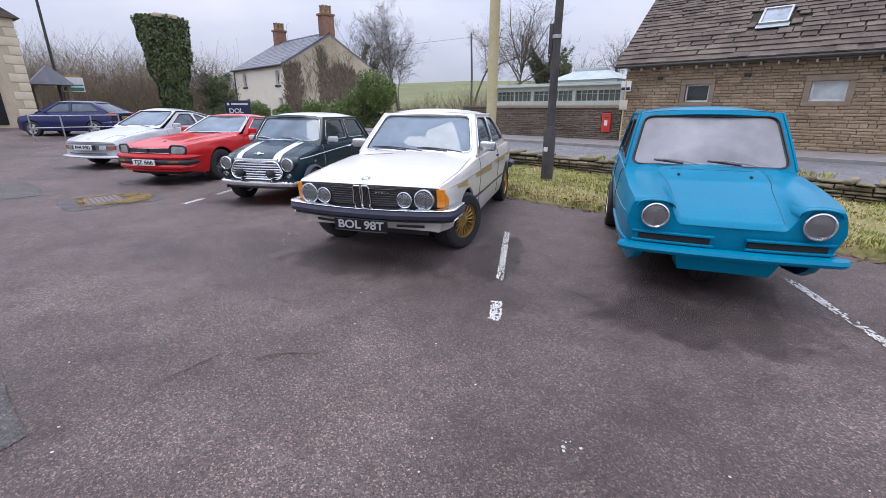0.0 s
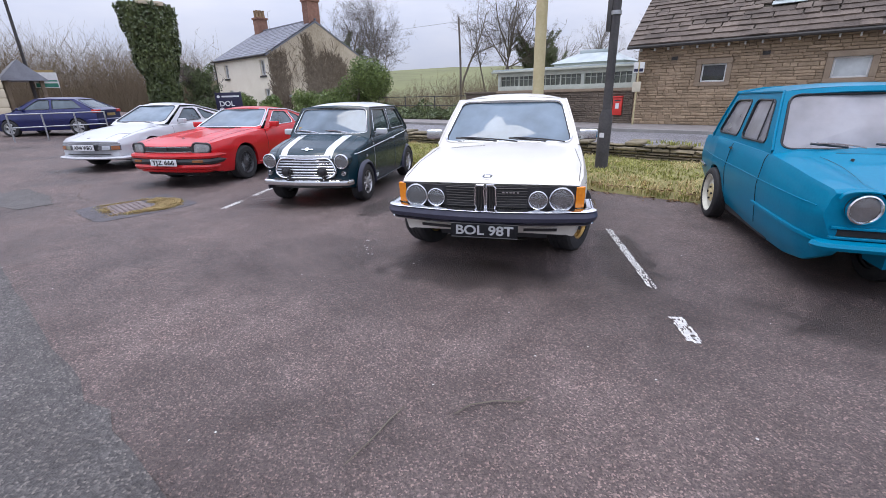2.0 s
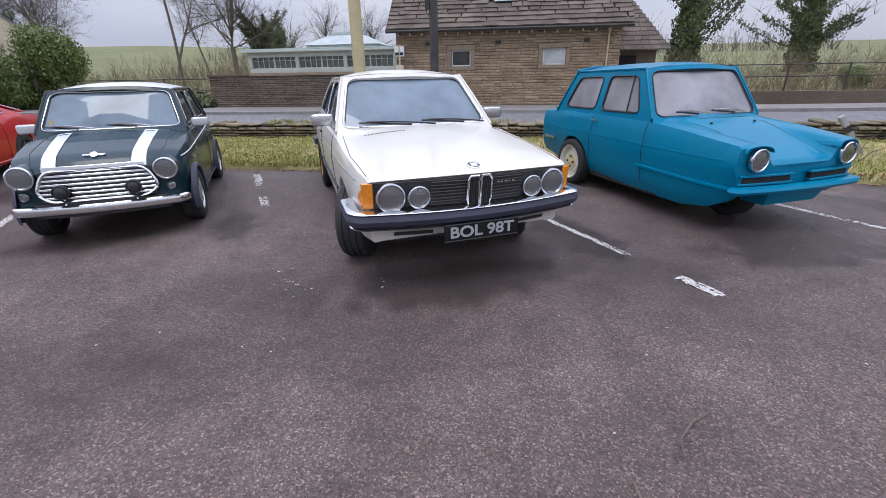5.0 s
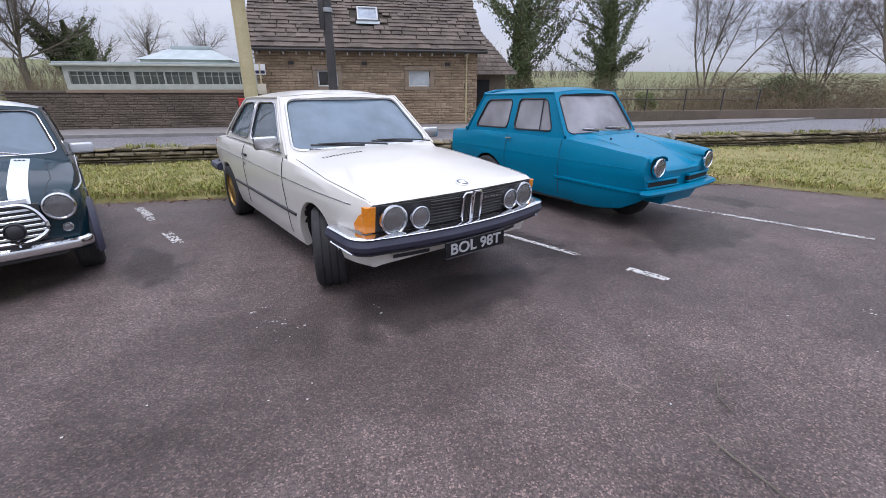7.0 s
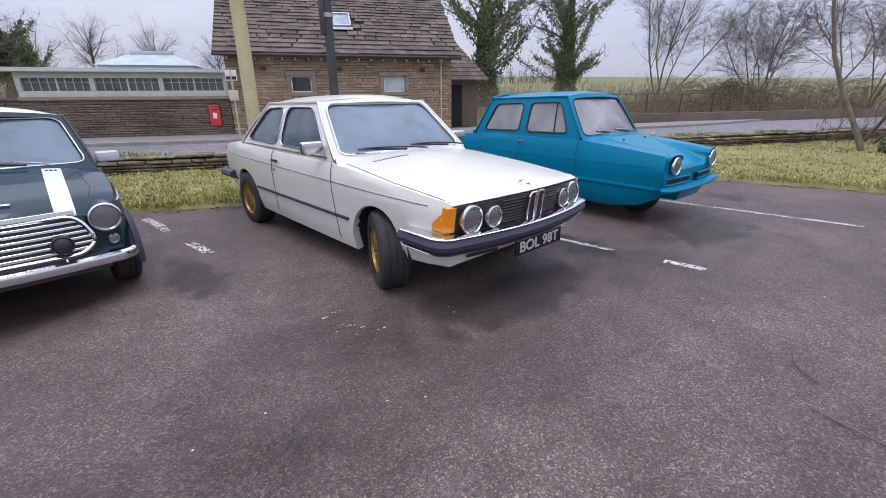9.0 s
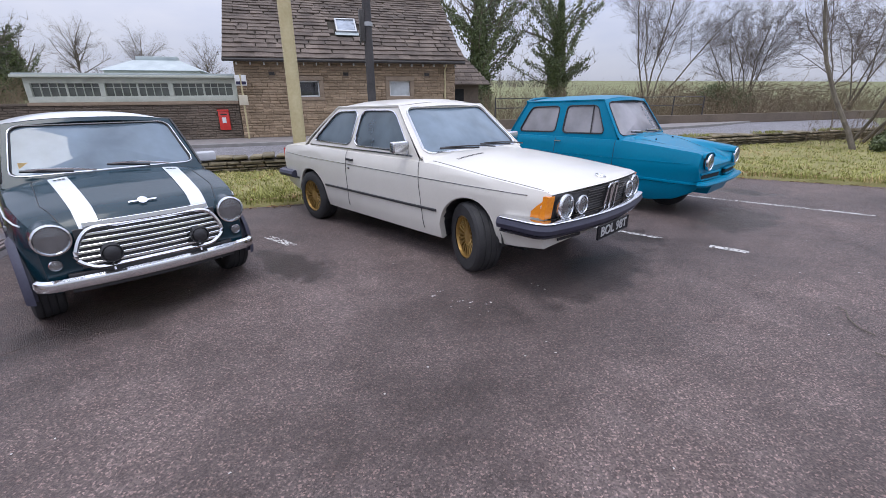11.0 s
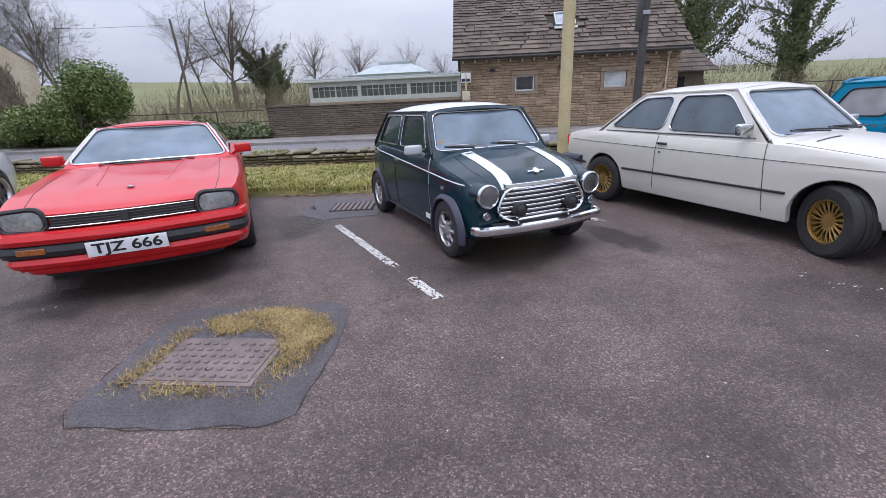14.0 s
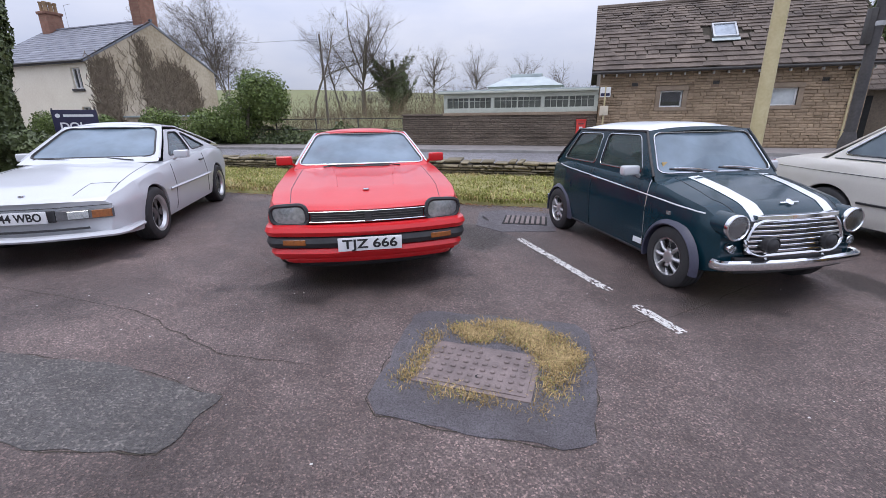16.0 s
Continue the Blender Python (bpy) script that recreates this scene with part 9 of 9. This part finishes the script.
def lay(parent, name, x0, x1, z0, z1, y, course, lengths, gap, material, holes, seed, limit, depth=0.06, rough=0.014, follow=None):
    """Courses of stones over a wall face; the first limit of them are objects, the rest one joined part."""
    rng = random.Random(seed)
    kinds = {}
    many_v, many_f = [], []
    spots = []
    z = z0
    row = 0
    while z < z1 - 0.03:
        h = min(rng.choice(course), z1 - z)
        x = x0 - rng.uniform(0, 0.1)
        while x < x1 - 0.03:
            l = rng.choice(lengths)
            a, b = max(x, x0), min(x + l, x1)
            x += l
            if b - a < 0.06:
                continue
            blocked = [q for q in holes if q[0] < b and q[1] > a and q[2] < z + h - 0.01 and q[3] > z + 0.01]
            for q in blocked:
                if q[0] - a > 0.08:
                    b = min(b, q[0])
                elif b - q[1] > 0.08:
                    a = max(a, q[1])
                else:
                    a = b
            if b - a > 0.06:
                spots.append((a, z, b - a - gap, h - gap))
        z += h
        row += 1
    for i, (a, zz, l, h) in enumerate(spots):
        key = (round(l, 2), round(h, 2), i % 2)
        if key not in kinds:
            kinds[key] = stone_mesh(name, key[0], key[1], depth, seed * 1000 + len(kinds), material, rough)
        me = kinds[key]
        yy = y + rng.uniform(-0.006, 0.006) + (follow(a) if follow else 0.0)
        if i % max(1, round(len(spots) / limit)) == 0 and i // max(1, round(len(spots) / limit)) < limit or len(spots) <= limit:
            ob = new(name, me)
            ob.parent = parent
            ob.location = (a, yy, zz)
        else:
            k = len(many_v)
            many_v += [(a + v.co.x, yy + v.co.y, zz + v.co.z) for v in me.vertices]
            many_f += [tuple(k + j for j in p.vertices) for p in me.polygons]
    if many_v:
        rest = raw(name + "s", many_v, many_f, material, parent)
        rest["kind"] = "stuff"


surround = [(w[0] - 0.17, w[1] + 0.17, w[2] - 0.14, w[3] + 0.17) for w in (WIN_A, WIN_B)]
lay(cottage_front, "stone", -7.62, 1.35, 0.0, 2.98, FY, (0.085, 0.1, 0.115, 0.14), (0.2, 0.28, 0.36, 0.44, 0.56), 0.009, SANDSTONE, surround + VENTS, 201, 300)
annex_wall = bpy.data.objects["wall_annex"]
lay(annex_wall, "stone", -16.35, -7.64, 0.0, 1.38, FY, (0.07, 0.085, 0.1), (0.25, 0.34, 0.45), 0.009, DARKSTONE, [(-8.45, -8.03, 0.4, 1.2)], 202, 280)

# the low dry-stone wall between verge and road
core = wall_core("wall_low", -20.5, 16.0, -0.05, 0.31, 9.12, 9.45, [], DARKJOINT, "low mossy dry-stone wall along the verge")
lay(core, "stone", -20.5, 16.0, 0.02, 0.33, 9.04, (0.045, 0.06, 0.08), (0.16, 0.24, 0.33, 0.45), 0.012, WALLSTONE, [], 203, 300, 0.12, 0.045)
rng = random.Random(204)
x = -20.5
while x < 16:
    l = rng.uniform(0.14, 0.42)
    h = rng.uniform(0.025, 0.07)
    z = 0.325 + rng.uniform(-0.01, 0.015)
    o = part("coping_stone", boxm(0, l - 0.02, 0, rng.uniform(0.42, 0.5), 0, h, bevel=0.018, seg=1), WALLSTONE, core)
    o.matrix_local = pose(x, 9.02 + rng.uniform(-0.06, 0.06), z, rng.uniform(-4, 4), rng.uniform(-3, 3), rng.uniform(-8, 8))
    x += l


def wall_moss(rng):
    x = rng.uniform(-20, 15)
    if noise.noise((x * 0.7, 3, 2)) < 0.1:
        return None
    return x, rng.uniform(9.05, 9.45), 0.38


blades("wall_grass", GRASS_A, 1500, wall_moss, 0.03, 0.11, 205, "tufts of grass growing along the low wall top")

# stone slates: broad at the eaves, narrower courses towards the ridge
C_, S_ = math.cos(SLOPE), math.sin(SLOPE)
RL = math.hypot(RY1 - RY0, RZ1 - RZ0)
kinds = {}
count = 0
rest_v, rest_f = [], []
rng = random.Random(211)
s, row = -0.03, 0
while s < RL - 0.05:
    expo = 0.30 - 0.15 * s / RL
    x = -7.93 - rng.uniform(0, 0.2)
    while x < 1.6:
        w = rng.choice((0.34, 0.42, 0.5, 0.6, 0.7)) * (1.12 - 0.35 * s / RL)
        a, b = max(x, -7.93), min(x + w, 1.66)
        x += w
        if b - a < 0.08:
            continue
        if a < -2.7 and b > -3.62 and 1.5 < s + expo * 0.5 < 2.6:
            continue
        key = (round(b - a, 1), round(expo, 2), rng.randrange(3))
        if key not in kinds:
            r2 = random.Random(len(kinds))
            l, d, t = key[0] - 0.01, key[1] + 0.09, 0.046
            v = [(0, 0, t * 1.05), (l * 0.5, -r2.uniform(-0.008, 0.014), t * 1.15), (l, r2.uniform(-0.01, 0.01), t), (l, d, 0.02), (0, d, 0.02), (0, 0, 0), (l * 0.5, 0, 0), (l, 0, 0), (l, d, 0), (0, d, 0)]
            f = [(0, 1, 2, 3, 4), (5, 6, 1, 0), (6, 7, 2, 1), (7, 8, 3, 2), (9, 5, 0, 4)]
            me = bpy.data.meshes.new("slate")
            me.from_pydata(v, [], f)
            me.materials.append(STONESLATE)
            kinds[key] = me
        me = kinds[key]
        tip = rng.uniform(0.02, 0.045)
        m = Matrix(((1, 0, 0, a), (0, C_, -S_, RY0 + s * C_ - tip * S_), (0, S_, C_, RZ0 + s * S_ + tip * C_), (0, 0, 0, 1))) @ pose(0, 0, 0, -3.5 + rng.uniform(-1, 1), rng.uniform(-1, 1), rng.uniform(-1.2, 1.2))
        if count < 300:
            o = new("slate", me)
            o.parent = cottage_roof
            o.matrix_local = m
        else:
            k = len(rest_v)
            rest_v += [tuple(m @ q.co) for q in me.vertices]
            rest_f += [tuple(k + j for j in p.vertices) for p in me.polygons]
        count += 1
    s += expo
    row += 1
if rest_v:
    raw("slates", rest_v, rest_f, STONESLATE, cottage_roof)["kind"] = "stuff"
